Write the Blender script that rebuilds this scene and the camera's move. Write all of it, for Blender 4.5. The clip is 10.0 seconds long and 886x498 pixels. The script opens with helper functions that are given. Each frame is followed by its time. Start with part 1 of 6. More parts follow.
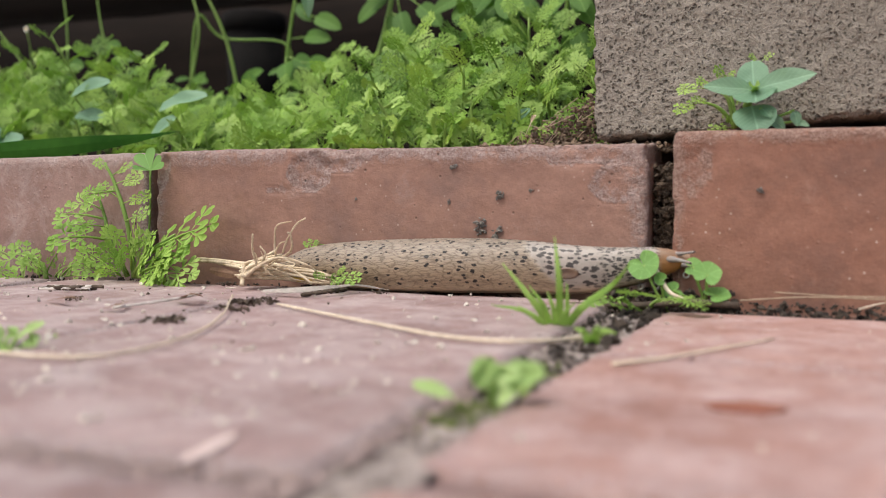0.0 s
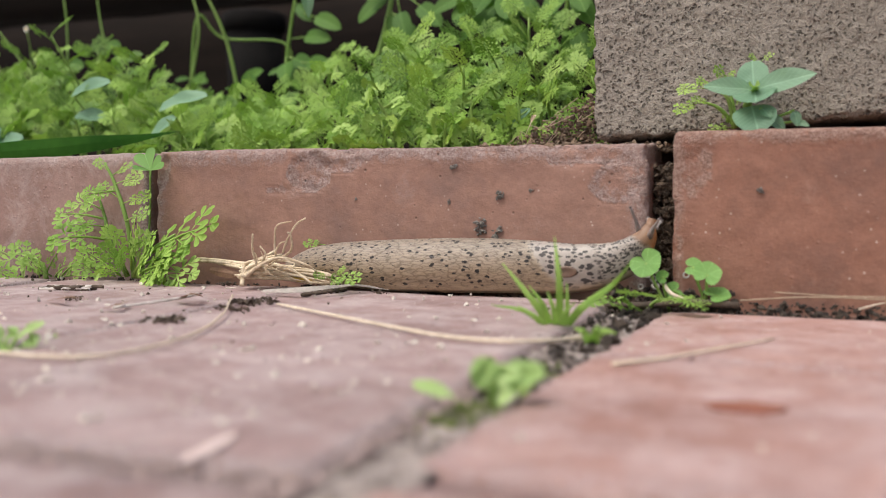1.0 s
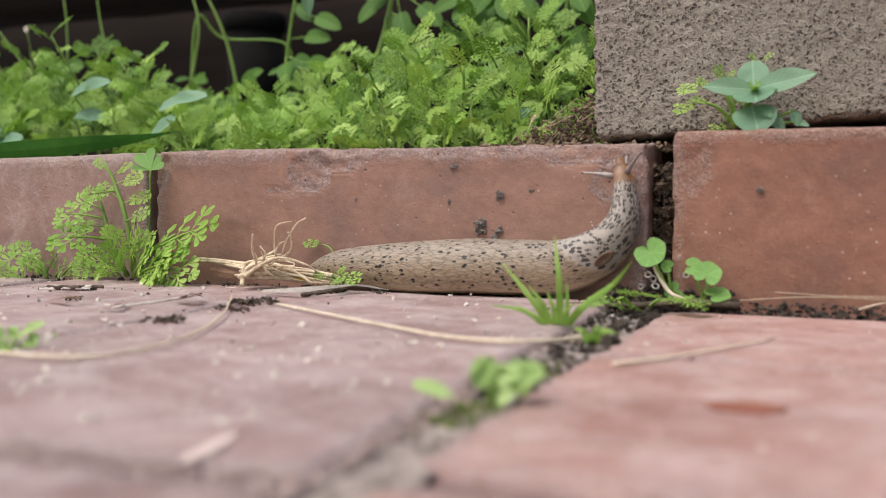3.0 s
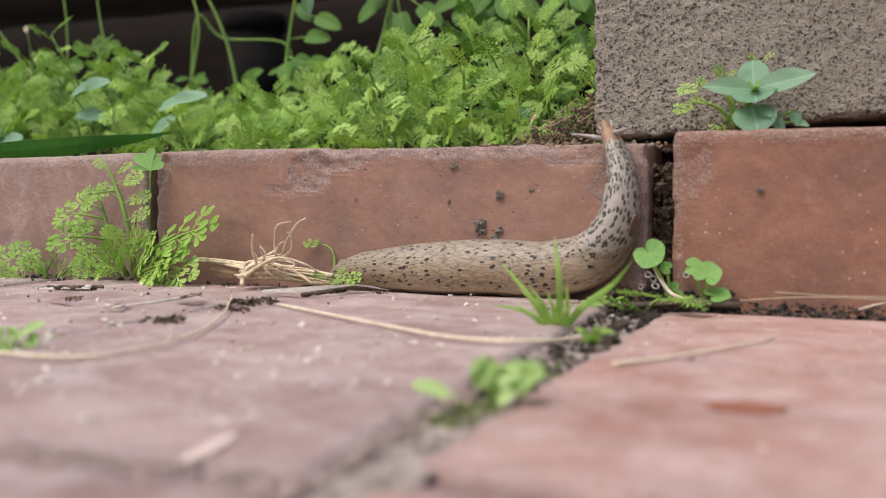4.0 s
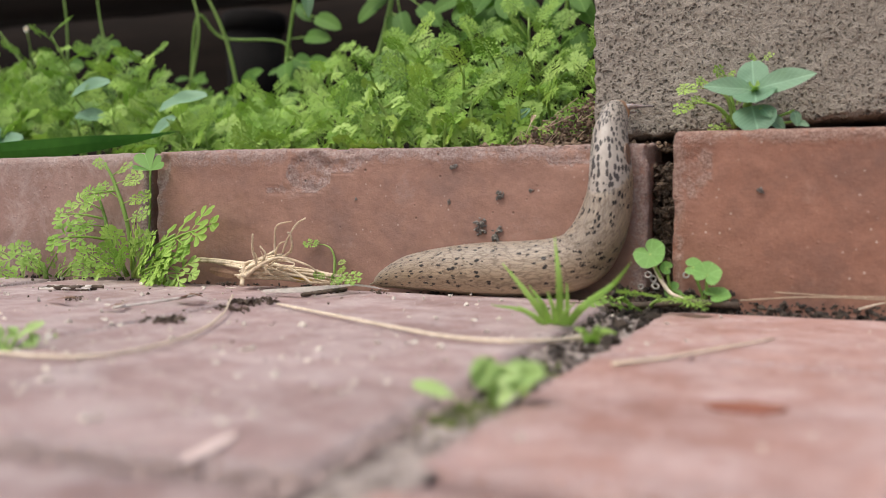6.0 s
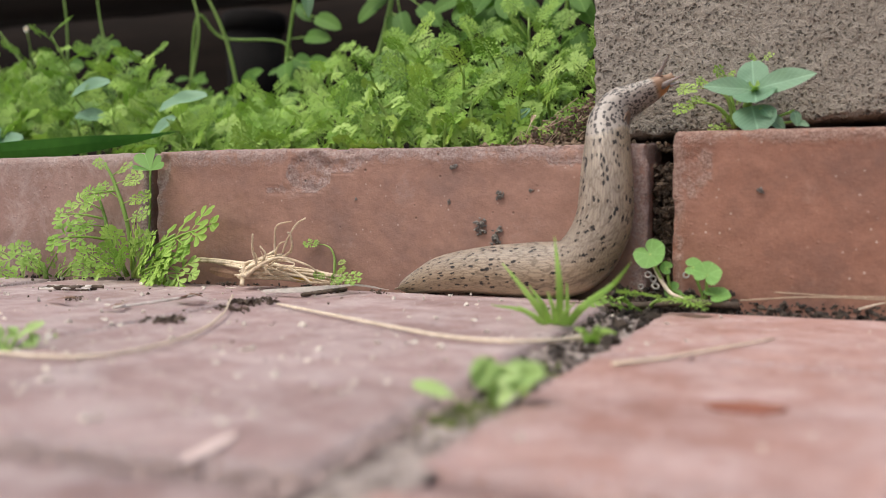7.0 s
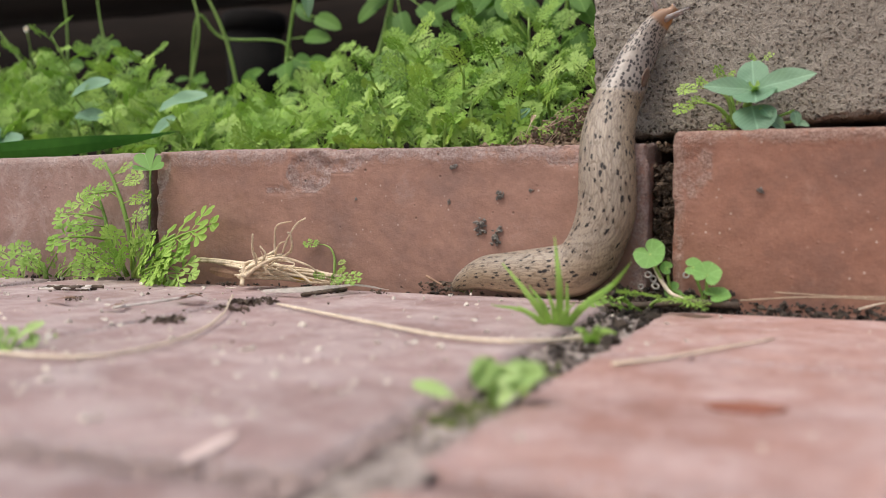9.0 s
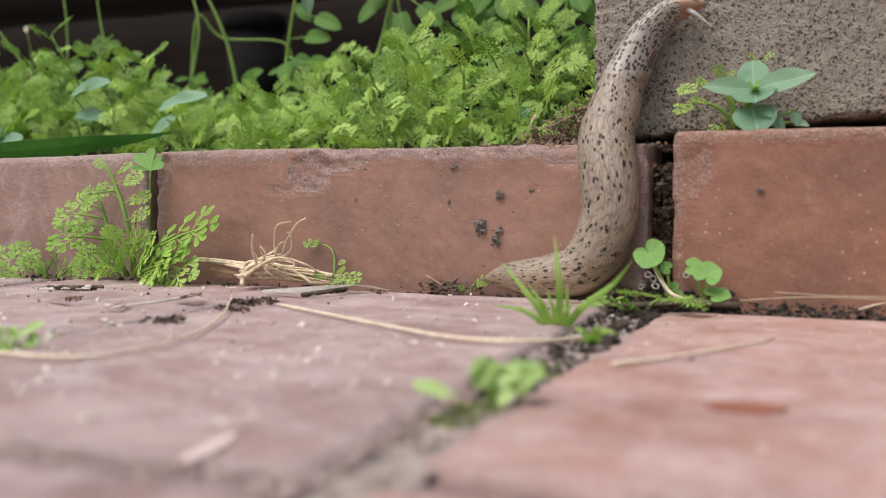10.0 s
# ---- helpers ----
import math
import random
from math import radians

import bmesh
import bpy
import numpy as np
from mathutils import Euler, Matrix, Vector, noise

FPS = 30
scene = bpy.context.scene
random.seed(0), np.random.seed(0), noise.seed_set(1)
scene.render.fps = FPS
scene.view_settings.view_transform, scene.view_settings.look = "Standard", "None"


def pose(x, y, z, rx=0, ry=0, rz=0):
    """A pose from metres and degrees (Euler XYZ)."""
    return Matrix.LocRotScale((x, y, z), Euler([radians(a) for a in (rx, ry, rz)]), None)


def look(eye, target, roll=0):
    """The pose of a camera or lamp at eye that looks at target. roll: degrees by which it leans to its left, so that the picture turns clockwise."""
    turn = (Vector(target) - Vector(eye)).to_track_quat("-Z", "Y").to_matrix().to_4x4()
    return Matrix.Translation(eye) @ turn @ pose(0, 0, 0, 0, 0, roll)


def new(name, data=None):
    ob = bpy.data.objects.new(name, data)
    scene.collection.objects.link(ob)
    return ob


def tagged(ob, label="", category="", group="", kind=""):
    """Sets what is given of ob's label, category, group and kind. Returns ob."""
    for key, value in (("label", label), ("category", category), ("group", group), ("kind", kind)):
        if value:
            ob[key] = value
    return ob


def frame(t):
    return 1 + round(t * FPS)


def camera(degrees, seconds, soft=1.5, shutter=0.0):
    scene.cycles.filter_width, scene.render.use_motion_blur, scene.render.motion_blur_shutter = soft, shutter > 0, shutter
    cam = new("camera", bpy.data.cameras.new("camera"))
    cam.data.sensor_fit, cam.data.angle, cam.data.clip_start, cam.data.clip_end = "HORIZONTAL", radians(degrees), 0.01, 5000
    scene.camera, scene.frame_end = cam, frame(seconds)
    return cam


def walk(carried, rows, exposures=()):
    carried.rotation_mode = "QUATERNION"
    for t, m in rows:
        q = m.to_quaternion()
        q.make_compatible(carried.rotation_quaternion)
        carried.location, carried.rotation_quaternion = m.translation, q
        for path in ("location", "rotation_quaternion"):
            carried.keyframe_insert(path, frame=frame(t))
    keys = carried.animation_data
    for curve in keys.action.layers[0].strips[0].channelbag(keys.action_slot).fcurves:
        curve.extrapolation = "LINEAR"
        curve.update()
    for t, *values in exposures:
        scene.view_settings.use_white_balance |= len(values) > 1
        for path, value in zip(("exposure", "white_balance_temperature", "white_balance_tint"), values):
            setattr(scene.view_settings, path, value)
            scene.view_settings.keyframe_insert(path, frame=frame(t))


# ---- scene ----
cam = camera(49.4, 10.0, soft=0.4)
cam.data.dof.use_dof = True
cam.data.dof.focus_distance = 0.378
cam.data.dof.aperture_fstop = 12.0
EYE = (0.263, -0.323, 0.036)
YAW, PITCH = 22.5, 3.2
CAM_POSE = pose(*EYE, 90 - PITCH, 0, YAW)
walk(cam, [(0.0, CAM_POSE), (10.0, CAM_POSE)])

# ---- light: bright overcast daylight, open towards the camera's side ----
world = bpy.data.worlds.new("world")
scene.world = world
world.use_nodes = True
wn = world.node_tree
sky = wn.nodes.new("ShaderNodeTexSky")
sky.sky_type = "NISHITA"
sky.sun_disc = False
sky.sun_elevation = radians(52)
sky.sun_rotation = radians(200)
sky.dust_density = 4.0
sky.air_density = 1.0
sky.ozone_density = 0.6
wn.nodes["Background"].inputs[1].default_value = 0.12
wn.links.new(sky.outputs[0], wn.nodes["Background"].inputs[0])

sun_data = bpy.data.lights.new("sun", "SUN")
sun_data.energy = 2.2
sun_data.angle = radians(40)
sun_data.color = (1.0, 0.97, 0.92)
sun = new("sun", sun_data)
sun.matrix_world = look((-0.7, -0.9, 3.2), (0.1, 0, 0))
scene.view_settings.exposure = 0.42


# ---- materials ----
def material(name):
    m = bpy.data.materials.new(name)
    m.use_nodes = True
    return m, m.node_tree, m.node_tree.nodes["Principled BSDF"]


def node(nt, kind, **settings):
    n = nt.nodes.new(kind)
    for key, value in settings.items():
        n.inputs[key].default_value = value
    return n


def texco(nt, space="Object"):
    return nt.nodes.new("ShaderNodeTexCoord").outputs[space]


def noise_of(nt, vec, scale, detail=4.0, rough=0.6, distortion=0.0):
    n = node(nt, "ShaderNodeTexNoise", Scale=scale, Detail=detail, Roughness=rough, Distortion=distortion)
    nt.links.new(vec, n.inputs["Vector"])
    return n.outputs["Fac"]


def voronoi_of(nt, vec, scale, feature="F1", randomness=1.0):
    n = node(nt, "ShaderNodeTexVoronoi", Scale=scale, Randomness=randomness)
    n.feature = feature
    nt.links.new(vec, n.inputs["Vector"])
    return n


def ramp(nt, fac, stops, ease="LINEAR"):
    n = nt.nodes.new("ShaderNodeValToRGB")
    n.color_ramp.interpolation = ease
    els = n.color_ramp.elements
    while len(els) < len(stops):
        els.new(0.5)
    for e, (p, c) in zip(els, stops):
        e.position = p
        e.color = (*c, 1.0) if len(c) == 3 else c
    nt.links.new(fac, n.inputs[0])
    return n.outputs[0]


def grey(v):
    return (v, v, v)


def mix(nt, fac, a, b, how="MIX"):
    n = nt.nodes.new("ShaderNodeMix")
    n.data_type = "RGBA"
    n.blend_type = how
    for sock, v in ((n.inputs[0], fac), (n.inputs[6], a), (n.inputs[7], b)):
        if isinstance(v, (int, float)):
            sock.default_value = v
        elif isinstance(v, tuple):
            sock.default_value = (*v, 1.0) if len(v) == 3 else v
        else:
            nt.links.new(v, sock)
    return n.outputs[2]


def maths(nt, op, a, b=0.5):
    n = nt.nodes.new("ShaderNodeMath")
    n.operation = op
    for sock, v in ((n.inputs[0], a), (n.inputs[1], b)):
        if isinstance(v, (int, float)):
            sock.default_value = v
        else:
            nt.links.new(v, sock)
    return n.outputs[0]


def bump(nt, bsdf, height, strength, distance):
    n = node(nt, "ShaderNodeBump", Strength=strength, Distance=distance)
    nt.links.new(height, n.inputs["Height"])
    nt.links.new(n.outputs[0], bsdf.inputs["Normal"])


def random_of(nt):
    return nt.nodes.new("ShaderNodeObjectInfo").outputs["Random"]


def shifted(nt, vec):
    """Coordinates pushed apart from one object to the next."""
    n = nt.nodes.new("ShaderNodeVectorMath")
    n.operation = "ADD"
    r = maths(nt, "MULTIPLY", random_of(nt), 7.0)
    nt.links.new(vec, n.inputs[0])
    nt.links.new(r, n.inputs[1])
    return n.outputs[0]


def brick_material(name, base, light, dark, film, film_from, rough, film_most=0.7):
    m, nt, b = material(name)
    v = shifted(nt, texco(nt))
    big = noise_of(nt, v, 26, 6, 0.66)
    mid = noise_of(nt, v, 150, 6, 0.72)
    fine = noise_of(nt, v, 1100, 3, 0.65)
    col = ramp(nt, big, [(0.30, dark), (0.5, base), (0.72, light)])
    col = mix(nt, ramp(nt, mid, [(0.38, grey(0.0)), (0.72, grey(0.5))]), col, dark)
    # pale dusty film in patches, and on worn edges and spalls
    dust = ramp(nt, noise_of(nt, v, 60, 8, 0.78, 0.4), [(film_from, grey(0)), (film_from + 0.2, grey(film_most))])
    col = mix(nt, dust, col, film)
    wear = nt.nodes.new("ShaderNodeAttribute")
    wear.attribute_name = "wear"
    worn = maths(nt, "MULTIPLY", wear.outputs["Fac"], ramp(nt, noise_of(nt, v, 240, 5, 0.75), [(0.32, grey(0.15)), (0.62, grey(1))]))
    col = mix(nt, ramp(nt, worn, [(0.17, grey(0)), (0.45, grey(0.85))]), col, mix(nt, ramp(nt, fine, [(0.35, grey(0)), (0.65, grey(1))]), film, dark))
    # small pale and dark grains
    cells = voronoi_of(nt, v, 300)
    pale = ramp(nt, cells.outputs["Distance"], [(0.05, grey(0.85)), (0.15, grey(0))])
    pick = ramp(nt, cells.outputs["Color"], [(0.70, grey(0)), (0.82, grey(0.7))])
    pick = maths(nt, "MULTIPLY", pick, ramp(nt, noise_of(nt, v, 40, 3), [(0.47, grey(0.12)), (0.6, grey(1))]))
    col = mix(nt, maths(nt, "MULTIPLY", pale, pick), col, (0.62, 0.52, 0.45))
    cells2 = voronoi_of(nt, v, 190)
    spot = ramp(nt, cells2.outputs["Distance"], [(0.05, grey(1)), (0.13, grey(0))])
    pick2 = ramp(nt, cells2.outputs["Color"], [(0.74, grey(0)), (0.86, grey(0.8))])
    hole = maths(nt, "MULTIPLY", spot, pick2)
    col = mix(nt, hole, col, (0.05, 0.035, 0.03))
    col = mix(nt, 0.08, col, ramp(nt, fine, [(0.3, grey(0.1)), (0.7, grey(0.9))]), "OVERLAY")
    col = mix(nt, 0.09, col, ramp(nt, noise_of(nt, v, 420, 4, 0.7), [(0.32, grey(0.12)), (0.68, grey(0.88))]), "OVERLAY")
    nt.links.new(col, b.inputs["Base Color"])
    nt.links.new(ramp(nt, mid, [(0.3, grey(rough - 0.12)), (0.7, grey(rough + 0.12))]), b.inputs["Roughness"])
    # small raised pimples in the fired skin, and rough broken stuff where it has worn away
    grains = voronoi_of(nt, v, 330)
    pimple = maths(nt, "MULTIPLY", ramp(nt, grains.outputs["Distance"], [(0.04, grey(1)), (0.22, grey(0))]),
                   ramp(nt, grains.outputs["Color"], [(0.58, grey(0)), (0.68, grey(1))]))
    h = maths(nt, "ADD", maths(nt, "MULTIPLY", mid, 0.8), maths(nt, "MULTIPLY", fine, 0.12))
    h = maths(nt, "ADD", h, maths(nt, "MULTIPLY", pimple, 0.45))
    h = maths(nt, "ADD", h, maths(nt, "MULTIPLY", maths(nt, "MULTIPLY", worn, noise_of(nt, v, 420, 5, 0.75)), 3.0))
    h = maths(nt, "SUBTRACT", h, maths(nt, "MULTIPLY", hole, 1.2))
    bump(nt, b, h, 0.75, 0.0007)
    return m


KERB = brick_material("kerb_brick", (0.272, 0.147, 0.106), (0.335, 0.186, 0.137), (0.182, 0.107, 0.086),
                      (0.36, 0.285, 0.265), 0.58, 0.62, 0.40)
KERB_GREY = brick_material("greyed_kerb_brick", (0.27, 0.165, 0.135), (0.34, 0.22, 0.185), (0.18, 0.115, 0.098),
                           (0.42, 0.34, 0.31), 0.47, 0.74)
KERB_RED = brick_material("red_kerb_brick", (0.258, 0.118, 0.076), (0.320, 0.156, 0.106), (0.165, 0.083, 0.060),
                          (0.39, 0.27, 0.22), 0.60, 0.66, 0.45)
PAVER = brick_material("worn_paver", (0.318, 0.216, 0.203), (0.415, 0.306, 0.293), (0.205, 0.130, 0.120),
                       (0.50, 0.42, 0.41), 0.44, 0.55)
PAVER_RED = brick_material("red_paver", (0.36, 0.205, 0.173), (0.44, 0.28, 0.248), (0.245, 0.128, 0.105),
                           (0.50, 0.385, 0.375), 0.43, 0.58)


def concrete_material():
    m, nt, b = material("concrete_block")
    v = texco(nt)
    big = noise_of(nt, v, 16, 5, 0.6)
    mid = noise_of(nt, v, 260, 6, 0.72)
    col = ramp(nt, big, [(0.3, (0.240, 0.213, 0.178)), (0.7, (0.308, 0.276, 0.233))])
    col = mix(nt, 0.16, col, ramp(nt, mid, [(0.3, grey(0.15)), (0.7, grey(0.85))]), "OVERLAY")
    grain = ramp(nt, noise_of(nt, v, 1500, 2, 0.6), [(0.3, grey(0.2)), (0.7, grey(0.8))])
    col = mix(nt, 0.35, col, grain, "OVERLAY")
    # open pores of two sizes, ragged, closer in some patches than in others
    ragged = nt.nodes.new("ShaderNodeVectorMath")
    ragged.operation = "MULTIPLY_ADD"
    ragged.inputs[1].default_value = (0.0016, 0.0016, 0.0016)
    push = node(nt, "ShaderNodeTexNoise", Scale=700.0, Detail=2.0)
    nt.links.new(v, push.inputs["Vector"])
    nt.links.new(push.outputs["Color"], ragged.inputs[0])
    nt.links.new(v, ragged.inputs[2])
    patch = ramp(nt, noise_of(nt, v, 34, 3, 0.6), [(0.38, grey(-0.08)), (0.66, grey(0.17))])
    hole = None
    for scale, size in ((430, 0.08), (820, 0.11)):
        cells = voronoi_of(nt, ragged.outputs[0], scale)
        one = ramp(nt, maths(nt, "SUBTRACT", cells.outputs["Distance"], patch), [(size, grey(1)), (size + 0.16, grey(0))])
        pick = ramp(nt, cells.outputs["Color"], [(0.40, grey(0)), (0.50, grey(1))])
        one = maths(nt, "MULTIPLY", one, pick)
        hole = one if hole is None else maths(nt, "MAXIMUM", hole, one)
    # pores are darkened in colour too, in place of the shade inside them
    col = mix(nt, maths(nt, "MULTIPLY", hole, 0.5), col, (0.055, 0.046, 0.038))
    nt.links.new(col, b.inputs["Base Color"])
    b.inputs["Roughness"].default_value = 0.95
    b.inputs["Specular IOR Level"].default_value = 0.25
    h = maths(nt, "ADD", maths(nt, "MULTIPLY", mid, 0.8), maths(nt, "MULTIPLY", grain, 0.6))
    h = maths(nt, "ADD", h, maths(nt, "MULTIPLY", noise_of(nt, v, 120, 3, 0.6), 2.4))
    h = maths(nt, "SUBTRACT", h, maths(nt, "MULTIPLY", hole, 2.2))
    bump(nt, b, h, 1.0, 0.0008)
    return m


def soil_material(name, a, c):
    m, nt, b = material(name)
    v = texco(nt)
    n1 = noise_of(nt, v, 120, 6, 0.7)
    n2 = noise_of(nt, v, 900, 4, 0.65)
    col = ramp(nt, n1, [(0.3, a), (0.7, c)])
    col = mix(nt, 0.5, col, ramp(nt, n2, [(0.3, grey(0.1)), (0.7, grey(0.9))]), "OVERLAY")
    isle = nt.nodes.new("ShaderNodeNewGeometry").outputs["Random Per Island"]
    col = mix(nt, 0.7, col, ramp(nt, isle, [(0.0, grey(0.15)), (1.0, grey(0.8))]), "OVERLAY")
    nt.links.new(col, b.inputs["Base Color"])
    b.inputs["Roughness"].default_value = 0.9
    bump(nt, b, maths(nt, "ADD", n1, maths(nt, "MULTIPLY", n2, 0.5)), 0.9, 0.002)
    return m


CONCRETE = concrete_material()
SOIL = soil_material("damp_soil", (0.018, 0.013, 0.010), (0.075, 0.055, 0.04))
JOINT = soil_material("joint_grit", (0.165, 0.135, 0.118), (0.36, 0.30, 0.27))
SOIL_MID = soil_material("brown_soil", (0.035, 0.024, 0.017), (0.135, 0.095, 0.064))
SOIL_DRY = soil_material("crumbly_soil", (0.08, 0.052, 0.034), (0.27, 0.19, 0.125))


def leaf_material(name, dark, light, translucent=0.35, rough=0.5, veined=False):
    m, nt, b = material(name)
    v = texco(nt)
    n1 = noise_of(nt, v, 7 if veined else 160, 4, 0.6)
    f = maths(nt, "ADD", maths(nt, "MULTIPLY", random_of(nt), 0.62), maths(nt, "MULTIPLY", n1, 0.38))
    col = ramp(nt, f, [(0.15, dark), (0.8, light)])
    relief = noise_of(nt, v, 30 if veined else 700, 3, 0.6)
    if veined:  # a pale midrib, and side veins that run forward from it
        sep = nt.nodes.new("ShaderNodeSeparateXYZ")
        nt.links.new(v, sep.inputs[0])
        off = maths(nt, "ABSOLUTE", sep.outputs[1])
        if veined == "radial":
            off = maths(nt, "ABSOLUTE", maths(nt, "SINE", maths(nt, "MULTIPLY", maths(nt, "ARCTAN2", sep.outputs[1], sep.outputs[0]), 4.0)))
            off = maths(nt, "MULTIPLY", off, 0.12)
        rib = ramp(nt, off, [(0.006, grey(1)), (0.022, grey(0))])
        run = maths(nt, "SINE", maths(nt, "MULTIPLY", maths(nt, "SUBTRACT", sep.outputs[0], maths(nt, "MULTIPLY", off, 1.3)), 52.0))
        side = ramp(nt, run, [(0.80, grey(0)), (1.0, grey(0.45))])
        lines = maths(nt, "MAXIMUM", rib, side)
        col = mix(nt, maths(nt, "MULTIPLY", lines, 0.5), col, tuple(min(1.0, c * 1.6 + 0.03) for c in light))
        relief = maths(nt, "SUBTRACT", relief, lines)
    nt.links.new(col, b.inputs["Base Color"])
    b.inputs["Roughness"].default_value = rough
    b.inputs["Specular IOR Level"].default_value = 0.28
    bump(nt, b, relief, 0.3, 0.0004)
    tr = nt.nodes.new("ShaderNodeBsdfTranslucent")
    nt.links.new(mix(nt, 0.5, col, (0.27, 0.55, 0.04), "MIX"), tr.inputs["Color"])
    mx = node(nt, "ShaderNodeMixShader", Fac=translucent)
    nt.links.new(b.outputs[0], mx.inputs[1])
    nt.links.new(tr.outputs[0], mx.inputs[2])
    nt.links.new(mx.outputs[0], nt.nodes["Material Output"].inputs["Surface"])
    return m


FERN = leaf_material("feathery_leaf", (0.165, 0.310, 0.042), (0.385, 0.56, 0.118), 0.28)
FERN_PALE = leaf_material("pale_feathery_leaf", (0.20, 0.345, 0.060), (0.42, 0.58, 0.165), 0.30)
# darker copy of the feathery leaf, with the bed's shade put into its colour
FERN_SHADE = leaf_material("shaded_feathery_leaf", (0.070, 0.155, 0.022), (0.19, 0.33, 0.065), 0.26)
STEM = leaf_material("green_stem", (0.16, 0.29, 0.05), (0.32, 0.46, 0.13), 0.25)
BROAD = leaf_material("broad_leaf", (0.042, 0.112, 0.013), (0.095, 0.205, 0.026), 0.3, 0.6, True)
GLAUCOUS = leaf_material("blue_green_leaf", (0.118, 0.232, 0.145), (0.195, 0.325, 0.210), 0.25, 0.5, True)
CLOVER = leaf_material("pale_round_leaf", (0.13, 0.29, 0.06), (0.21, 0.40, 0.11), 0.32, 0.5, "radial")
GRASS = leaf_material("grass_blade", (0.20, 0.36, 0.06), (0.35, 0.53, 0.14), 0.36, 0.45)


def plain_material(name, a, c, scale, rough, relief=0.3, distance=0.0005, stretch=None):
    m, nt, b = material(name)
    v = texco(nt)
    if stretch:
        mp = node(nt, "ShaderNodeMapping", Scale=stretch)
        nt.links.new(v, mp.inputs["Vector"])
        v = mp.outputs[0]
    n1 = noise_of(nt, v, scale, 5, 0.65)
    nt.links.new(ramp(nt, n1, [(0.3, a), (0.7, c)]), b.inputs["Base Color"])
    b.inputs["Roughness"].default_value = rough
    b.inputs["Specular IOR Level"].default_value = 0.5 if rough < 0.8 else 0.15
    bump(nt, b, n1, relief, distance)
    return m


STRAW = plain_material("straw", (0.52, 0.43, 0.31), (0.74, 0.64, 0.50), 300, 0.6)
STRAW_BROWN = plain_material("brown_straw", (0.30, 0.22, 0.14), (0.46, 0.36, 0.25), 300, 0.7)
ROOT = plain_material("dry_root", (0.36, 0.25, 0.14), (0.78, 0.68, 0.50), 380, 0.75)
BARK = plain_material("weathered_bark", (0.42, 0.38, 0.34), (0.74, 0.69, 0.63), 260, 0.85, 0.6)
DARKBARK = plain_material("dark_bark", (0.040, 0.031, 0.025), (0.16, 0.122, 0.092), 260, 0.85, 0.6)
DRYLEAF = plain_material("dry_leaf", (0.16, 0.09, 0.05), (0.36, 0.22, 0.14), 200, 0.7)
YELLOWLEAF = plain_material("yellow_leaf", (0.50, 0.30, 0.03), (0.62, 0.42, 0.08), 200, 0.6)
MUD = plain_material("dried_mud", (0.09, 0.083, 0.075), (0.27, 0.25, 0.225), 900, 0.9, 0.7)
MOSS = plain_material("moss", (0.06, 0.075, 0.025), (0.17, 0.19, 0.07), 900, 0.9, 0.8)
DUST = plain_material("paver_dust", (0.27, 0.20, 0.18), (0.42, 0.33, 0.31), 300, 0.85)
GRIT = plain_material("pale_grit", (0.45, 0.40, 0.34), (0.72, 0.66, 0.58), 500, 0.8)
SHELL = plain_material("bleached_shell", (0.20, 0.18, 0.16), (0.42, 0.39, 0.35), 500, 0.5)
# timber taken down to near black: the shade back there is put into its colour
TIMBER = plain_material("shaded_timber", (0.0045, 0.0031, 0.0024), (0.013, 0.0086, 0.0064), 40, 1.0, 0.4, 0.002, (0.15, 1, 1))
# pot as near black as the boards, shade put into the colour
POT = plain_material("shaded_pot", (0.003, 0.0026, 0.0024), (0.007, 0.0058, 0.005), 60, 0.9)
REDFLAKE = plain_material("red_flake", (0.215, 0.085, 0.058), (0.275, 0.115, 0.080), 300, 0.8)
PETAL = plain_material("white_flower", (0.65, 0.63, 0.55), (0.8, 0.78, 0.7), 300, 0.7)
HOSE = plain_material("dark_strap_leaf", (0.022, 0.095, 0.008), (0.045, 0.150, 0.015), 60, 0.8)


# ---- mesh helpers ----
def mesh_object(name, bm, mat, smooth=True):
    me = bpy.data.meshes.new(name)
    bm.to_mesh(me)
    bm.free()
    me.materials.append(mat)
    if smooth:
        me.polygons.foreach_set("use_smooth", [True] * len(me.polygons))
    return new(name, me)


def part(name, bm, mat, parent, label="", smooth=True):
    ob = mesh_object(name, bm, mat, smooth)
    ob.parent = parent
    if label:
        ob["label"] = label
    return ob


def share(name, me, parent, m, label=""):
    ob = new(name, me)
    ob.parent = parent
    ob.matrix_basis = m
    if label:
        ob["label"] = label
    return ob


def thing(name, at, label, category, group="", kind=""):
    ob = new(name)
    ob.empty_display_size = 0.01
    ob.matrix_basis = at if isinstance(at, Matrix) else Matrix.Translation(at)
    return tagged(ob, label, category, group, kind)


def even(size, step):
    n = max(2, round(size / step))
    return [size * (i / n - 0.5) for i in range(n + 1)]


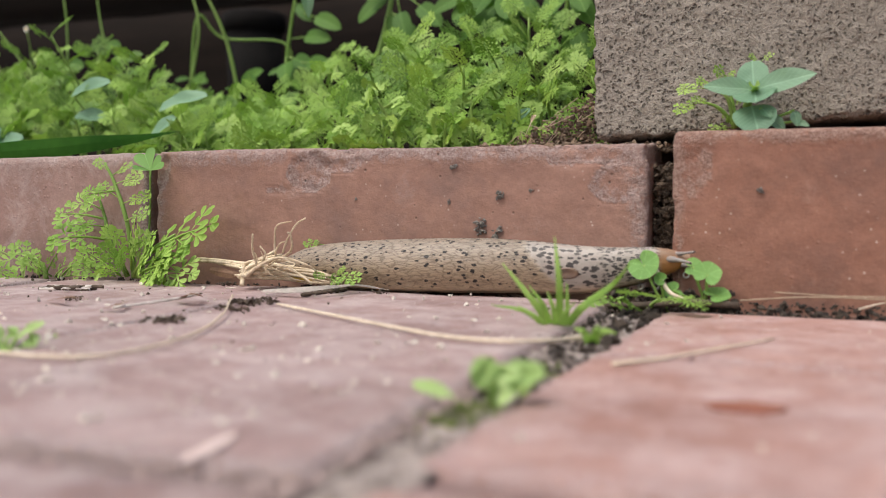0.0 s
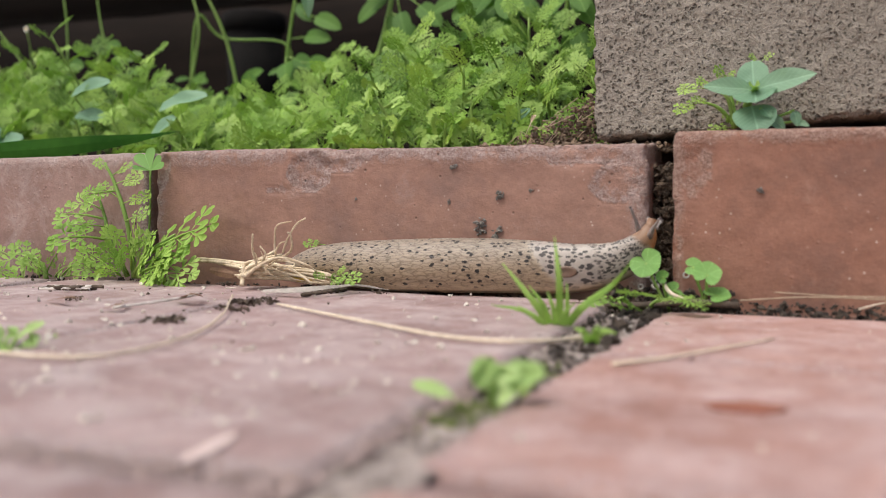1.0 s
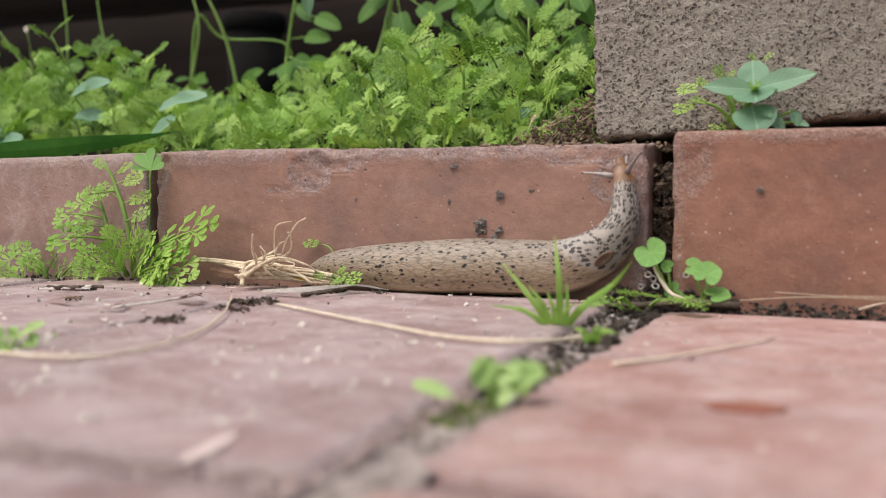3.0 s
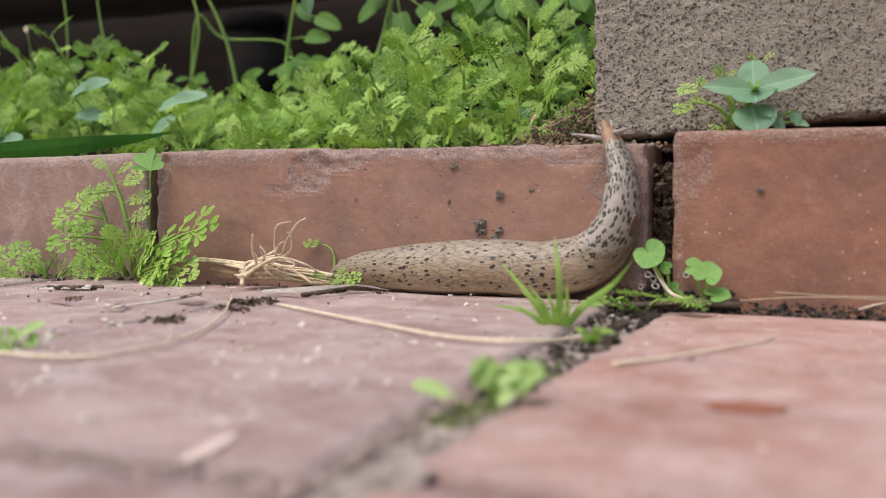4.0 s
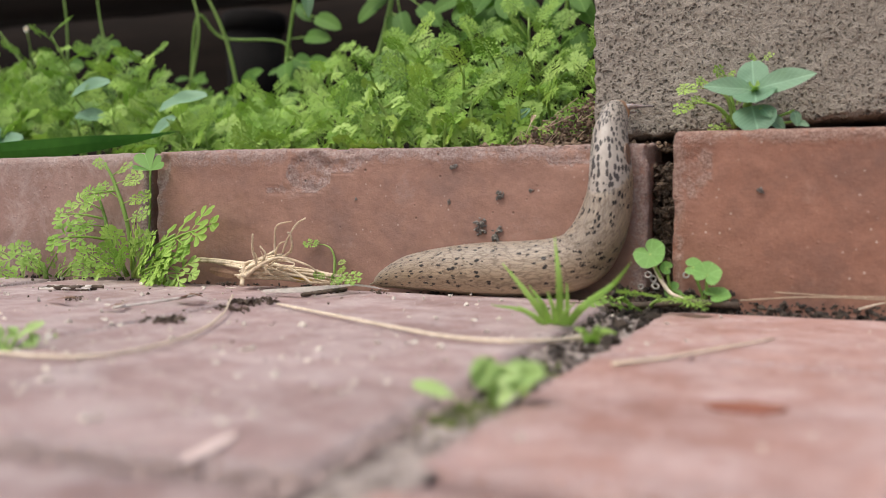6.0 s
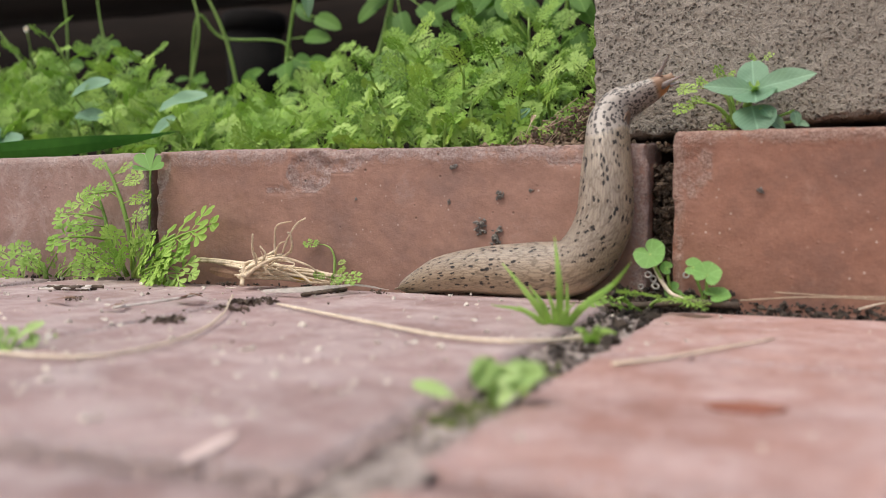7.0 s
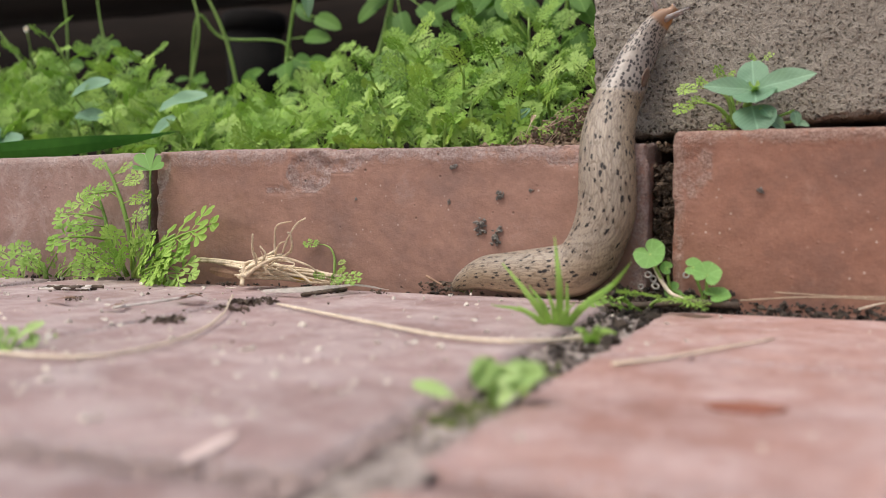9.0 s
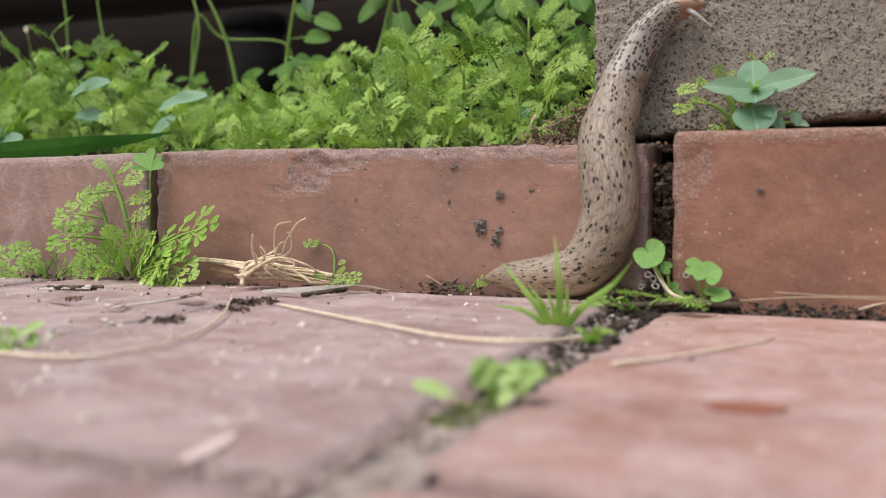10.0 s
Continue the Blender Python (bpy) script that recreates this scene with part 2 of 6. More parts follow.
def worn_box(size, step, radius, wobble, seed, dents=(), cuts=None, reach=0.0045):
    """A box with rounded, uneven, worn edges, its centre at the origin. dents: (face point, reach, depth). cuts: where each axis is divided."""
    bm = bmesh.new()
    layer = bm.verts.layers.float.new("wear")
    verts = {}
    cuts = cuts or [even(s, step) for s in size]

    def vert(i, j, k):
        key = (i, j, k)
        if key not in verts:
            verts[key] = bm.verts.new((cuts[0][i], cuts[1][j], cuts[2][k]))
        return verts[key]

    n = [len(c) - 1 for c in cuts]
    for axis in range(3):
        a, b = (axis + 1) % 3, (axis + 2) % 3
        for side in (0, n[axis]):
            for i in range(n[a]):
                for j in range(n[b]):
                    quad = []
                    for di, dj in ((0, 0), (1, 0), (1, 1), (0, 1)):
                        idx = [0, 0, 0]
                        idx[axis], idx[a], idx[b] = side, i + di, j + dj
                        quad.append(vert(*idx))
                    if side == 0:
                        quad.reverse()
                    bm.faces.new(quad)
    off = Vector((seed * 3.7, seed * 1.9, seed * 5.3))
    half = Vector(size) / 2
    for v in bm.verts:
        p = v.co.copy()
        r = radius * (1.0 + 0.7 * noise.noise((p + off) * 50) + 0.8 * noise.noise((p + off) * 210) + 0.5 * noise.noise((p + off) * 520))
        r = max(radius * 0.3, r)
        inner = Vector([max(-half[i] + r, min(half[i] - r, p[i])) for i in range(3)])
        d = p - inner
        nrm = d.normalized() if d.length > 1e-9 else Vector((0, 0, 0))
        q = inner + nrm * r
        q = q + nrm * wobble * (noise.noise((p + off) * 28) + 0.5 * noise.noise((p + off) * 130) + 0.3 * noise.noise((p + off) * 330))
        edge = sorted(half[i] - abs(p[i]) for i in range(3))[1]
        wear = math.exp(-(edge / reach) ** 2) * (0.8 + 0.5 * noise.noise((p + off) * 45))
        for c, spread, depth in dents:
            dd = Vector([(p[i] - c[i]) / spread[i] for i in range(3)]).length
            dd += 0.30 * noise.noise((p + off) * 120) + 0.2 * noise.noise((p + off) * 300)
            if dd < 1.0:
                deep = min(1.0, (1.0 - dd) * 9.0)
                q = q - nrm * depth * deep * (0.75 + 0.6 * noise.noise((p + off) * 320))
                wear = max(wear, 0.95 * deep * min(1.0, 0.30 + 0.7 * dd * dd))
        v.co = q
        v[layer] = max(0.0, min(1.0, wear))
    return bm


def tube(points, radii, sides=6, bm=None):
    """A round tapering rod through the points."""
    bm = bm or bmesh.new()
    pts = [Vector(p) for p in points]
    rings = []
    up = Vector((0.13, 0.21, 0.97))
    for i, p in enumerate(pts):
        t = (pts[min(i + 1, len(pts) - 1)] - pts[max(i - 1, 0)]).normalized()
        a = t.cross(up)
        if a.length < 1e-4:
            a = t.cross(Vector((1, 0, 0)))
        a.normalize()
        b = a.cross(t)
        r = radii[i] if isinstance(radii, (list, tuple)) else radii
        rings.append([bm.verts.new(p + a * (r * math.cos(x)) + b * (r * math.sin(x)))
                      for x in [2 * math.pi * k / sides for k in range(sides)]])
    for r0, r1 in zip(rings, rings[1:]):
        for k in range(sides):
            bm.faces.new((r0[k], r0[(k + 1) % sides], r1[(k + 1) % sides], r1[k]))
    bm.faces.new(list(reversed(rings[0])))
    bm.faces.new(rings[-1])
    return bm


def curve_points(points, steps):
    """A smooth line through a few points."""
    pts = [Vector(p) for p in points]
    out = []
    ext = [pts[0] * 2 - pts[1]] + pts + [pts[-1] * 2 - pts[-2]]
    for i in range(1, len(ext) - 2):
        p0, p1, p2, p3 = ext[i - 1:i + 3]
        for k in range(steps):
            t = k / steps
            out.append(0.5 * ((2 * p1) + (p2 - p0) * t + (2 * p0 - 5 * p1 + 4 * p2 - p3) * t * t
                              + (3 * p1 - p0 - 3 * p2 + p3) * t ** 3))
    out.append(pts[-1])
    return out


def taper(n, a, b, power=1.0):
    return [a + (b - a) * (i / (n - 1)) ** power for i in range(n)]


def lump(size, seed, rough=0.35, cuts=2):
    """A crumb or clod."""
    bm = bmesh.new()
    bmesh.ops.create_icosphere(bm, subdivisions=cuts, radius=1.0)
    off = Vector((seed * 2.3, seed * 4.1, seed * 1.7))
    for v in bm.verts:
        d = 1 + rough * noise.noise(v.co * 1.6 + off) + rough * 0.6 * noise.noise(v.co * 4.2 + off)
        v.co = Vector((v.co.x * size[0], v.co.y * size[1], v.co.z * size[2])) * d
    return bm


# ---- ground, pavers, kerb, block ----
def ground_sheet():
    bm = bmesh.new()
    xs = [-60, -6, -1.2, -0.5] + [-0.3 + 0.008 * i for i in range(101)] + [0.7, 1.4, 6, 60]
    ys = [-60, -6, -1.2, -0.6] + [-0.40 + 0.008 * i for i in range(56)] + [0.06, 0.09, 0.2, 1.2, 6, 60]
    grid = []
    for y in ys:
        row = []
        for x in xs:
            p = Vector((x, y, 0))
            z = -0.0055 + 0.0022 * noise.noise(p * 60) + 0.0015 * noise.noise(p * 190) if abs(x) < 1 and abs(y) < 0.5 else -0.0075
            row.append(bm.verts.new((x, y, z)))
        grid.append(row)
    for r0, r1 in zip(grid, grid[1:]):
        for i in range(len(xs) - 1):
            bm.faces.new((r0[i], r0[i + 1], r1[i + 1], r1[i]))
    return tagged(mesh_object("ground", bm, SOIL), "dark damp soil under and between brick pavers", "ground", kind="structure")


ground_sheet()

paving = thing("pavement", (0, 0, 0), "worn red brick pavers laid in basket weave", "pavement", kind="structure")
PAVERS = (  # x0, x1, y0, y1, top, tilt x, tilt y, red
    (0.0838, 0.1982, -0.2225, -0.0105, 0.0014, 0.0, 0.0, 0),
    (-0.028, 0.0828, -0.2205, -0.0105, 0.0015, 0.0, 0.2, 0),
    (-0.243, -0.040, -0.108, -0.012, 0.0014, 0.0, 0.0, 0),
    (-0.243, -0.040, -0.212, -0.114, 0.000, 0.3, 0.0, 1),
    (0.2115, 0.416, -0.109, -0.020, 0.000, 0.0, 0.0, 1),
    (0.2105, 0.418, -0.207, -0.1105, 0.0004, 0.0, 0.0, 1),
    (0.426, 0.526, -0.222, -0.018, 0.000, 0.0, 0.0, 0),
    (-0.025, 0.2035, -0.325, -0.2238, 0.0011, 0.0, 0.0, 0),
    (-0.025, 0.186, -0.434, -0.338, 0.000, 0.0, 0.0, 1),
    (0.204, 0.306, -0.430, -0.212, -0.0005, 0.0, 0.0, 1),
    (0.312, 0.414, -0.430, -0.212, -0.001, 0.0, 0.0, 0),
)
for i, (x0, x1, y0, y1, top, tx, ty, red) in enumerate(PAVERS):
    near = i in (0, 1, 4, 5)
    bm = worn_box((x1 - x0, y1 - y0, 0.057), 0.0030 if near else 0.008, 0.0024, 0.0003, 11 + i)
    ob = part("paver", bm, PAVER_RED if red else PAVER, paving)
    ob.matrix_basis = pose((x0 + x1) / 2, (y0 + y1) / 2, top - 0.0285, tx, ty, 1.7 if i < 2 else 0)

kerb = thing("kerb", (0, 0, 0), "kerb of weathered red bricks laid end to end on edge of paving", "kerb", kind="structure")
KERBS = (  # x0, x1, front y, top, tilt x, tilt y, turn z, red, dents in the brick's own space
    (-0.209, -0.003, 0.001, 0.0522, 0, -0.8, -0.6, 2, ()),
    (0.0, 0.203, 0.0, 0.0540, 0, 0.0, 0.0, 0,
     (((-0.029, -0.0465, 0.022), (0.010, 0.05, 0.0075), 0.0013), ((-0.016, -0.0465, 0.027), (0.012, 0.05, 0.0055), 0.0011),
      ((-0.036, -0.0465, 0.015), (0.012, 0.05, 0.0016), 0.0008), ((0.085, -0.0465, 0.028), (0.028, 0.05, 0.0055), 0.0011),
      ((-0.101, -0.0465, 0.022), (0.007, 0.05, 0.009), 0.0013),
      ((0.03, -0.0465, 0.0305), (0.05, 0.05, 0.0035), 0.0007), ((0.091, -0.0465, 0.018), (0.010, 0.05, 0.008), 0.0006))),
    (0.2115, 0.415, -0.004, 0.0568, 0, 0.0, 0.0, 1,
     (((-0.095, -0.0465, 0.019), (0.007, 0.05, 0.008), 0.0009), ((-0.101, -0.0465, -0.01), (0.0025, 0.05, 0.02), 0.0008))),
    (0.424, 0.627, -0.004, 0.0560, 0, 0.0, 0.0, 1, ()),
)
for i, (x0, x1, y, top, tx, ty, tz, red, dents) in enumerate(KERBS):
    bm = worn_box((x1 - x0, 0.093, 0.062), (0.003, 0.0011, 0.0015, 0.003)[i], 0.0024, 0.00045, 31 + i, dents, reach=(0.0044, 0.0062, 0.0044, 0.0044)[i])
    ob = part("brick", bm, (KERB, KERB_RED, KERB_GREY)[red], kerb)
    ob.matrix_basis = pose((x0 + x1) / 2, y + 0.0465, top - 0.031, tx, ty, tz)


def concrete_block():
    x0, x1, y0, z0, z1 = 0.1778, 0.5713, 0.020, 0.0575, 0.2475
    sx, sy, sz = x1 - x0, 0.19, z1 - z0
    fine = 0.0007
    cuts = [[-sx / 2 + fine * i for i in range(311)] + [0.04 + 0.02 * i for i in range(9)],
            even(sy, 0.008), [-sz / 2 + fine * i for i in range(140)] + [0.012 + 0.012 * i for i in range(8)]]
    cuts[0][-1], cuts[2][-1] = sx / 2, sz / 2
    bm = worn_box((sx, sy, sz), 0.0026, 0.0035, 0.0005, 57, cuts=cuts)
    layer = bm.verts.layers.float["wear"]
    for v in bm.verts:
        v[layer] = 0.0
        if v.co.y < -sy / 2 + 0.012 or v.co.x < -sx / 2 + 0.012:
            p = v.co + Vector((3, 1, 2))
            lump_ = noise.noise(p * 200) * 0.0002 + noise.noise(p * 620) * 0.00016
            # open pores, in patches
            pore = noise.noise(p * 600) + 0.2 * noise.noise(p * 1100) + 0.22 * noise.noise(p * 45)
            deep = max(0.0, min(1.0, (-0.29 - pore) / 0.12))
            v.co.y += 0.0005 * deep - lump_
        # the lower front edge has broken away towards one end
        if v.co.y < 0.0 and v.co.z < -sz / 2 + 0.012:
            x = v.co.x + (x0 + x1) / 2
            lift = max(0.0, min(0.008, 0.0016 + 0.06 * (x - 0.195)))
            v.co.z += lift * (1 - (v.co.z + sz / 2) / 0.012) * (0.9 + 0.25 * noise.noise(v.co * 160))
    ob = mesh_object("concrete_block", bm, CONCRETE)
    ob.matrix_basis = pose((x0 + x1) / 2, y0 + sy / 2, (z0 + z1) / 2, 0, -0.9, 0.0)
    return tagged(ob, "rough grey pitted concrete block set on the brick kerb", "concrete block")


concrete_block()


def soil_bed():
    """The planting bed behind the kerb, level with the bricks' tops."""
    bm = bmesh.new()
    nx, ny = 110, 50
    grid = []
    for j in range(ny + 1):
        row = []
        for i in range(nx + 1):
            x = -0.65 + 1.35 * i / nx
            y = 0.088 + 0.56 * (j / ny)
            p = Vector((x, y, 0.3))
            z = 0.047 + 0.008 * noise.noise(p * 18) + 0.003 * noise.noise(p * 70)
            row.append(bm.verts.new((x, y, z if j else -0.01)))
        grid.append(row)
    for r0, r1 in zip(grid, grid[1:]):
        for i in range(nx):
            bm.faces.new((r0[i], r0[i + 1], r1[i + 1], r1[i]))
    return tagged(mesh_object("planting_bed", bm, SOIL), "dark soil of the planting bed behind the kerb", "soil", kind="structure")


soil_bed()


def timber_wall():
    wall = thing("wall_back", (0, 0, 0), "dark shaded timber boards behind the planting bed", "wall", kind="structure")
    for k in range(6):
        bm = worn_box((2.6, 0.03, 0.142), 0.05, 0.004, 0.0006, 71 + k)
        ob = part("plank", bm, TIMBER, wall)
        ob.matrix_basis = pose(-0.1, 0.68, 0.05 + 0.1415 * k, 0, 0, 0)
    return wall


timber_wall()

# ---- plants ----
def lobe(bm, base, tip, width, up):
    """One small rounded lobe of a divided leaf, folded a little along its middle."""
    base, tip = Vector(base), Vector(tip)
    ax = tip - base
    side = ax.cross(up).normalized()
    n = side.cross(ax).normalized()
    mid = bm.verts.new(base + ax * 0.58 - n * width * 0.20)
    outline = ((0.32, 0.26), (0.62, 0.48), (0.84, 0.46), (0.97, 0.22))
    ring = [base] + [base + ax * u + side * width * w for u, w in outline] + [base + ax * u - side * width * w for u, w in reversed(outline)]
    ring = [bm.verts.new(p) for p in ring]
    for i in range(len(ring)):
        bm.faces.new((ring[i], ring[(i + 1) % len(ring)], mid))


def feathery_leaf_mesh(seed, length=0.024, pairs=4, broad=1.0):
    """A twice-divided leaf along +x, its face towards +z: a long stalk, and side fans of narrow blunt fingers that arch over."""
    rng = random.Random(seed)
    bm = bmesh.new()
    droop = rng.uniform(0.16, 0.42)

    def spine_at(u):
        return Vector((length * u, 0, length * (0.16 * u - droop * u * u)))

    tube([spine_at(u) for u in (0, 0.3, 0.6, 0.92)], [length * 0.022, length * 0.019, length * 0.015, length * 0.009], 4, bm)
    up = Vector((0, 0, 1))
    for i in range(pairs + 1):
        u = 0.34 + 0.50 * i / pairs
        at = spine_at(u)
        swell = 0.72 + 0.34 * math.sin(math.pi * (i + 0.6) / (pairs + 1))
        for sgn in ((1, -1) if i < pairs else (0,)):
            out = Vector((0.62 + 0.30 * i / pairs + rng.uniform(-0.12, 0.12), sgn * 0.90, rng.uniform(-0.16, 0.20))).normalized()
            reach = length * (0.30 if sgn else 0.26) * swell * rng.uniform(0.86, 1.14)
            if sgn:
                lobe(bm, at, at + out * reach * 0.62, length * 0.030, up)
            for k, (foot, a) in enumerate(((0.58, 0), (0.52, 38), (0.52, -38), (0.26, 62), (0.26, -62))):
                turn = Matrix.Rotation(radians(a + rng.uniform(-8, 8)), 3, "Z")
                d = (turn @ out).normalized()
                d.z += rng.uniform(-0.30, 0.10)
                start = at + out * reach * (foot if sgn else foot * 0.5)
                lobe(bm, start, start + d * reach * rng.uniform(0.42, 0.54), length * broad * rng.uniform(0.040, 0.054), up)
    me = bpy.data.meshes.new("leaf")
    bm.to_mesh(me)
    bm.free()
    me.polygons.foreach_set("use_smooth", [True] * len(me.polygons))
    return me


def material_copy(me, mat):
    other = me.copy()
    other.materials.append(mat)
    return other


FERN_SHAPES = [feathery_leaf_mesh(100 + k, pairs=(5, 6, 5, 6, 4, 5)[k]) for k in range(6)]
FERN_LEAVES = [material_copy(m, FERN) for m in FERN_SHAPES]
CHUNKY_SHAPES = [feathery_leaf_mesh(140 + k, 0.019, (2, 3, 3, 2)[k], 1.9) for k in range(4)]
CHUNKY_PALE = [material_copy(m, FERN_PALE) for m in CHUNKY_SHAPES]
FERN_LEAVES += [material_copy(m, FERN_PALE) for m in FERN_SHAPES[:3]]
CHUNKY_PALE += [material_copy(m, FERN_PALE) for m in FERN_SHAPES[3:5]]
FERN_SHADE_LEAVES = [material_copy(m, FERN_SHADE) for m in FERN_SHAPES]


def palm_leaf_mesh(seed, mat, length=0.016):
    """A small fan of blunt fingers on a short stalk, along +x, its face towards +z."""
    rng = random.Random(seed)
    bm = bmesh.new()
    heart = Vector((length * 0.40, 0, length * 0.03))
    tube([(0, 0, 0), heart * 0.5, heart], [length * 0.036, length * 0.030, length * 0.026], 5, bm)
    up = Vector((0, 0, 1))
    for a in (-72, -34, 0, 34, 72):  # five stalked groups of rounded fingers
        a = radians(a + rng.uniform(-7, 7))
        out = Vector((math.cos(a), math.sin(a), rng.uniform(-0.22, 0.10)))
        reach = length * (0.30 - 0.06 * abs(a)) * rng.uniform(0.9, 1.1)
        fork = heart + out * reach
        lobe(bm, heart, fork + out * reach * 0.3, length * 0.055, up)
        for turn in (-44, 0, 44):
            c = a + radians(turn + rng.uniform(-8, 8))
            d = Vector((math.cos(c), math.sin(c), rng.uniform(-0.25, 0.08)))
            start = fork - out * reach * (0.12 if turn else 0.0)
            lobe(bm, start, start + d * length * rng.uniform(0.20, 0.26), length * rng.uniform(0.150, 0.185), up)
    me = bpy.data.meshes.new("leaf")
    bm.to_mesh(me)
    bm.free()
    me.materials.append(mat)
    me.polygons.foreach_set("use_smooth", [True] * len(me.polygons))
    return me


PALM = [palm_leaf_mesh(170 + k, FERN_PALE if k % 3 else FERN) for k in range(6)]


def leaf_pose(at, direction, size, roll=0.0, up=(0, -0.72, 0.70)):
    """A leaf's pose: its length along the direction, its face as far up as it can be."""
    x = Vector(direction).normalized()
    up = Vector(up)  # they turn their faces to the open, lighter side
    if abs(x.dot(up)) > 0.97:
        up = Vector((0, 0.3, 1))
    y = up.cross(x).normalized()
    z = x.cross(y)
    m = Matrix((x, y, z)).transposed().to_4x4()
    m = Matrix.Translation(at) @ m @ pose(0, 0, 0, roll, 0, 0)
    return m @ Matrix.Scale(size, 4)


def feathery_weed(at, height, seed, label, leaves=None, count=13, group="feathery weeds", lean=None, spread=1.0, bare=0.30):
    rng = random.Random(seed)
    ob = thing("feathery_weed", at, label, "weed", group)
    leaves = leaves or FERN_LEAVES
    lean = lean or (rng.uniform(-0.35, 0.35), rng.uniform(-0.40, 0.20))
    tip = Vector((lean[0] * height, lean[1] * height, height))
    knee = Vector((lean[0] * height * 0.25, lean[1] * height * 0.25, height * 0.5))
    line = curve_points([(0, 0, -0.004), knee, tip], 5)
    part("stem", tube(line, taper(len(line), 0.0012, 0.0006), 5), STEM, ob)
    angle = rng.uniform(0, 6.28)
    for i in range(count):
        u = bare + (1 - bare) * (i / (count - 1)) ** 0.75
        k = u * (len(line) - 1)
        a = min(int(k), len(line) - 2)
        p = line[a].lerp(line[a + 1], k - a)
        angle += 2.4 + rng.uniform(-0.4, 0.4)
        rise = 0.15 + 0.65 * u + rng.uniform(-0.2, 0.25)
        d = (math.cos(angle), math.sin(angle), rise)
        size = 1.08 * spread * (1.10 - 0.35 * u) * rng.uniform(0.8, 1.15)
        share("leaf", rng.choice(leaves), ob, leaf_pose(p, d, size, rng.uniform(-25, 25)))
    return ob


def bed_height(x):
    """How high the weeds stand behind the kerb, along it."""
    return float(np.interp(x, (-0.30, -0.245, -0.197, -0.15, -0.126, -0.097, -0.05, -0.024, 0.005, 0.033, 0.06, 0.09, 0.118, 0.15),
                           (0.072, 0.074, 0.078, 0.092, 0.064, 0.056, 0.048, 0.049, 0.068, 0.080, 0.084, 0.089, 0.082, 0.078)))


def weed_patch():
    rng = random.Random(5)
    n = 0
    for row, (y, scale, step) in enumerate(((0.104, 0.42, 0.021), (0.122, 0.60, 0.021), (0.145, 0.80, 0.022), (0.17, 0.92, 0.024),
                                            (0.20, 1.0, 0.027), (0.235, 1.0, 0.032))):
        x = -0.33 - 0.10 * row / 5
        limit = 0.172 - 0.03 * (row < 1)
        while x < limit:
            fan = 0.473 / (y + 0.323)  # the mounds fan out with depth
            h = bed_height(0.263 + (x - 0.263) * fan) * scale * rng.uniform(0.78, 1.08)
            if -0.33 < x < -0.05 and row == 0 and rng.random() < 0.45:
                x += step
                continue
            n += 1
            # more shade-coloured leaves far back by the block, for the dark gaps there
            leaves = FERN_LEAVES if rng.random() < (0.3 if x > 0.11 and row > 2 else 0.75) else FERN_SHADE_LEAVES
            if row == 0:
                leaves = PALM + FERN_LEAVES[:3]
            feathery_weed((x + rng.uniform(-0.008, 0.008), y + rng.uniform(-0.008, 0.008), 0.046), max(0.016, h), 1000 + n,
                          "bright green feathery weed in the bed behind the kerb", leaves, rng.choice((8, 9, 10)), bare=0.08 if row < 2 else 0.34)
            x += step * rng.uniform(0.8, 1.25)


weed_patch()
for k in range(7):
    feathery_weed((0.045 + 0.0155 * k, 0.093 + 0.004 * (k % 3), 0.047), 0.017 + 0.005 * (k % 2), 1900 + k,
                  "bright green feathery weed in the bed behind the kerb", PALM, 8, bare=0.1, spread=0.9)


def oval_leaf_mesh(name, mat, width=0.45, fold=0.10, droop=0.2, notch=0.0, point=1.0, wave=0.0, rows=10):
    """A leaf of length 1 along +x, its face towards +z. notch: how deep the base is cut, as in a round kidney leaf."""
    bm = bmesh.new()
    cols = 6
    grid = []
    for i in range(rows + 1):
        u = i / rows
        w = width * 0.5 * math.sin(math.pi * min(1.0, u ** 0.85)) ** (0.46 if point < 0.7 else 0.8 * point)
        if 0 < i < rows:
            w = max(w, 0.012)
        row = []
        for j in range(cols + 1):
            v = 2 * j / cols - 1
            x = u - notch * abs(v) * max(0, 1 - u * 2.2)
            z = fold * abs(v) * w * 2 - droop * u * u + wave * math.sin(9 * u + 3 * v) * w
            row.append(bm.verts.new((x, v * w, z)))
        grid.append(row)
    for r0, r1 in zip(grid, grid[1:]):
        for j in range(cols):
            bm.faces.new((r0[j], r1[j], r1[j + 1], r0[j + 1]))
    me = bpy.data.meshes.new(name)
    bm.to_mesh(me)
    bm.free()
    me.materials.append(mat)
    me.polygons.foreach_set("use_smooth", [True] * len(me.polygons))
    return me


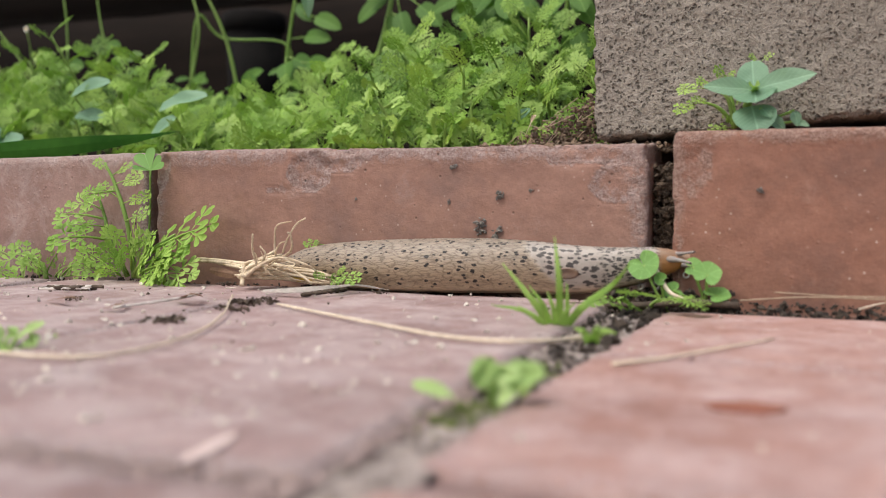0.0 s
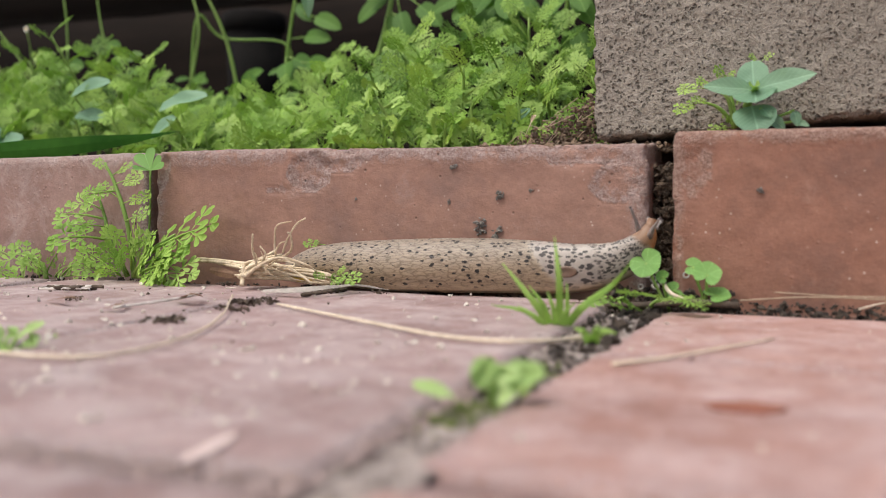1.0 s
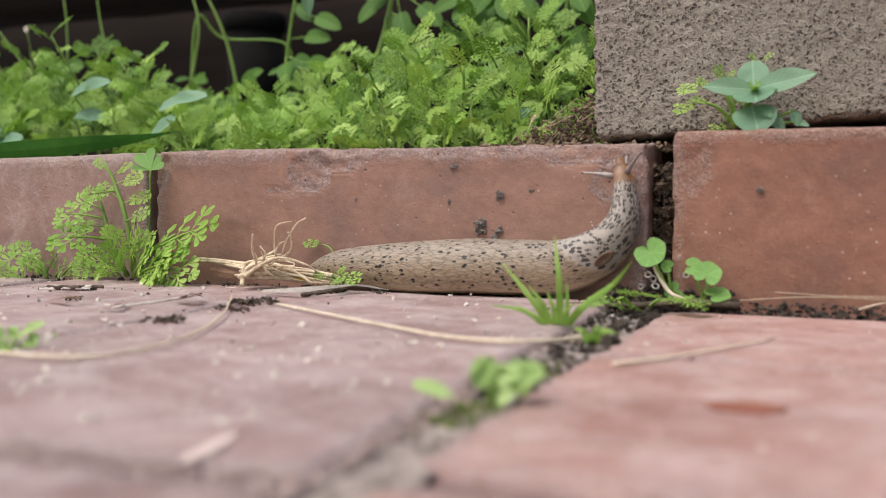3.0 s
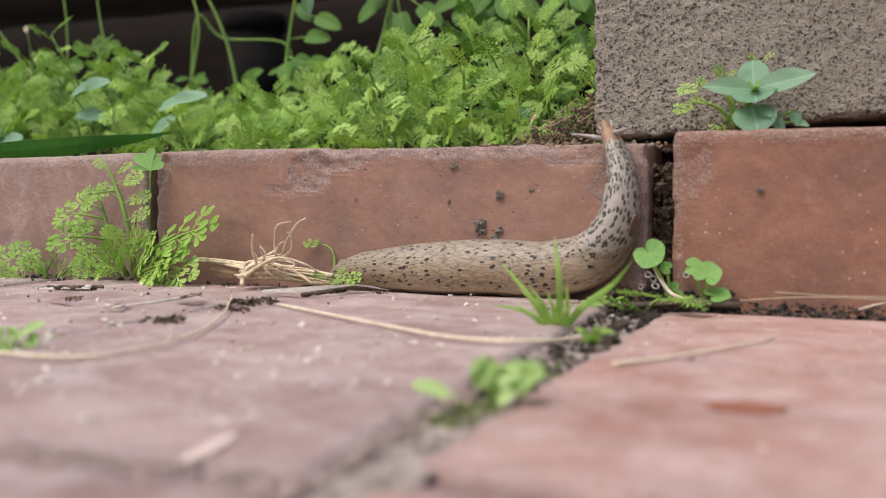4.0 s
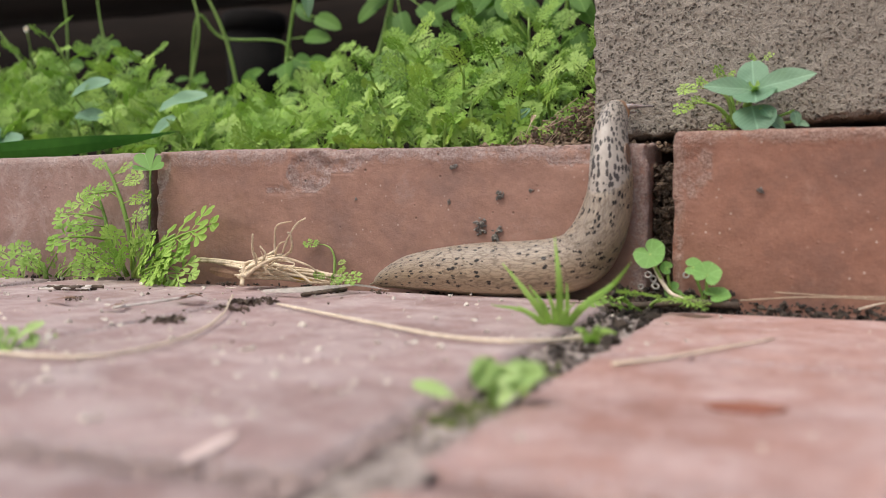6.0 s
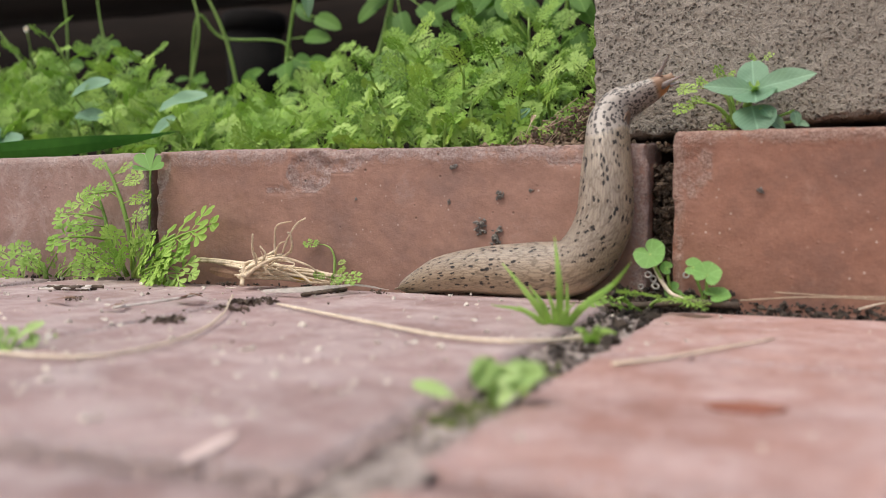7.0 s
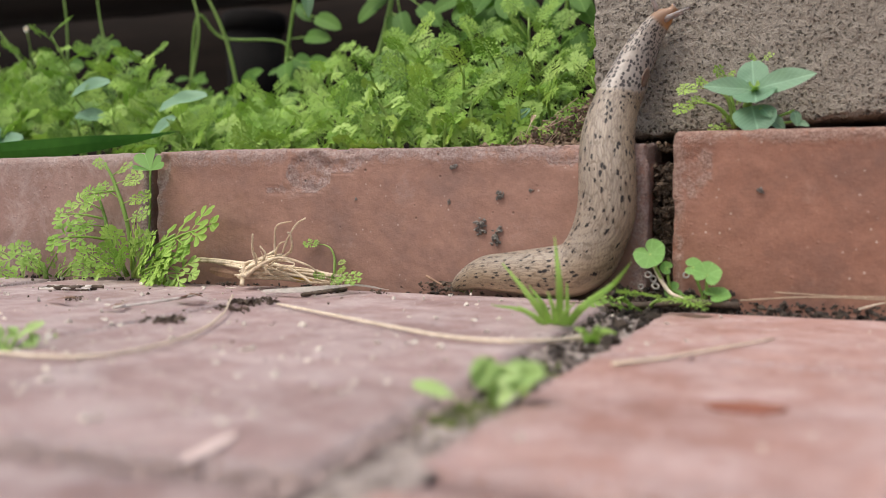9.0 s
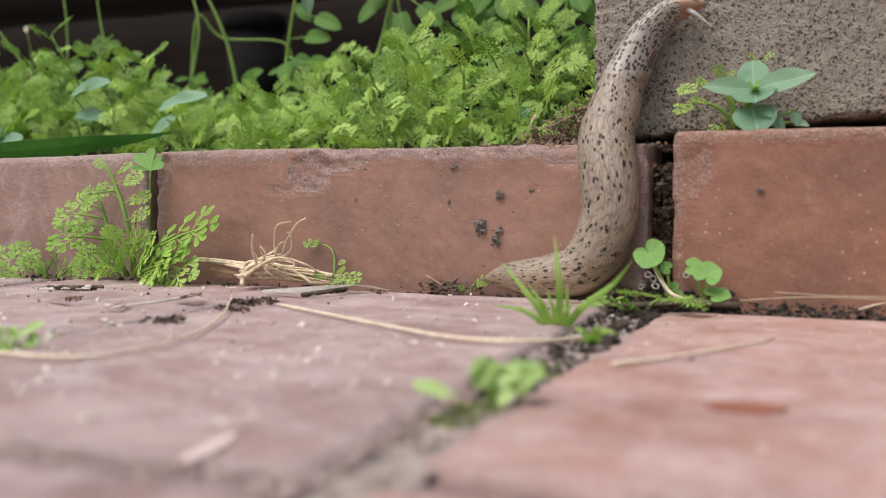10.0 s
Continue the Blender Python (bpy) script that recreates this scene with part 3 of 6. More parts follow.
def disc_leaf_mesh(name, mat, notch=0.5, cup=0.10, wave=0.05):
    """A round leaf of diameter 1 with a notch at -x, its stalk in the middle, its face towards +z."""
    bm = bmesh.new()
    rings, sides = 4, 26
    c = bm.verts.new((0, 0, 0))
    prev = None
    for r in range(1, rings + 1):
        ring = []
        for k in range(sides):
            a = -math.pi + 0.10 * (r / rings) + (2 * math.pi - 0.20 * (r / rings)) * k / (sides - 1)
            rad = 0.5 * r / rings
            cut = 1 - notch * math.exp(-((abs(a) - math.pi) / 0.42) ** 2)
            rad *= cut * (1 + 0.03 * math.sin(5 * a))
            ring.append(bm.verts.new((rad * math.cos(a), rad * math.sin(a), cup * (r / rings) ** 2 * 0.5 + wave * math.sin(3 * a) * (r / rings) * 0.4)))
        for k in range(sides - 1):
            if prev:
                bm.faces.new((prev[k], ring[k], ring[k + 1], prev[k + 1]))
            else:
                bm.faces.new((c, ring[k], ring[k + 1]))
        prev = ring
    me = bpy.data.meshes.new(name)
    bm.to_mesh(me)
    bm.free()
    me.materials.append(mat)
    me.polygons.foreach_set("use_smooth", [True] * len(me.polygons))
    return me


OVAL = oval_leaf_mesh("leaf", GLAUCOUS, 0.46, 0.12, 0.12, wave=0.05, rows=18)
OVAL_WIDE = oval_leaf_mesh("leaf", GLAUCOUS, 0.66, 0.12, 0.10, 0, 0.6, 0.06, 18)
OVAL_GREEN = oval_leaf_mesh("leaf", BROAD, 0.50, 0.10, 0.25, 0, 0.6)
HEART_LEAF = oval_leaf_mesh("leaf", FERN_PALE, 0.5, 0.3, 0.0)
ROUND = disc_leaf_mesh("leaf", CLOVER)


def heart_leaf_mesh(name, mat):
    """A leaflet of length 1 along +x that widens to two round lobes with a notch between, creased along its middle, face towards +z."""
    bm = bmesh.new()
    half = ((0.0, 0.02), (0.25, 0.20), (0.50, 0.38), (0.72, 0.50), (0.90, 0.49), (1.0, 0.34), (0.99, 0.18), (0.84, 0.0))
    crease = [bm.verts.new((min(x, 0.84), 0, -0.03)) for x, _ in half]
    for sgn in (1, -1):
        rim = [bm.verts.new((x, sgn * y, 0.10 * y)) if y else c for (x, y), c in zip(half, crease)]
        inner = [bm.verts.new((min(x, 0.84) * 0.5 + x * 0.5, sgn * y * 0.5, 0.03 * y - 0.01)) if y else c for (x, y), c in zip(half, crease)]
        for line_a, line_b in ((crease, inner), (inner, rim)):
            for k in range(len(half) - 1):
                quad = []
                for v in (line_a[k], line_a[k + 1], line_b[k + 1], line_b[k]):
                    if v not in quad:
                        quad.append(v)
                if len(quad) > 2:
                    try:
                        bm.faces.new(quad if sgn < 0 else quad[::-1])
                    except ValueError:
                        pass
    me = bpy.data.meshes.new(name)
    bm.to_mesh(me)
    bm.free()
    me.materials.append(mat)
    me.polygons.foreach_set("use_smooth", [True] * len(me.polygons))
    return me


HEART = heart_leaf_mesh("leaflet", CLOVER)


def leaf_from_to(mesh, parent, a, b, face=(0, -0.5, 1), name="leaf", wide=1.0):
    """A leaf from a to b in the parent's space, its face as near to that direction as it can be."""
    a, b = Vector(a), Vector(b)
    x = (b - a).normalized()
    z = Vector(face)
    z = (z - x * z.dot(x)).normalized()
    y = z.cross(x)
    m = Matrix((x, y, z)).transposed().to_4x4()
    n = (b - a).length
    return share(name, mesh, parent, Matrix.Translation(a) @ m @ Matrix.Diagonal((n, n * wide, n, 1)))


def minus(p, at):
    return tuple(Vector(p) - Vector(at))


def rosette():
    """The blue-green seedling in the crack under the block."""
    at = (0.2338, 0.0120, 0.0580)
    ob = thing("oval_leaved_weed", at, "blue-green oval-leaved weed growing under the concrete block", "weed")
    top = (0.2359, 0.0060, 0.0699)
    line = curve_points([(0, 0, -0.004), minus((0.2335, 0.0080, 0.0638), at), minus(top, at)], 5)
    part("stem", tube(line, taper(len(line), 0.0014, 0.0010), 6), STEM, ob)
    t = minus(top, at)
    for tip, mesh, face, wide in (((0.2209, 0.0000, 0.0721), OVAL, (0.1, -1, 0.45), 0.95), ((0.2539, 0.0000, 0.0749), OVAL, (-0.1, -1, 0.5), 0.95),
                                  ((0.2343, 0.0120, 0.0809), OVAL_WIDE, (0, -1, 0.1), 1.2), ((0.2371, -0.0040, 0.0661), OVAL_WIDE, (0, -1, 0.3), 1.9),
                                  ((0.2382, -0.0020, 0.0708), HEART_LEAF, (0, -1, 0.3), 0.9), ((0.2348, -0.0020, 0.0710), HEART_LEAF, (0, -1, 0.3), 0.9)):
        leaf_from_to(mesh, ob, t, minus(tip, at), face, wide=wide)
    for a, tip, mesh, wide in (((0.2353, 0.0040, 0.0647), (0.2381, -0.0040, 0.0565), OVAL_WIDE, 1.75), ((0.2400, 0.0060, 0.0618), (0.2457, 0.0040, 0.0572), OVAL, 1.2),
                               ((0.2385, 0.0020, 0.0637), (0.2416, -0.0020, 0.0608), OVAL, 1.2), ((0.2481, 0.0060, 0.0630), (0.2494, 0.0040, 0.0581), OVAL, 1.4),
                               ((0.2486, 0.0060, 0.0596), (0.2528, 0.0040, 0.0581), OVAL, 1.0)):
        leaf_from_to(mesh, ob, minus(a, at), minus(tip, at), (0.1, -1, 0.45), wide=wide)
        part("petiole", tube([(0, 0, 0), minus(a, at)], 0.0005, 5), STEM, ob)
    return ob


rosette()


def feathery_sprig(at, tip, bend, seed, label, count=6, size=0.8, leaves=None, thick=0.0, face=(0, -0.5, 0.87)):
    rng = random.Random(seed)
    ob = thing("feathery_weed", at, label, "weed", "feathery weeds by the kerb")
    line = curve_points([(0, 0, -0.003), minus(bend, at), minus(tip, at)], 5)
    part("stem", tube(line, taper(len(line), 0.0009 * size + 0.0001 + thick, 0.0004 + thick), 5), STEM, ob)
    for i in range(count):
        u = 0.15 + 0.85 * i / max(1, count - 1)
        k = u * (len(line) - 1)
        a = min(int(k), len(line) - 2)
        p = line[a].lerp(line[a + 1], k - a)
        t = (line[a + 1] - line[a]).normalized()
        s = 1 if i % 2 else -1
        d = t * (0.7 if i < count - 1 else 1.4) + Vector((s * 0.75, -0.35 + rng.uniform(-0.3, 0.2), rng.uniform(-0.1, 0.25)))
        share("leaf", rng.choice(leaves or CHUNKY_PALE), ob, leaf_pose(p, d, size * 1.0 * rng.uniform(0.8, 1.1), rng.uniform(-25, 25), face))
    return ob


BY_BRICK = "pale green feathery weed growing between brick and paver"
# the weeds at the joint of the kerb: broad divided leaves on branching stems
FROND_SHAPES = [feathery_leaf_mesh(180 + k, 1.0, (3, 3, 2, 3)[k], 1.50) for k in range(4)]
FRONDS = [material_copy(m, FERN_PALE) for m in FROND_SHAPES] + [material_copy(m, FERN) for m in FROND_SHAPES]


def fronded_weed(at, stems, fronds, seed, label, thick=0.0012):
    """Stems, and divided leaves from foot to tip that turn their faces to the open side."""
    rng = random.Random(seed)
    ob = thing("feathery_weed", at, label, "weed", "feathery weeds by the kerb")
    for line in stems:
        line = curve_points([minus(p, at) for p in line], 6)
        part("stem", tube(line, taper(len(line), thick, thick * 0.4), 6), STEM, ob)
    for foot, tip in fronds:
        face = (rng.uniform(-0.3, 0.4), -0.8, rng.uniform(0.35, 0.8))
        leaf_from_to(rng.choice(FRONDS), ob, minus(foot, at), minus(tip, at), face, wide=rng.uniform(0.80, 1.0))
    return ob


fronded_weed((-0.0032, -0.0100, 0.0024), (
        ((-0.0026, -0.0100, 0.0024), (-0.0021, -0.0140, 0.0237), (-0.0092, -0.0130, 0.0407), (-0.0148, -0.0120, 0.0488)),
        ((-0.0060, -0.0100, 0.0028), (-0.0127, -0.0120, 0.0166), (-0.0171, -0.0100, 0.0262), (-0.0217, -0.0080, 0.0345)),
        ((-0.0020, -0.0100, 0.0029), (0.0078, -0.0140, 0.0130), (0.0227, -0.0160, 0.0207))), (
        ((-0.0128, -0.0120, 0.0453), (-0.0218, -0.0100, 0.0510)), ((-0.0117, -0.0120, 0.0437), (-0.0007, -0.0120, 0.0486)), ((-0.0089, -0.0130, 0.0405), (0.0062, -0.0140, 0.0436)),
        ((-0.0084, -0.0130, 0.0378), (-0.0251, -0.0140, 0.0355)), ((-0.0053, -0.0140, 0.0323), (0.0075, -0.0120, 0.0366)), ((-0.0059, -0.0140, 0.0346), (-0.0215, -0.0100, 0.0408)),
        ((-0.0026, -0.0150, 0.0255), (0.0098, -0.0160, 0.0301)), ((-0.0171, -0.0100, 0.0262), (-0.0468, -0.0080, 0.0297)), ((-0.0138, -0.0120, 0.0179), (-0.0455, -0.0140, 0.0198)),
        ((-0.0143, -0.0120, 0.0230), (-0.0293, -0.0180, 0.0244)), ((-0.0182, -0.0100, 0.0299), (-0.0368, -0.0060, 0.0362)), ((0.0038, -0.0140, 0.0097), (0.0413, -0.0180, 0.0286)),
        ((0.0048, -0.0160, 0.0063), (0.0391, -0.0240, 0.0062)), ((0.0043, -0.0140, 0.0079), (0.0336, -0.0220, 0.0145)), ((-0.0043, -0.0120, 0.0039), (-0.0072, -0.0180, 0.0242)),
        ((-0.0014, -0.0120, 0.0040), (0.0113, -0.0180, 0.0222)), ((-0.0078, -0.0120, 0.0033), (-0.0218, -0.0200, 0.0154)), ((-0.0101, -0.0120, 0.0028), (-0.0236, -0.0220, 0.0082)),
        ((-0.0037, -0.0120, 0.0034), (-0.0095, -0.0220, 0.0166)), ((0.0014, -0.0140, 0.0033), (0.0277, -0.0260, 0.0111)), ((-0.0025, -0.0120, 0.0058), (0.0058, -0.0200, 0.0244)),
        ((-0.0037, -0.0140, 0.0036), (0.0041, -0.0260, 0.0153)), ((0.0003, -0.0140, 0.0033), (0.0182, -0.0240, 0.0155)), ((-0.0055, -0.0140, 0.0031), (-0.0060, -0.0280, 0.0077)),
        ((0.0042, -0.0160, 0.0031), (0.0271, -0.0280, 0.0061)), ((-0.0023, -0.0140, 0.0169), (-0.0118, -0.0180, 0.0228)), ((-0.0018, -0.0140, 0.0146), (0.0148, -0.0180, 0.0196))), 71, BY_BRICK)
fronded_weed((-0.0475, -0.0120, 0.0006), (
        ((-0.0475, -0.0120, 0.0006), (-0.0492, -0.0120, 0.0063), (-0.0572, -0.0120, 0.0114)),), (
        ((-0.0487, -0.0120, 0.0025), (-0.0737, -0.0140, 0.0136)), ((-0.0499, -0.0120, 0.0044), (-0.0668, -0.0100, 0.0160)), ((-0.0474, -0.0120, 0.0025), (-0.0383, -0.0140, 0.0143)),
        ((-0.0547, -0.0160, -0.0008), (-0.0659, -0.0220, 0.0056)), ((-0.0443, -0.0120, 0.0017), (-0.0536, -0.0180, 0.0099)), ((-0.0394, -0.0120, 0.0018), (-0.0215, -0.0160, 0.0115)),
        ((-0.0503, -0.0160, 0.0004), (-0.0554, -0.0260, 0.0015)), ((-0.0411, -0.0140, 0.0015), (-0.0279, -0.0200, 0.0088)), ((-0.0492, -0.0140, 0.0012), (-0.0440, -0.0200, 0.0117)),
        ((-0.0566, -0.0160, -0.0013), (-0.0469, -0.0240, 0.0067)), ((-0.0382, -0.0120, 0.0019), (-0.0133, -0.0200, 0.0042))), 72, BY_BRICK)

# the small weed beside the seedling under the block
fronded_weed((0.2295, 0.0100, 0.0580), (((0.2295, 0.0100, 0.0580), (0.2270, 0.0080, 0.0683), (0.2202, 0.0070, 0.0716)), ((0.2295, 0.0100, 0.0591), (0.2246, 0.0080, 0.0647), (0.2192, 0.0070, 0.0670)),
        ((0.2301, 0.0110, 0.0584), (0.2284, 0.0120, 0.0671), (0.2261, 0.0120, 0.0747)), ((0.2324, 0.0120, 0.0651), (0.2357, 0.0140, 0.0745), (0.2370, 0.0140, 0.0803))), (
        ((0.2210, 0.0070, 0.0712), (0.2110, 0.0050, 0.0712)), ((0.2230, 0.0080, 0.0707), (0.2174, 0.0060, 0.0744)), ((0.2199, 0.0070, 0.0668), (0.2101, 0.0040, 0.0645)), ((0.2227, 0.0080, 0.0658), (0.2158, 0.0050, 0.0684)),
        ((0.2273, 0.0120, 0.0713), (0.2230, 0.0100, 0.0789)), ((0.2265, 0.0120, 0.0728), (0.2290, 0.0120, 0.0775)), ((0.2370, 0.0140, 0.0800), (0.2412, 0.0140, 0.0827)), ((0.2367, 0.0140, 0.0792), (0.2334, 0.0140, 0.0827)),
        ((0.2295, 0.0100, 0.0583), (0.2219, 0.0040, 0.0578)), ((0.2298, 0.0100, 0.0591), (0.2264, 0.0050, 0.0618)), ((0.2290, 0.0100, 0.0651), (0.2326, 0.0060, 0.0686))), 75,
        "pale green feathery weed growing under the concrete block", 0.0009)
# the sprout by the dry roots
fronded_weed((0.0860, -0.0030, 0.0065), (((0.0860, -0.0030, 0.0065), (0.0855, -0.0020, 0.0120), (0.0838, -0.0020, 0.0158), (0.0809, -0.0020, 0.0172)),), (
        ((0.0816, -0.0020, 0.0170), (0.0723, -0.0030, 0.0180)), ((0.0860, -0.0030, 0.0095), (0.0903, -0.0020, 0.0112))), 73, BY_BRICK, 0.0006)
fronded_weed((0.0956, -0.0220, 0.0058), (((0.0956, -0.0220, 0.0058), (0.0962, -0.0230, 0.0075), (0.0976, -0.0240, 0.0084)),), (
        ((0.0956, -0.0220, 0.0066), (0.1085, -0.0260, 0.0073)), ((0.0951, -0.0220, 0.0066), (0.0901, -0.0260, 0.0079)), ((0.0961, -0.0220, 0.0070), (0.1011, -0.0220, 0.0104)),
        ((0.0956, -0.0220, 0.0062), (0.1023, -0.0300, 0.0051))), 74, BY_BRICK, 0.0006)
feathery_sprig((0.2034, -0.0200, -0.0008), (0.1987, -0.0260, 0.0036), (0.2011, -0.0240, 0.0035), 64, BY_BRICK, 3, 0.63)
feathery_sprig((0.2043, -0.0200, -0.0007), (0.2140, -0.0260, 0.0042), (0.2099, -0.0240, 0.0030), 65, BY_BRICK, 4, 0.63)
feathery_sprig((0.1409, -0.0030, 0.0019), (0.1430, -0.0040, 0.0039), (0.1422, -0.0040, 0.0035), 66, BY_BRICK, 3, 0.33)


def sorrel():
    """Three heart-shaped leaflets on a thin stalk in the kerb's joint."""
    at = (-0.0042, -0.0040, 0.0028)
    ob = thing("wood_sorrel", at, "three-leaved wood sorrel on a thin stalk by the brick", "weed")
    top = minus((0.0030, -0.0060, 0.0460), at)
    line = curve_points([(0, 0, -0.003), minus((0.0012, -0.0050, 0.0235), at), top], 6)
    part("stalk", tube(line, 0.0005, 5), STEM, ob)
    for tip, face in (((-0.0019, -0.0040, 0.0540), (0.1, -0.9, 0.5)), ((0.0085, -0.0050, 0.0503), (0.1, -0.9, 0.5)), ((-0.0033, -0.0100, 0.0469), (0, -0.35, 1))):
        leaf_from_to(HEART, ob, top, minus(tip, at), face, "leaflet")
    return ob


sorrel()


def round_leaf_weed(at, leaves, label):
    """Round notched leaves on short stalks: (centre, diameter, face, turn)."""
    ob = thing("round_leaved_weed", at, label, "weed", "round-leaved weeds")
    for c, d, face, turn in leaves:
        c = Vector(minus(c, at))
        line = curve_points([(0, 0, -0.002), c * 0.5 + Vector((0, -0.001, -0.001)), c], 4)
        part("stalk", tube(line, 0.0005, 5), STEM, ob)
        z = Vector(face).normalized()
        x = Vector((0, 0, 1)).cross(z)
        x = x.normalized() if x.length > 0.01 else Vector((1, 0, 0))
        y = z.cross(x)
        m = Matrix((x, y, z)).transposed().to_4x4()
        share("leaf", ROUND, ob, Matrix.Translation(c) @ m @ pose(0, 0, 0, 0, 0, turn) @ Matrix.Scale(d, 4))
    return ob


round_leaf_weed((0.2240, -0.0120, 0.0032), (((0.2247, -0.0160, 0.0114), 0.0088, (0.1, -1, 0.7), 70), ((0.2276, -0.0160, 0.0050), 0.0086, (0.1, -0.5, 1), 30),
                                      ((0.2141, -0.0140, 0.0057), 0.006, (0.1, -1, 0.5), 200), ((0.2200, -0.0140, 0.0136), 0.006, (0, -1, 0.5), 0)),
                "pale green round-leaved weed at the foot of the kerb")
PUSHED = round_leaf_weed((0.2147, -0.0140, 0.0036), (((0.2076, -0.0180, 0.0176), 0.0102, (-0.1, -1, 0.5), -50), ((0.2129, -0.0180, 0.0133), 0.0042, (0.2, -1, 0.3), 160)),
                         "pale green round leaf pushed aside by the slug")


def blade_mesh(points, width, face=(0.2, -1, 0.25), fold=0.35):
    """A grass blade, folded along its middle and tapering to a point."""
    bm = bmesh.new()
    pts = curve_points(points, 6)
    rows = []
    for i, p in enumerate(pts):
        u = i / (len(pts) - 1)
        t = (pts[min(i + 1, len(pts) - 1)] - pts[max(i - 1, 0)]).normalized()
        side = t.cross(Vector(face)).normalized()
        n = side.cross(t)
        w = width * 0.5 * min(1.0, 0.55 + u * 2) * (1 - u ** 2.2) + 0.00008
        rows.append([bm.verts.new(q) for q in (p - side * w, p + n * w * fold, p + side * w)])
    for a, b in zip(rows, rows[1:]):
        for k in range(2):
            bm.faces.new((a[k], a[k + 1], b[k + 1], b[k]))
    return bm


def grass_tuft(at, blades, label):
    ob = thing("grass_tuft", at, label, "grass", "grass tufts")
    for pts, w in blades:
        part("blade", blade_mesh([minus(p, at) for p in pts], w), GRASS, ob)
    return ob


grass_tuft((0.1910, -0.0673, -0.0020), (
    (((0.1907, -0.0674, -0.0020), (0.1862, -0.0730, 0.0070), (0.1770, -0.0731, 0.0175)), 0.0021),
    (((0.1917, -0.0670, -0.0020), (0.1938, -0.0750, 0.0121), (0.1918, -0.0730, 0.0251)), 0.0020),
    (((0.1923, -0.0667, -0.0020), (0.2000, -0.0750, 0.0063), (0.2063, -0.0660, 0.0120), (0.2135, -0.0771, 0.0192)), 0.0021),
    (((0.1900, -0.0677, -0.0020), (0.1854, -0.0781, 0.0049), (0.1748, -0.0761, 0.0061)), 0.0012),
    (((0.1897, -0.0678, -0.0020), (0.1904, -0.0771, 0.0061), (0.1862, -0.0781, 0.0121)), 0.0016),
    (((0.1930, -0.0688, -0.0020), (0.1965, -0.0771, 0.0056), (0.1967, -0.0781, 0.0132)), 0.0016),
    (((0.1914, -0.0694, -0.0020), (0.1932, -0.0781, 0.0056), (0.1916, -0.0791, 0.0108)), 0.0016),
    (((0.1920, -0.0692, -0.0020), (0.1957, -0.0781, 0.0042), (0.1993, -0.0791, 0.0082)), 0.0014),
    (((0.1908, -0.0696, -0.0020), (0.1893, -0.0781, 0.0031), (0.1834, -0.0791, 0.0067)), 0.0014)),
    "bright green grass tuft in the joint between pavers")
grass_tuft((0.2062, -0.0905, -0.0020), (
    (((0.2062, -0.0905, -0.0020), (0.2071, -0.1000, 0.0032), (0.2044, -0.1001, 0.0045)), 0.0018),
    (((0.2062, -0.0905, -0.0020), (0.2108, -0.1000, 0.0037), (0.2148, -0.1001, 0.0037)), 0.0022),
    (((0.2062, -0.0905, -0.0020), (0.2094, -0.1000, 0.0034), (0.2105, -0.1001, 0.0055)), 0.0018)),
    "small green grass tuft in the joint between pavers")


YOUNG = leaf_material("young_leaf", (0.24, 0.40, 0.11), (0.50, 0.66, 0.28), 0.35)
BRIGHT_LEAF = oval_leaf_mesh("leaf", YOUNG, 0.92, 0.1, 0.15, 0, 0.5, 0.3)


SLIM_LEAF = oval_leaf_mesh("leaf", YOUNG, 0.36, 0.1, 0.15, 0, 0.6, 0.2)


def seedling(at, leaves, label):
    """Small bright leaves: (foot, tip); the first one is slim."""
    ob = thing("seedling", at, label, "weed", "seedlings between the pavers")
    for k, (a, b) in enumerate(leaves):
        leaf_from_to(BRIGHT_LEAF if k else SLIM_LEAF, ob, minus(a, at), minus(b, at), (0, -0.8, 0.8))
        part("stalk", tube([(0, 0, -0.001), minus(a, at)], 0.0005, 5), STEM, ob)
    return ob


seedling((0.2059, -0.1650, -0.0020), (((0.2009, -0.1690, 0.0007), (0.1931, -0.1690, 0.0036)), ((0.2082, -0.1690, 0.0028), (0.2059, -0.1690, 0.0083)), ((0.2092, -0.1690, 0.0038), (0.2128, -0.1690, 0.0070)),
                              ((0.2113, -0.1690, 0.0030), (0.2158, -0.1660, 0.0077)), ((0.2103, -0.1720, 0.0011), (0.2128, -0.1720, 0.0037))),
         "bright green seedling in the joint between pavers")
seedling((0.0952, -0.1678, 0.0014), (((0.0891, -0.1580, 0.0034), (0.0963, -0.1580, 0.0079)), ((0.0856, -0.1580, 0.0022), (0.0888, -0.1580, 0.0057)), ((0.0839, -0.1580, 0.0021), (0.0787, -0.1580, 0.0052)), ((0.0907, -0.1580, 0.0017), (0.0952, -0.1580, 0.0038))),
         "bright green seedling on a worn paver")
seedling((0.0928, -0.1505, 0.0014), (((0.0832, -0.1410, 0.0000), (0.0838, -0.1410, 0.0022)), ((0.0838, -0.1410, -0.0002), (0.0851, -0.1410, 0.0010))), "tiny green seedling on a worn paver")


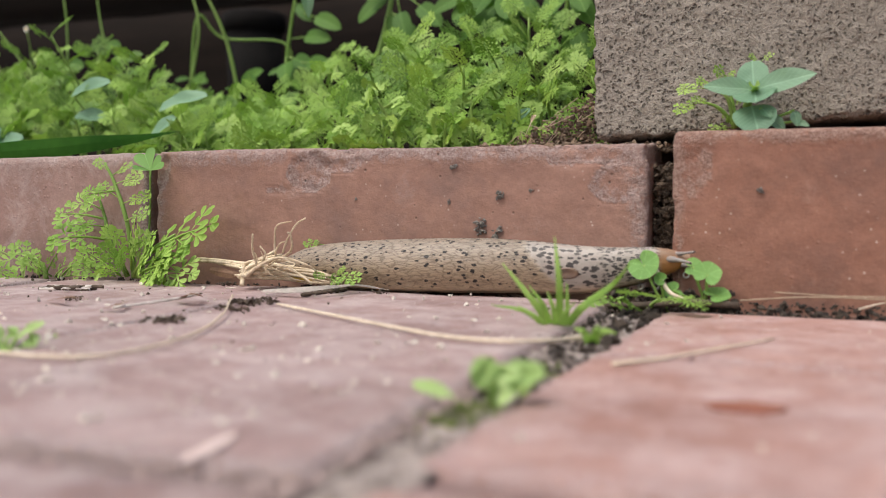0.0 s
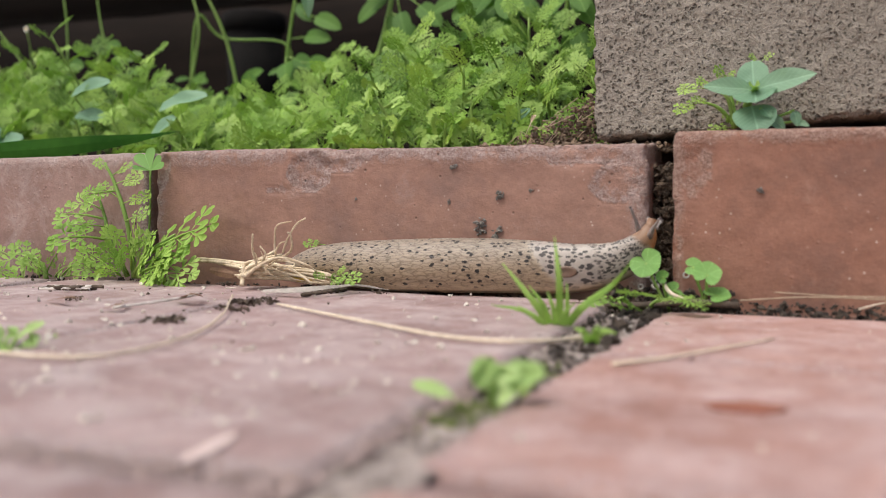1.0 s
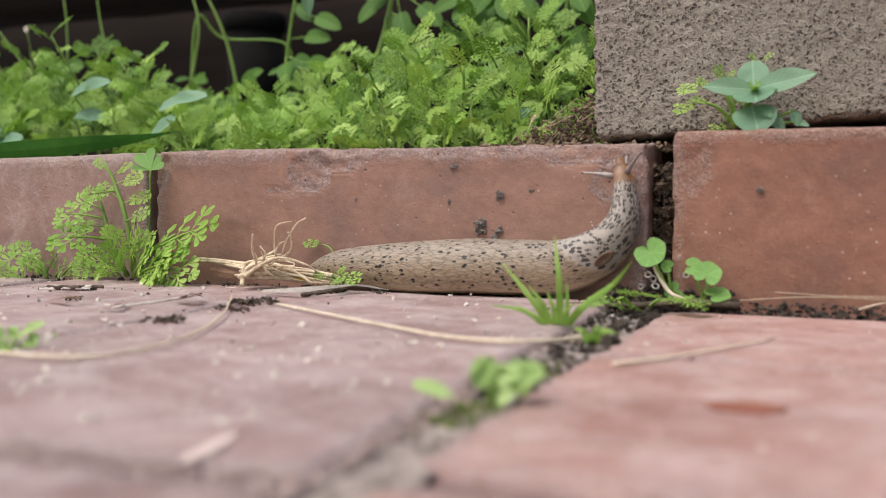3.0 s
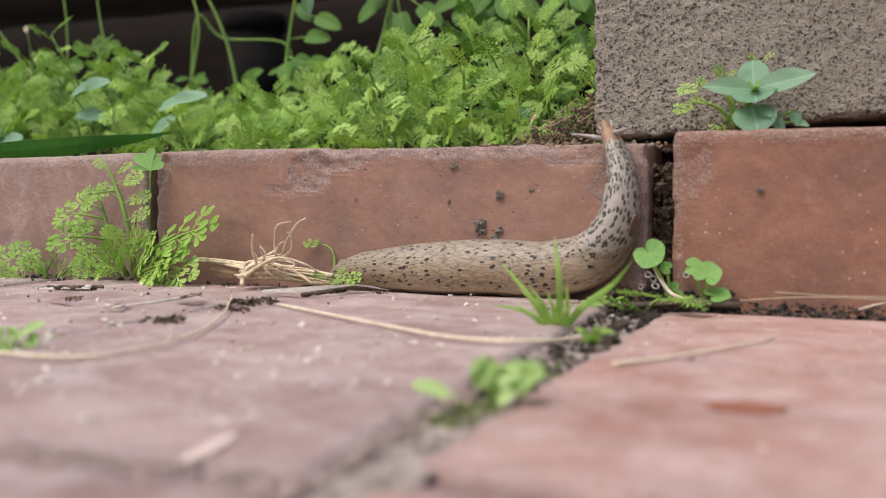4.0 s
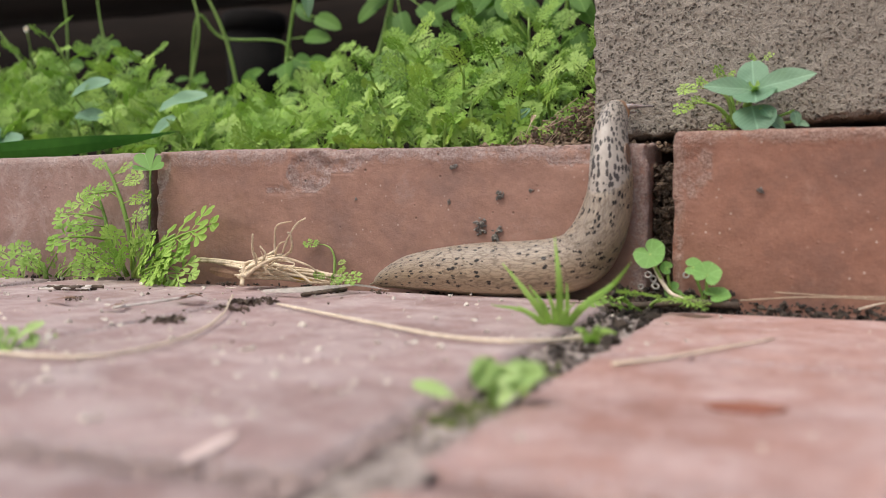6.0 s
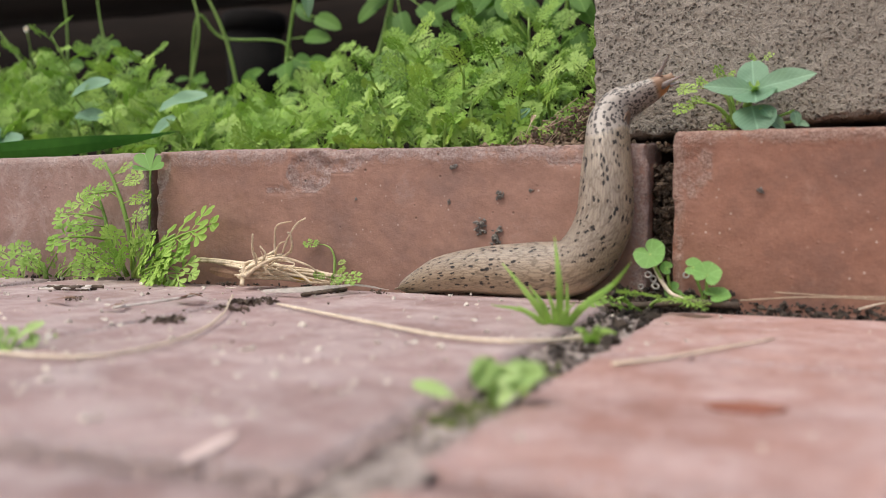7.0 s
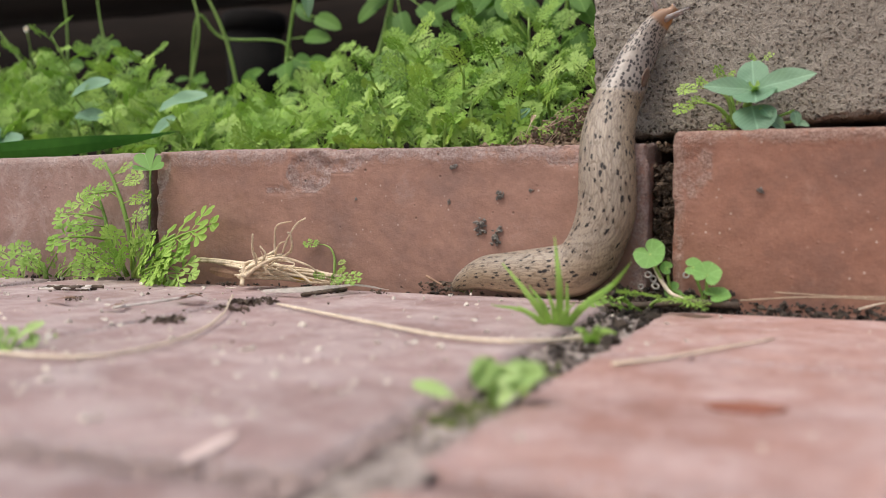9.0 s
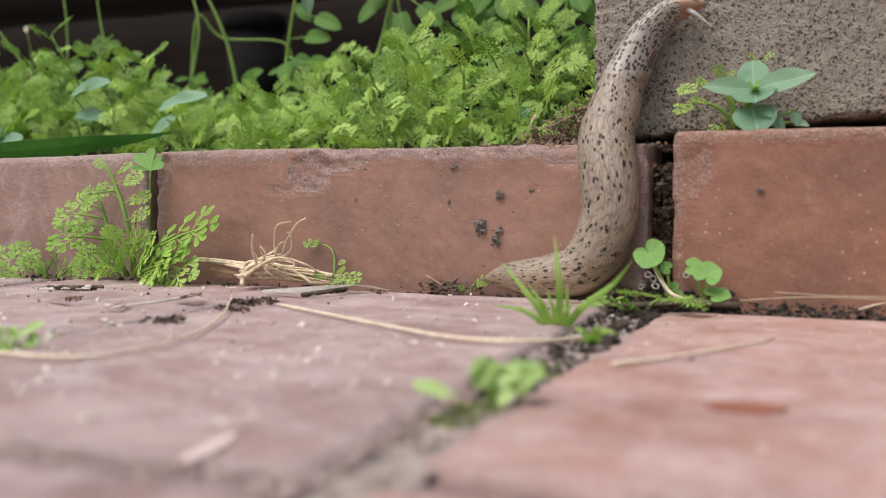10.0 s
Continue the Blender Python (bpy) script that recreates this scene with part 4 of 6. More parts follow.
def broad_weed(at, top, bend, leaves, label, thick=0.0018, mesh=None, droop_face=(0, -1, 0.5)):
    """A tall stem with broad oval leaves: (tip, height up the stem)."""
    ob = thing("broad_leaved_weed", at, label, "weed", "broad-leaved weeds")
    line = curve_points([(0, 0, -0.005), minus(bend, at), minus(top, at)], 8)
    part("stem", tube(line, taper(len(line), thick, thick * 0.6), 6), STEM, ob)
    for tip, u in leaves:
        k = u * (len(line) - 1)
        a = min(int(k), len(line) - 2)
        root, end = line[a].lerp(line[a + 1], k - a), Vector(minus(tip, at))
        reach = min(0.025, (end - root).length * 0.8)
        foot = end - (end - root).normalized() * reach
        part("petiole", tube([root, foot], 0.0005, 5), STEM, ob)
        leaf_from_to(mesh or OVAL_GREEN, ob, foot, end, droop_face, wide=1.0)
    return ob


TALL = "tall broad-leaved green weed in the shaded bed"
broad_weed((-0.1223, 0.3000, 0.1015), (-0.1102, 0.3000, 0.1960), (-0.1204, 0.3000, 0.1390), (
    ((-0.0679, 0.2800, 0.1562), 0.80), ((-0.0770, 0.2800, 0.1490), 0.62), ((-0.0909, 0.2800, 0.1299), 0.50), ((-0.1027, 0.2800, 0.1153), 0.45), ((-0.1304, 0.2900, 0.1266), 0.4),
    ((-0.0715, 0.2700, 0.1285), 0.45), ((-0.1058, 0.2700, 0.1203), 0.5), ((-0.0965, 0.2900, 0.1646), 0.85)), TALL)
broad_weed((-0.0482, 0.2800, 0.0973), (-0.0171, 0.2700, 0.1819), (-0.0256, 0.2700, 0.1450), (
    ((-0.0357, 0.2500, 0.1544), 0.85), ((0.0033, 0.2400, 0.1364), 0.95), ((-0.0104, 0.2600, 0.1388), 0.72), ((0.0263, 0.2400, 0.1459), 0.92), ((-0.0282, 0.2500, 0.1678), 0.9), ((0.0083, 0.2500, 0.1326), 0.7),
    ((-0.0089, 0.2700, 0.1289), 0.6)), TALL, 0.0024)
broad_weed((0.0476, 0.2700, 0.0931), (0.0661, 0.2600, 0.1728), (0.0587, 0.2600, 0.1381), (
    ((0.0399, 0.2300, 0.1477), 0.9), ((0.0491, 0.2400, 0.1408), 0.8), ((0.0781, 0.2300, 0.1356), 0.85), ((0.0939, 0.2300, 0.1412), 0.92), ((0.0621, 0.2400, 0.1314), 0.75), ((0.0806, 0.2500, 0.1300), 0.7),
    ((0.0619, 0.2300, 0.1535), 0.95), ((0.0357, 0.2500, 0.1380), 0.7), ((0.0268, 0.2300, 0.1528), 0.95), ((0.0762, 0.2200, 0.1447), 0.97), ((0.0567, 0.2200, 0.1481), 0.96), ((0.0901, 0.2200, 0.1463), 0.98)), TALL, 0.0022)
broad_weed((0.1032, 0.2600, 0.0903), (0.1116, 0.2400, 0.1648), (0.1057, 0.2500, 0.1336), (
    ((0.1003, 0.2200, 0.1423), 0.9), ((0.1287, 0.2200, 0.1371), 0.9), ((0.1272, 0.2200, 0.1181), 0.7), ((0.1009, 0.2300, 0.1292), 0.75), ((0.1180, 0.2300, 0.1135), 0.6), ((0.1263, 0.2100, 0.1434), 0.98)),
    TALL, 0.0020)
broad_weed((-0.1348, 0.2600, 0.1066), (-0.1527, 0.2400, 0.1834), (-0.1392, 0.2500, 0.1452), (((-0.1327, 0.2400, 0.1124), 0.12), ((-0.1138, 0.2500, 0.1243), 0.12), ((-0.1141, 0.2400, 0.1173), 0.1)), TALL, 0.0016)
broad_weed((-0.2090, 0.3000, 0.1220), (-0.2086, 0.3000, 0.2001), (-0.1992, 0.3000, 0.1649), (((-0.2145, 0.2900, 0.1255), 0.1), ((-0.1883, 0.2900, 0.1243), 0.1)), TALL, 0.0013)
broad_weed((-0.3115, 0.2800, 0.1378), (-0.3165, 0.2800, 0.2051), (-0.3116, 0.2800, 0.1735), (((-0.3133, 0.2700, 0.1411), 0.1), ((-0.2904, 0.2700, 0.1390), 0.1)), TALL, 0.0011)
broad_weed((-0.2712, 0.2800, 0.1489), (-0.2822, 0.2800, 0.2022), (-0.2774, 0.2800, 0.1712), (((-0.2760, 0.2700, 0.1522), 0.15), ((-0.2540, 0.2700, 0.1530), 0.15)), TALL, 0.0010)


def arching_stem(points, thick, label):
    line = curve_points(points, 8)
    return tagged(mesh_object("arching_stem", tube(line, taper(len(line), thick, thick * 0.7), 6), STEM), label, "stem", "arching stems")


arching_stem(((-0.2149, 0.3100, 0.1233), (-0.2075, 0.3100, 0.1758), (-0.1910, 0.3200, 0.1596), (-0.1403, 0.3300, 0.1536), (-0.1356, 0.3300, 0.1220)), 0.0013, "thin green arching stem in the shaded bed")
arching_stem(((-0.3270, 0.2600, 0.1273), (-0.3469, 0.2600, 0.1496), (-0.3790, 0.2600, 0.1838)), 0.0009, "thin pale stem leaning in the shaded bed")


def daisy():
    at = (-0.3216, 0.2500, 0.1216)
    ob = thing("daisy", at, "small white daisy on a thin stalk", "flower")
    head = Vector(minus((-0.3129, 0.2400, 0.1620), at))
    part("stalk", tube(curve_points([(0, 0, -0.02), head * 0.5 + Vector((0.003, 0, 0)), head], 4), 0.0005, 5), STEM, ob)
    for k in range(10):
        a = 2 * math.pi * k / 10
        leaf_from_to(PETAL_LEAF, ob, head, head + Vector((math.cos(a) * 0.0024, -0.0006, math.sin(a) * 0.0024)), (0, -1, 0.1), "petal")
    bm = lump((0.0010, 0.0007, 0.0010), 4, 0.1)
    part("flower_centre", bm, YELLOWLEAF, ob).matrix_basis = Matrix.Translation(head + Vector((0, -0.0006, 0)))
    return ob


PETAL_LEAF = oval_leaf_mesh("petal", PETAL, 0.5, 0.05, 0.05, 0, 0.6)
daisy()


def glaucous_weed(at, leaves, label):
    ob = thing("oval_leaved_weed", at, label, "weed", "oval-leaved weeds in the bed")
    for a, b, wide in leaves:
        a, b = minus(a, at), minus(b, at)
        part("stalk", tube(curve_points([(0, 0, -0.004), Vector(a) * 0.5 + Vector((0, 0.003, 0)), a], 4), 0.0005, 5), STEM, ob)
        leaf_from_to(OVAL_WIDE, ob, a, b, (0, -0.75, 0.8), wide=wide)
    return ob


IN_BED = "blue-green oval-leaved weed among feathery weeds"
glaucous_weed((-0.1353, 0.1250, 0.0636), (((-0.1466, 0.1100, 0.0935), (-0.1210, 0.1100, 0.1014), 0.75), ((-0.1235, 0.1100, 0.0793), (-0.1460, 0.1100, 0.0832), 0.7)), IN_BED)
glaucous_weed((-0.0674, 0.1050, 0.0627), (((-0.0772, 0.1000, 0.0817), (-0.0478, 0.1000, 0.0904), 0.6), ((-0.0623, 0.0950, 0.0769), (-0.0768, 0.0900, 0.0669), 0.9)), IN_BED)
glaucous_weed((-0.1942, 0.1100, 0.0621), (((-0.2012, 0.1000, 0.0638), (-0.1764, 0.1000, 0.0704), 0.8), ((-0.1921, 0.1000, 0.0708), (-0.2189, 0.1000, 0.0741), 0.8)), IN_BED)
glaucous_weed((0.1185, 0.1100, 0.0614), (((0.1201, 0.1050, 0.0676), (0.1299, 0.1000, 0.0755), 1.0),), IN_BED)
hanging = thing("hanging_leaf", (-0.0215, 0.1600, 0.1597), "narrow grey-green leaf hanging into view", "leaf")
leaf_from_to(OVAL, hanging, (0, 0, 0), minus((-0.0195, 0.1600, 0.1373), (-0.0215, 0.1600, 0.1597)), (0.7, -1, 0), wide=0.75)
part("stalk", tube([(0, 0, 0), minus((-0.0471, 0.2000, 0.2111), (-0.0215, 0.1600, 0.1597))], 0.0006, 5), STEM, hanging)


def dark_blade():
    """A broad dark green strap leaf lying along the kerb's top."""
    pts = [(-0.1509, 0.0200, 0.0553), (-0.0963, 0.0240, 0.0570), (-0.0678, 0.0340, 0.0599), (-0.0530, 0.0500, 0.0631), (-0.0479, 0.0800, 0.0685)]
    bm = blade_mesh(pts, 0.0105, fold=0.12)
    bmesh.ops.solidify(bm, geom=bm.faces[:], thickness=0.0006)
    return tagged(mesh_object("strap_leaf", bm, HOSE, False), "broad dark green strap leaf lying on the kerb", "leaf")


dark_blade()

# ---- litter, roots, crumbs ----
def stalk(name, points, r0, r1, mat, label, category, sides=7, flat=1.0):
    line = curve_points(points, 7)
    rng = random.Random(len(label) + int(abs(points[0][0]) * 1e5))
    radii = [(r0 + (r1 - r0) * i / (len(line) - 1)) * rng.uniform(0.88, 1.12) for i in range(len(line))]
    bm = tube(line, radii, sides)
    return tagged(mesh_object(name, bm, mat), label, category)


stalk("straw", ((0.1019, -0.0684, 0.0024), (0.1454, -0.0957, 0.0026), (0.1787, -0.1140, 0.0026), (0.1976, -0.1142, 0.0028), (0.2052, -0.0923, 0.0010)), 0.0004, 0.0006, STRAW,
      "long pale dry straw lying on the pavers", "straw")
stalk("straw", ((0.2198, -0.1266, 0.0010), (0.2306, -0.1107, 0.0010), (0.2481, -0.0766, 0.0010)), 0.0005, 0.0003, STRAW, "thin pale dry straw on a red paver", "straw")
stalk("straw", ((0.2346, -0.0160, 0.0037), (0.2556, -0.0120, 0.0052), (0.2788, -0.0120, 0.0052)), 0.0002, 0.0002, STRAW_BROWN, "thin pale dry straw along the kerb", "straw")
stalk("straw", ((0.2441, -0.0100, 0.0060), (0.2619, -0.0110, 0.0057), (0.2788, -0.0110, 0.0059)), 0.00018, 0.00018, STRAW_BROWN, "thin pale dry straw along the kerb", "straw")
stalk("straw", ((0.2681, -0.0180, 0.0027), (0.2720, -0.0140, 0.0036), (0.2755, -0.0120, 0.0044)), 0.0003, 0.0002, STRAW, "short pale dry straw along the kerb", "straw")
stalk("dead_grass", ((0.0847, -0.0670, 0.0044), (0.1051, -0.1018, 0.0029), (0.1193, -0.1336, 0.0026), (0.1226, -0.1594, 0.0026), (0.1146, -0.1706, 0.0026), (0.0936, -0.1715, 0.0026)), 0.0003, 0.0005, STRAW,
      "curved pale dead grass stalk lying on a worn paver", "straw")
stalk("dead_grass", ((0.2084, -0.0160, 0.0134), (0.2111, -0.0170, 0.0086), (0.2141, -0.0180, 0.0052), (0.2183, -0.0180, 0.0036)), 0.0008, 0.0006, STRAW, "short white dead grass stalk at the kerb", "straw")
stalk("twig", ((0.1810, -0.0220, 0.0004), (0.2025, -0.0200, 0.0012), (0.2197, -0.0180, 0.0026), (0.2345, -0.0180, 0.0024)), 0.0011, 0.0012, DARKBARK, "dark thin twig along the foot of the kerb", "twig")


def split_twig():
    """A short rotten twig, split into fibres."""
    a, b = Vector((-0.0061, -0.0578, 0.0030)), Vector((0.0162, -0.0486, 0.0030))
    ob = thing("twig", a, "short dark rotten twig split into fibres on the paver", "twig")
    for k in range(13):
        rng = random.Random(640 + k)
        u0, u1 = rng.uniform(0, 0.45), rng.uniform(0.6, 1.0)
        off = Vector((0, rng.gauss(0, 0.0006), rng.gauss(-0.0006, 0.0003)))
        pts = [a.lerp(b, u) - a + off + Vector((0, rng.gauss(0, 0.0003), rng.gauss(0, 0.0003))) for u in (u0, (u0 * 2 + u1) / 3, (u0 + u1 * 2) / 3, u1)]
        line = curve_points(pts, 5)
        part("fibre", tube(line, [rng.uniform(0.0004, 0.0008) for _ in line], 6), BARK if k % 6 == 0 else DARKBARK, ob)
    return ob


split_twig()
stalk("twig", ((0.0623, -0.0961, 0.0024), (0.0699, -0.0740, 0.0034), (0.0662, -0.0603, 0.0034)), 0.0005, 0.0004, BARK, "thin grey twig on a worn paver", "twig")
stalk("twig", ((0.1244, -0.0040, 0.0067), (0.1278, -0.0050, 0.0053), (0.1317, -0.0060, 0.0037)), 0.0005, 0.0004, DRYLEAF, "tiny dry brown twig at the foot of the brick", "twig")
stalk("twig", ((0.1291, -0.0030, 0.0049), (0.1340, -0.0030, 0.0047), (0.1362, -0.0020, 0.0063)), 0.0003, 0.0003, DARKBARK, "tiny dark twig at the foot of the brick", "twig")


def dry_roots():
    """A torn clump of pale dry roots with its husk."""
    at = (0.0440, -0.0008, 0.0014)
    ob = thing("dry_root_clump", at, "clump of pale dry roots with a dead husk on the paver", "roots")

    def strand(points, r0, r1, name="root"):
        line = curve_points([minus(p, at) for p in points], 6)
        rng = random.Random(len(line) + int(r0 * 1e6))
        part(name, tube(line, [(r0 + (r1 - r0) * i / (len(line) - 1)) * rng.uniform(0.95, 1.05) for i in range(len(line))], 7), ROOT, ob)

    strand(((0.0628, -0.0300, 0.0033), (0.0625, -0.0280, 0.0072), (0.0662, -0.0270, 0.0097), (0.0723, -0.0260, 0.0121), (0.0810, -0.0240, 0.0124)), 0.0009, 0.0005, "crown")
    strand(((0.0625, -0.0280, 0.0060), (0.0706, -0.0300, 0.0109), (0.0791, -0.0300, 0.0139), (0.0881, -0.0280, 0.0116), (0.0915, -0.0240, 0.0082)), 0.0007, 0.0003)
    strand(((0.0760, -0.0280, 0.0133), (0.0769, -0.0300, 0.0195), (0.0791, -0.0320, 0.0252), (0.0861, -0.0340, 0.0269)), 0.0005, 0.0002)
    strand(((0.0788, -0.0280, 0.0134), (0.0838, -0.0300, 0.0172), (0.0846, -0.0320, 0.0223), (0.0839, -0.0330, 0.0229)), 0.0005, 0.0003)
    strand(((0.0762, -0.0290, 0.0154), (0.0796, -0.0310, 0.0188), (0.0825, -0.0320, 0.0197)), 0.0004, 0.0002)
    strand(((0.0795, -0.0290, 0.0155), (0.0820, -0.0300, 0.0202), (0.0863, -0.0310, 0.0257), (0.0906, -0.0320, 0.0279)), 0.0004, 0.0003)
    strand(((0.0694, -0.0300, 0.0108), (0.0689, -0.0320, 0.0166), (0.0697, -0.0330, 0.0223)), 0.0005, 0.0003)
    strand(((0.0716, -0.0300, 0.0125), (0.0737, -0.0310, 0.0151), (0.0720, -0.0320, 0.0179)), 0.0004, 0.0003)
    strand(((0.0788, -0.0280, 0.0126), (0.0859, -0.0320, 0.0122), (0.0866, -0.0340, 0.0108)), 0.0003, 0.0002)
    strand(((0.0752, -0.0260, 0.0099), (0.0847, -0.0300, 0.0093), (0.0931, -0.0320, 0.0053)), 0.0005, 0.0004)
    # the torn crown: thick strands twisted together
    for k in range(9):
        rng = random.Random(280 + k)
        foot = Vector((0.0620, -0.0280, 0.0060)) + Vector((rng.uniform(-0.0014, 0.0014), rng.uniform(-0.002, 0.002), rng.uniform(-0.0004, 0.001)))
        knee = Vector((0.0653, -0.0270, 0.0105)) + Vector((rng.uniform(-0.002, 0.002), rng.uniform(-0.002, 0.002), rng.uniform(-0.0014, 0.0014)))
        end = Vector((0.0750, -0.0250, 0.0137)) + Vector((rng.uniform(-0.003, 0.005), rng.uniform(-0.003, 0.003), rng.uniform(-0.002, 0.002)))
        strand((foot, knee, end), rng.uniform(0.0005, 0.0009), rng.uniform(0.0003, 0.0006), "crown_strand")
    # the husk: a flat sheaf of pale fibres that frays towards its end
    for k in range(46):
        rng = random.Random(300 + k)
        start = Vector((0.0604, -0.0220, 0.0084)) + Vector((rng.uniform(-0.004, 0.006), rng.uniform(-0.004, 0.004), rng.uniform(-0.0026, 0.0016)))
        end = Vector((0.0916, -0.0160, 0.0064)) + Vector((rng.uniform(-0.018, 0.006), rng.uniform(-0.004, 0.004), rng.uniform(-0.0030, 0.0018)))
        mid = start.lerp(end, 0.5) + Vector((0, rng.uniform(-0.003, 0.003), rng.uniform(-0.0012, 0.0022)))
        strand((start, mid, end), rng.uniform(0.0003, 0.0009), rng.uniform(0.0002, 0.0005), "husk_fibre")
    for k in range(7):
        rng = random.Random(370 + k)
        start = Vector((0.0293, -0.0100, 0.0106)) + Vector((rng.uniform(0, 0.006), rng.uniform(-0.002, 0.002), rng.uniform(-0.0012, 0.0006)))
        end = Vector((0.0551, -0.0140, 0.0085)) + Vector((rng.uniform(-0.004, 0.004), rng.uniform(-0.002, 0.002), rng.uniform(-0.0016, 0.0010)))
        strand((start, start.lerp(end, 0.5) + Vector((0, 0, rng.uniform(-0.0005, 0.0008))), end), rng.uniform(0.0004, 0.0007), rng.uniform(0.0004, 0.0007), "husk_fibre")
    for k in range(7):
        rng = random.Random(340 + k)
        start = Vector((0.0710, -0.0270, 0.0111)) + Vector((rng.uniform(-0.004, 0.006), 0, rng.uniform(-0.002, 0.001)))
        end = start + Vector((rng.uniform(-0.003, 0.012), rng.uniform(-0.005, 0.002), rng.uniform(-0.004, 0.007)))
        strand((start, start.lerp(end, 0.5) + Vector((0, 0, rng.uniform(-0.002, 0.002))), end), 0.00032, 0.00018, "rootlet")
    strand(((0.0287, -0.0100, 0.0110), (0.0408, -0.0120, 0.0106), (0.0551, -0.0140, 0.0098), (0.0749, -0.0140, 0.0091)), 0.0008, 0.0009, "husk")
    bm = blade_mesh([minus(p, at) for p in ((0.0375, -0.0140, 0.0071), (0.0501, -0.0180, 0.0061), (0.0614, -0.0180, 0.0051))], 0.0034)
    bmesh.ops.solidify(bm, geom=bm.faces[:], thickness=0.0003)
    part("dead_leaf", bm, DRYLEAF, ob, "curled brown dead leaf", False)
    bm = blade_mesh([minus(p, at) for p in ((0.0750, -0.0200, 0.0066), (0.0809, -0.0200, 0.0055), (0.0861, -0.0200, 0.0053))], 0.0022)
    bmesh.ops.solidify(bm, geom=bm.faces[:], thickness=0.0004)
    part("yellow_leaf", bm, YELLOWLEAF, ob, "yellow withered leaf", False)
    return ob


dry_roots()


def bark_strip():
    at = (0.0895, -0.0187, 0.0014)
    ob = thing("bark_strip", at, "grey weathered bark strip lying on dark crumbs", "bark")
    pts = [minus(p, at) for p in ((0.0788, -0.0405, 0.0030), (0.0946, -0.0429, 0.0042), (0.1025, -0.0356, 0.0048), (0.1065, -0.0226, 0.0044), (0.1157, -0.0165, 0.0024))]
    bm = blade_mesh(pts, 0.0032, (0.1, -0.5, 0.9))
    bmesh.ops.solidify(bm, geom=bm.faces[:], thickness=0.0009)
    part("bark", bm, BARK, ob, "", False)
    for k in range(34):
        rng = random.Random(520 + k)
        p = Vector((0.0941, -0.0402, 0.0022)).lerp(Vector((0.0992, -0.0212, 0.0024)), rng.random())
        s = rng.uniform(0.0004, 0.0010)
        part("crumb", lump((s * 1.4, s, s * 0.9), 500 + k, 0.5), DARKBARK, ob).matrix_basis = Matrix.Translation(p - Vector(at) + Vector((0, rng.uniform(-0.002, 0.003), 0)))
    return ob


bark_strip()


def crumbs(name, spots, mat, label, category, seed, cuts=2, kind="stuff"):
    """Many small lumps joined into one heap: (place, size)."""
    bm = bmesh.new()
    for k, (p, s) in enumerate(spots):
        squash = 0.75 + 0.5 * ((k * 37) % 11) / 11
        one = lump((s * squash, s * (0.6 + 0.6 * ((k * 53) % 7) / 7), s * 0.8 / squash), seed + k, 1.15, cuts)
        me = bpy.data.meshes.new("tmp")
        one.to_mesh(me)
        one.free()
        me.transform(Matrix.Translation(p) @ Matrix.Rotation(k * 1.7, 4, "Z"))
        bm.from_mesh(me)
        bpy.data.meshes.remove(me)
    return tagged(mesh_object(name, bm, mat, False), label, category, kind=kind)


def strewn(seed, n, x0, x1, y0, y1, z0, z1, s0, s1):
    rng = random.Random(seed)
    return [((rng.uniform(x0, x1), rng.uniform(y0, y1), rng.uniform(z0, z1)), s0 + (s1 - s0) * rng.random() ** 2.5) for _ in range(n)]


# the wide joint between the headers and the stretchers, filled with grit and crumbs
def joint_bed():
    """Packed grit, a little below the pavers' faces."""
    bm = bmesh.new()
    rows = []
    for j in range(76):
        y = -0.232 + 0.0024 * j
        rows.append([bm.verts.new((0.190 + 0.0024 * i, y, -0.0005 + 0.0010 * noise.noise(Vector((i * 0.7, j * 0.7, 3))) - (0.004 if y > -0.07 else 0)))
                     for i in range(11)])
    for r0, r1 in zip(rows, rows[1:]):
        for i in range(10):
            bm.faces.new((r0[i], r0[i + 1], r1[i + 1], r1[i]))
    return tagged(mesh_object("joint_bed", bm, JOINT), "packed grey grit in the wide paver joint", "grit", kind="stuff")


joint_bed()
crumbs("joint_fill", strewn(1, 700, 0.196, 0.211, -0.225, -0.040, -0.0012, 0.0002, 0.0003, 0.0010), JOINT, "grey gritty soil filling the paver joint", "soil", 2000, 1)
crumbs("joint_fill", strewn(21, 520, 0.189, 0.213, -0.100, -0.010, -0.0040, 0.0002, 0.0006, 0.0020), SOIL, "dark damp soil filling the paver joint", "soil", 2200, 1)
crumbs("joint_crumbs", strewn(23, 240, 0.195, 0.212, -0.165, -0.085, -0.0016, 0.0004, 0.0005, 0.0014), SOIL, "dark crumbs of soil in the paver joint", "soil", 2800, 1)
crumbs("joint_crumbs", strewn(24, 170, 0.197, 0.208, -0.190, -0.170, -0.0014, 0.0003, 0.0004, 0.0011), MOSS, "brownish moss in the paver joint", "moss", 3900, 1)
crumbs("joint_grit", strewn(2, 90, 0.196, 0.211, -0.225, -0.015, -0.0020, -0.0004, 0.0003, 0.0009), GRIT, "pale grit in the paver joint", "grit", 2600, 1)
crumbs("moss", strewn(22, 260, 0.198, 0.211, -0.185, -0.125, -0.0016, 0.0003, 0.0004, 0.0014), MOSS, "brownish green moss in the paver joint", "moss", 2400, 1)
crumbs("kerb_soil", strewn(3, 700, 0.150, 0.400, -0.020, -0.002, -0.0055, 0.0002, 0.0006, 0.0018), SOIL, "dark damp crumbs of soil along the kerb", "soil", 3000, 1)
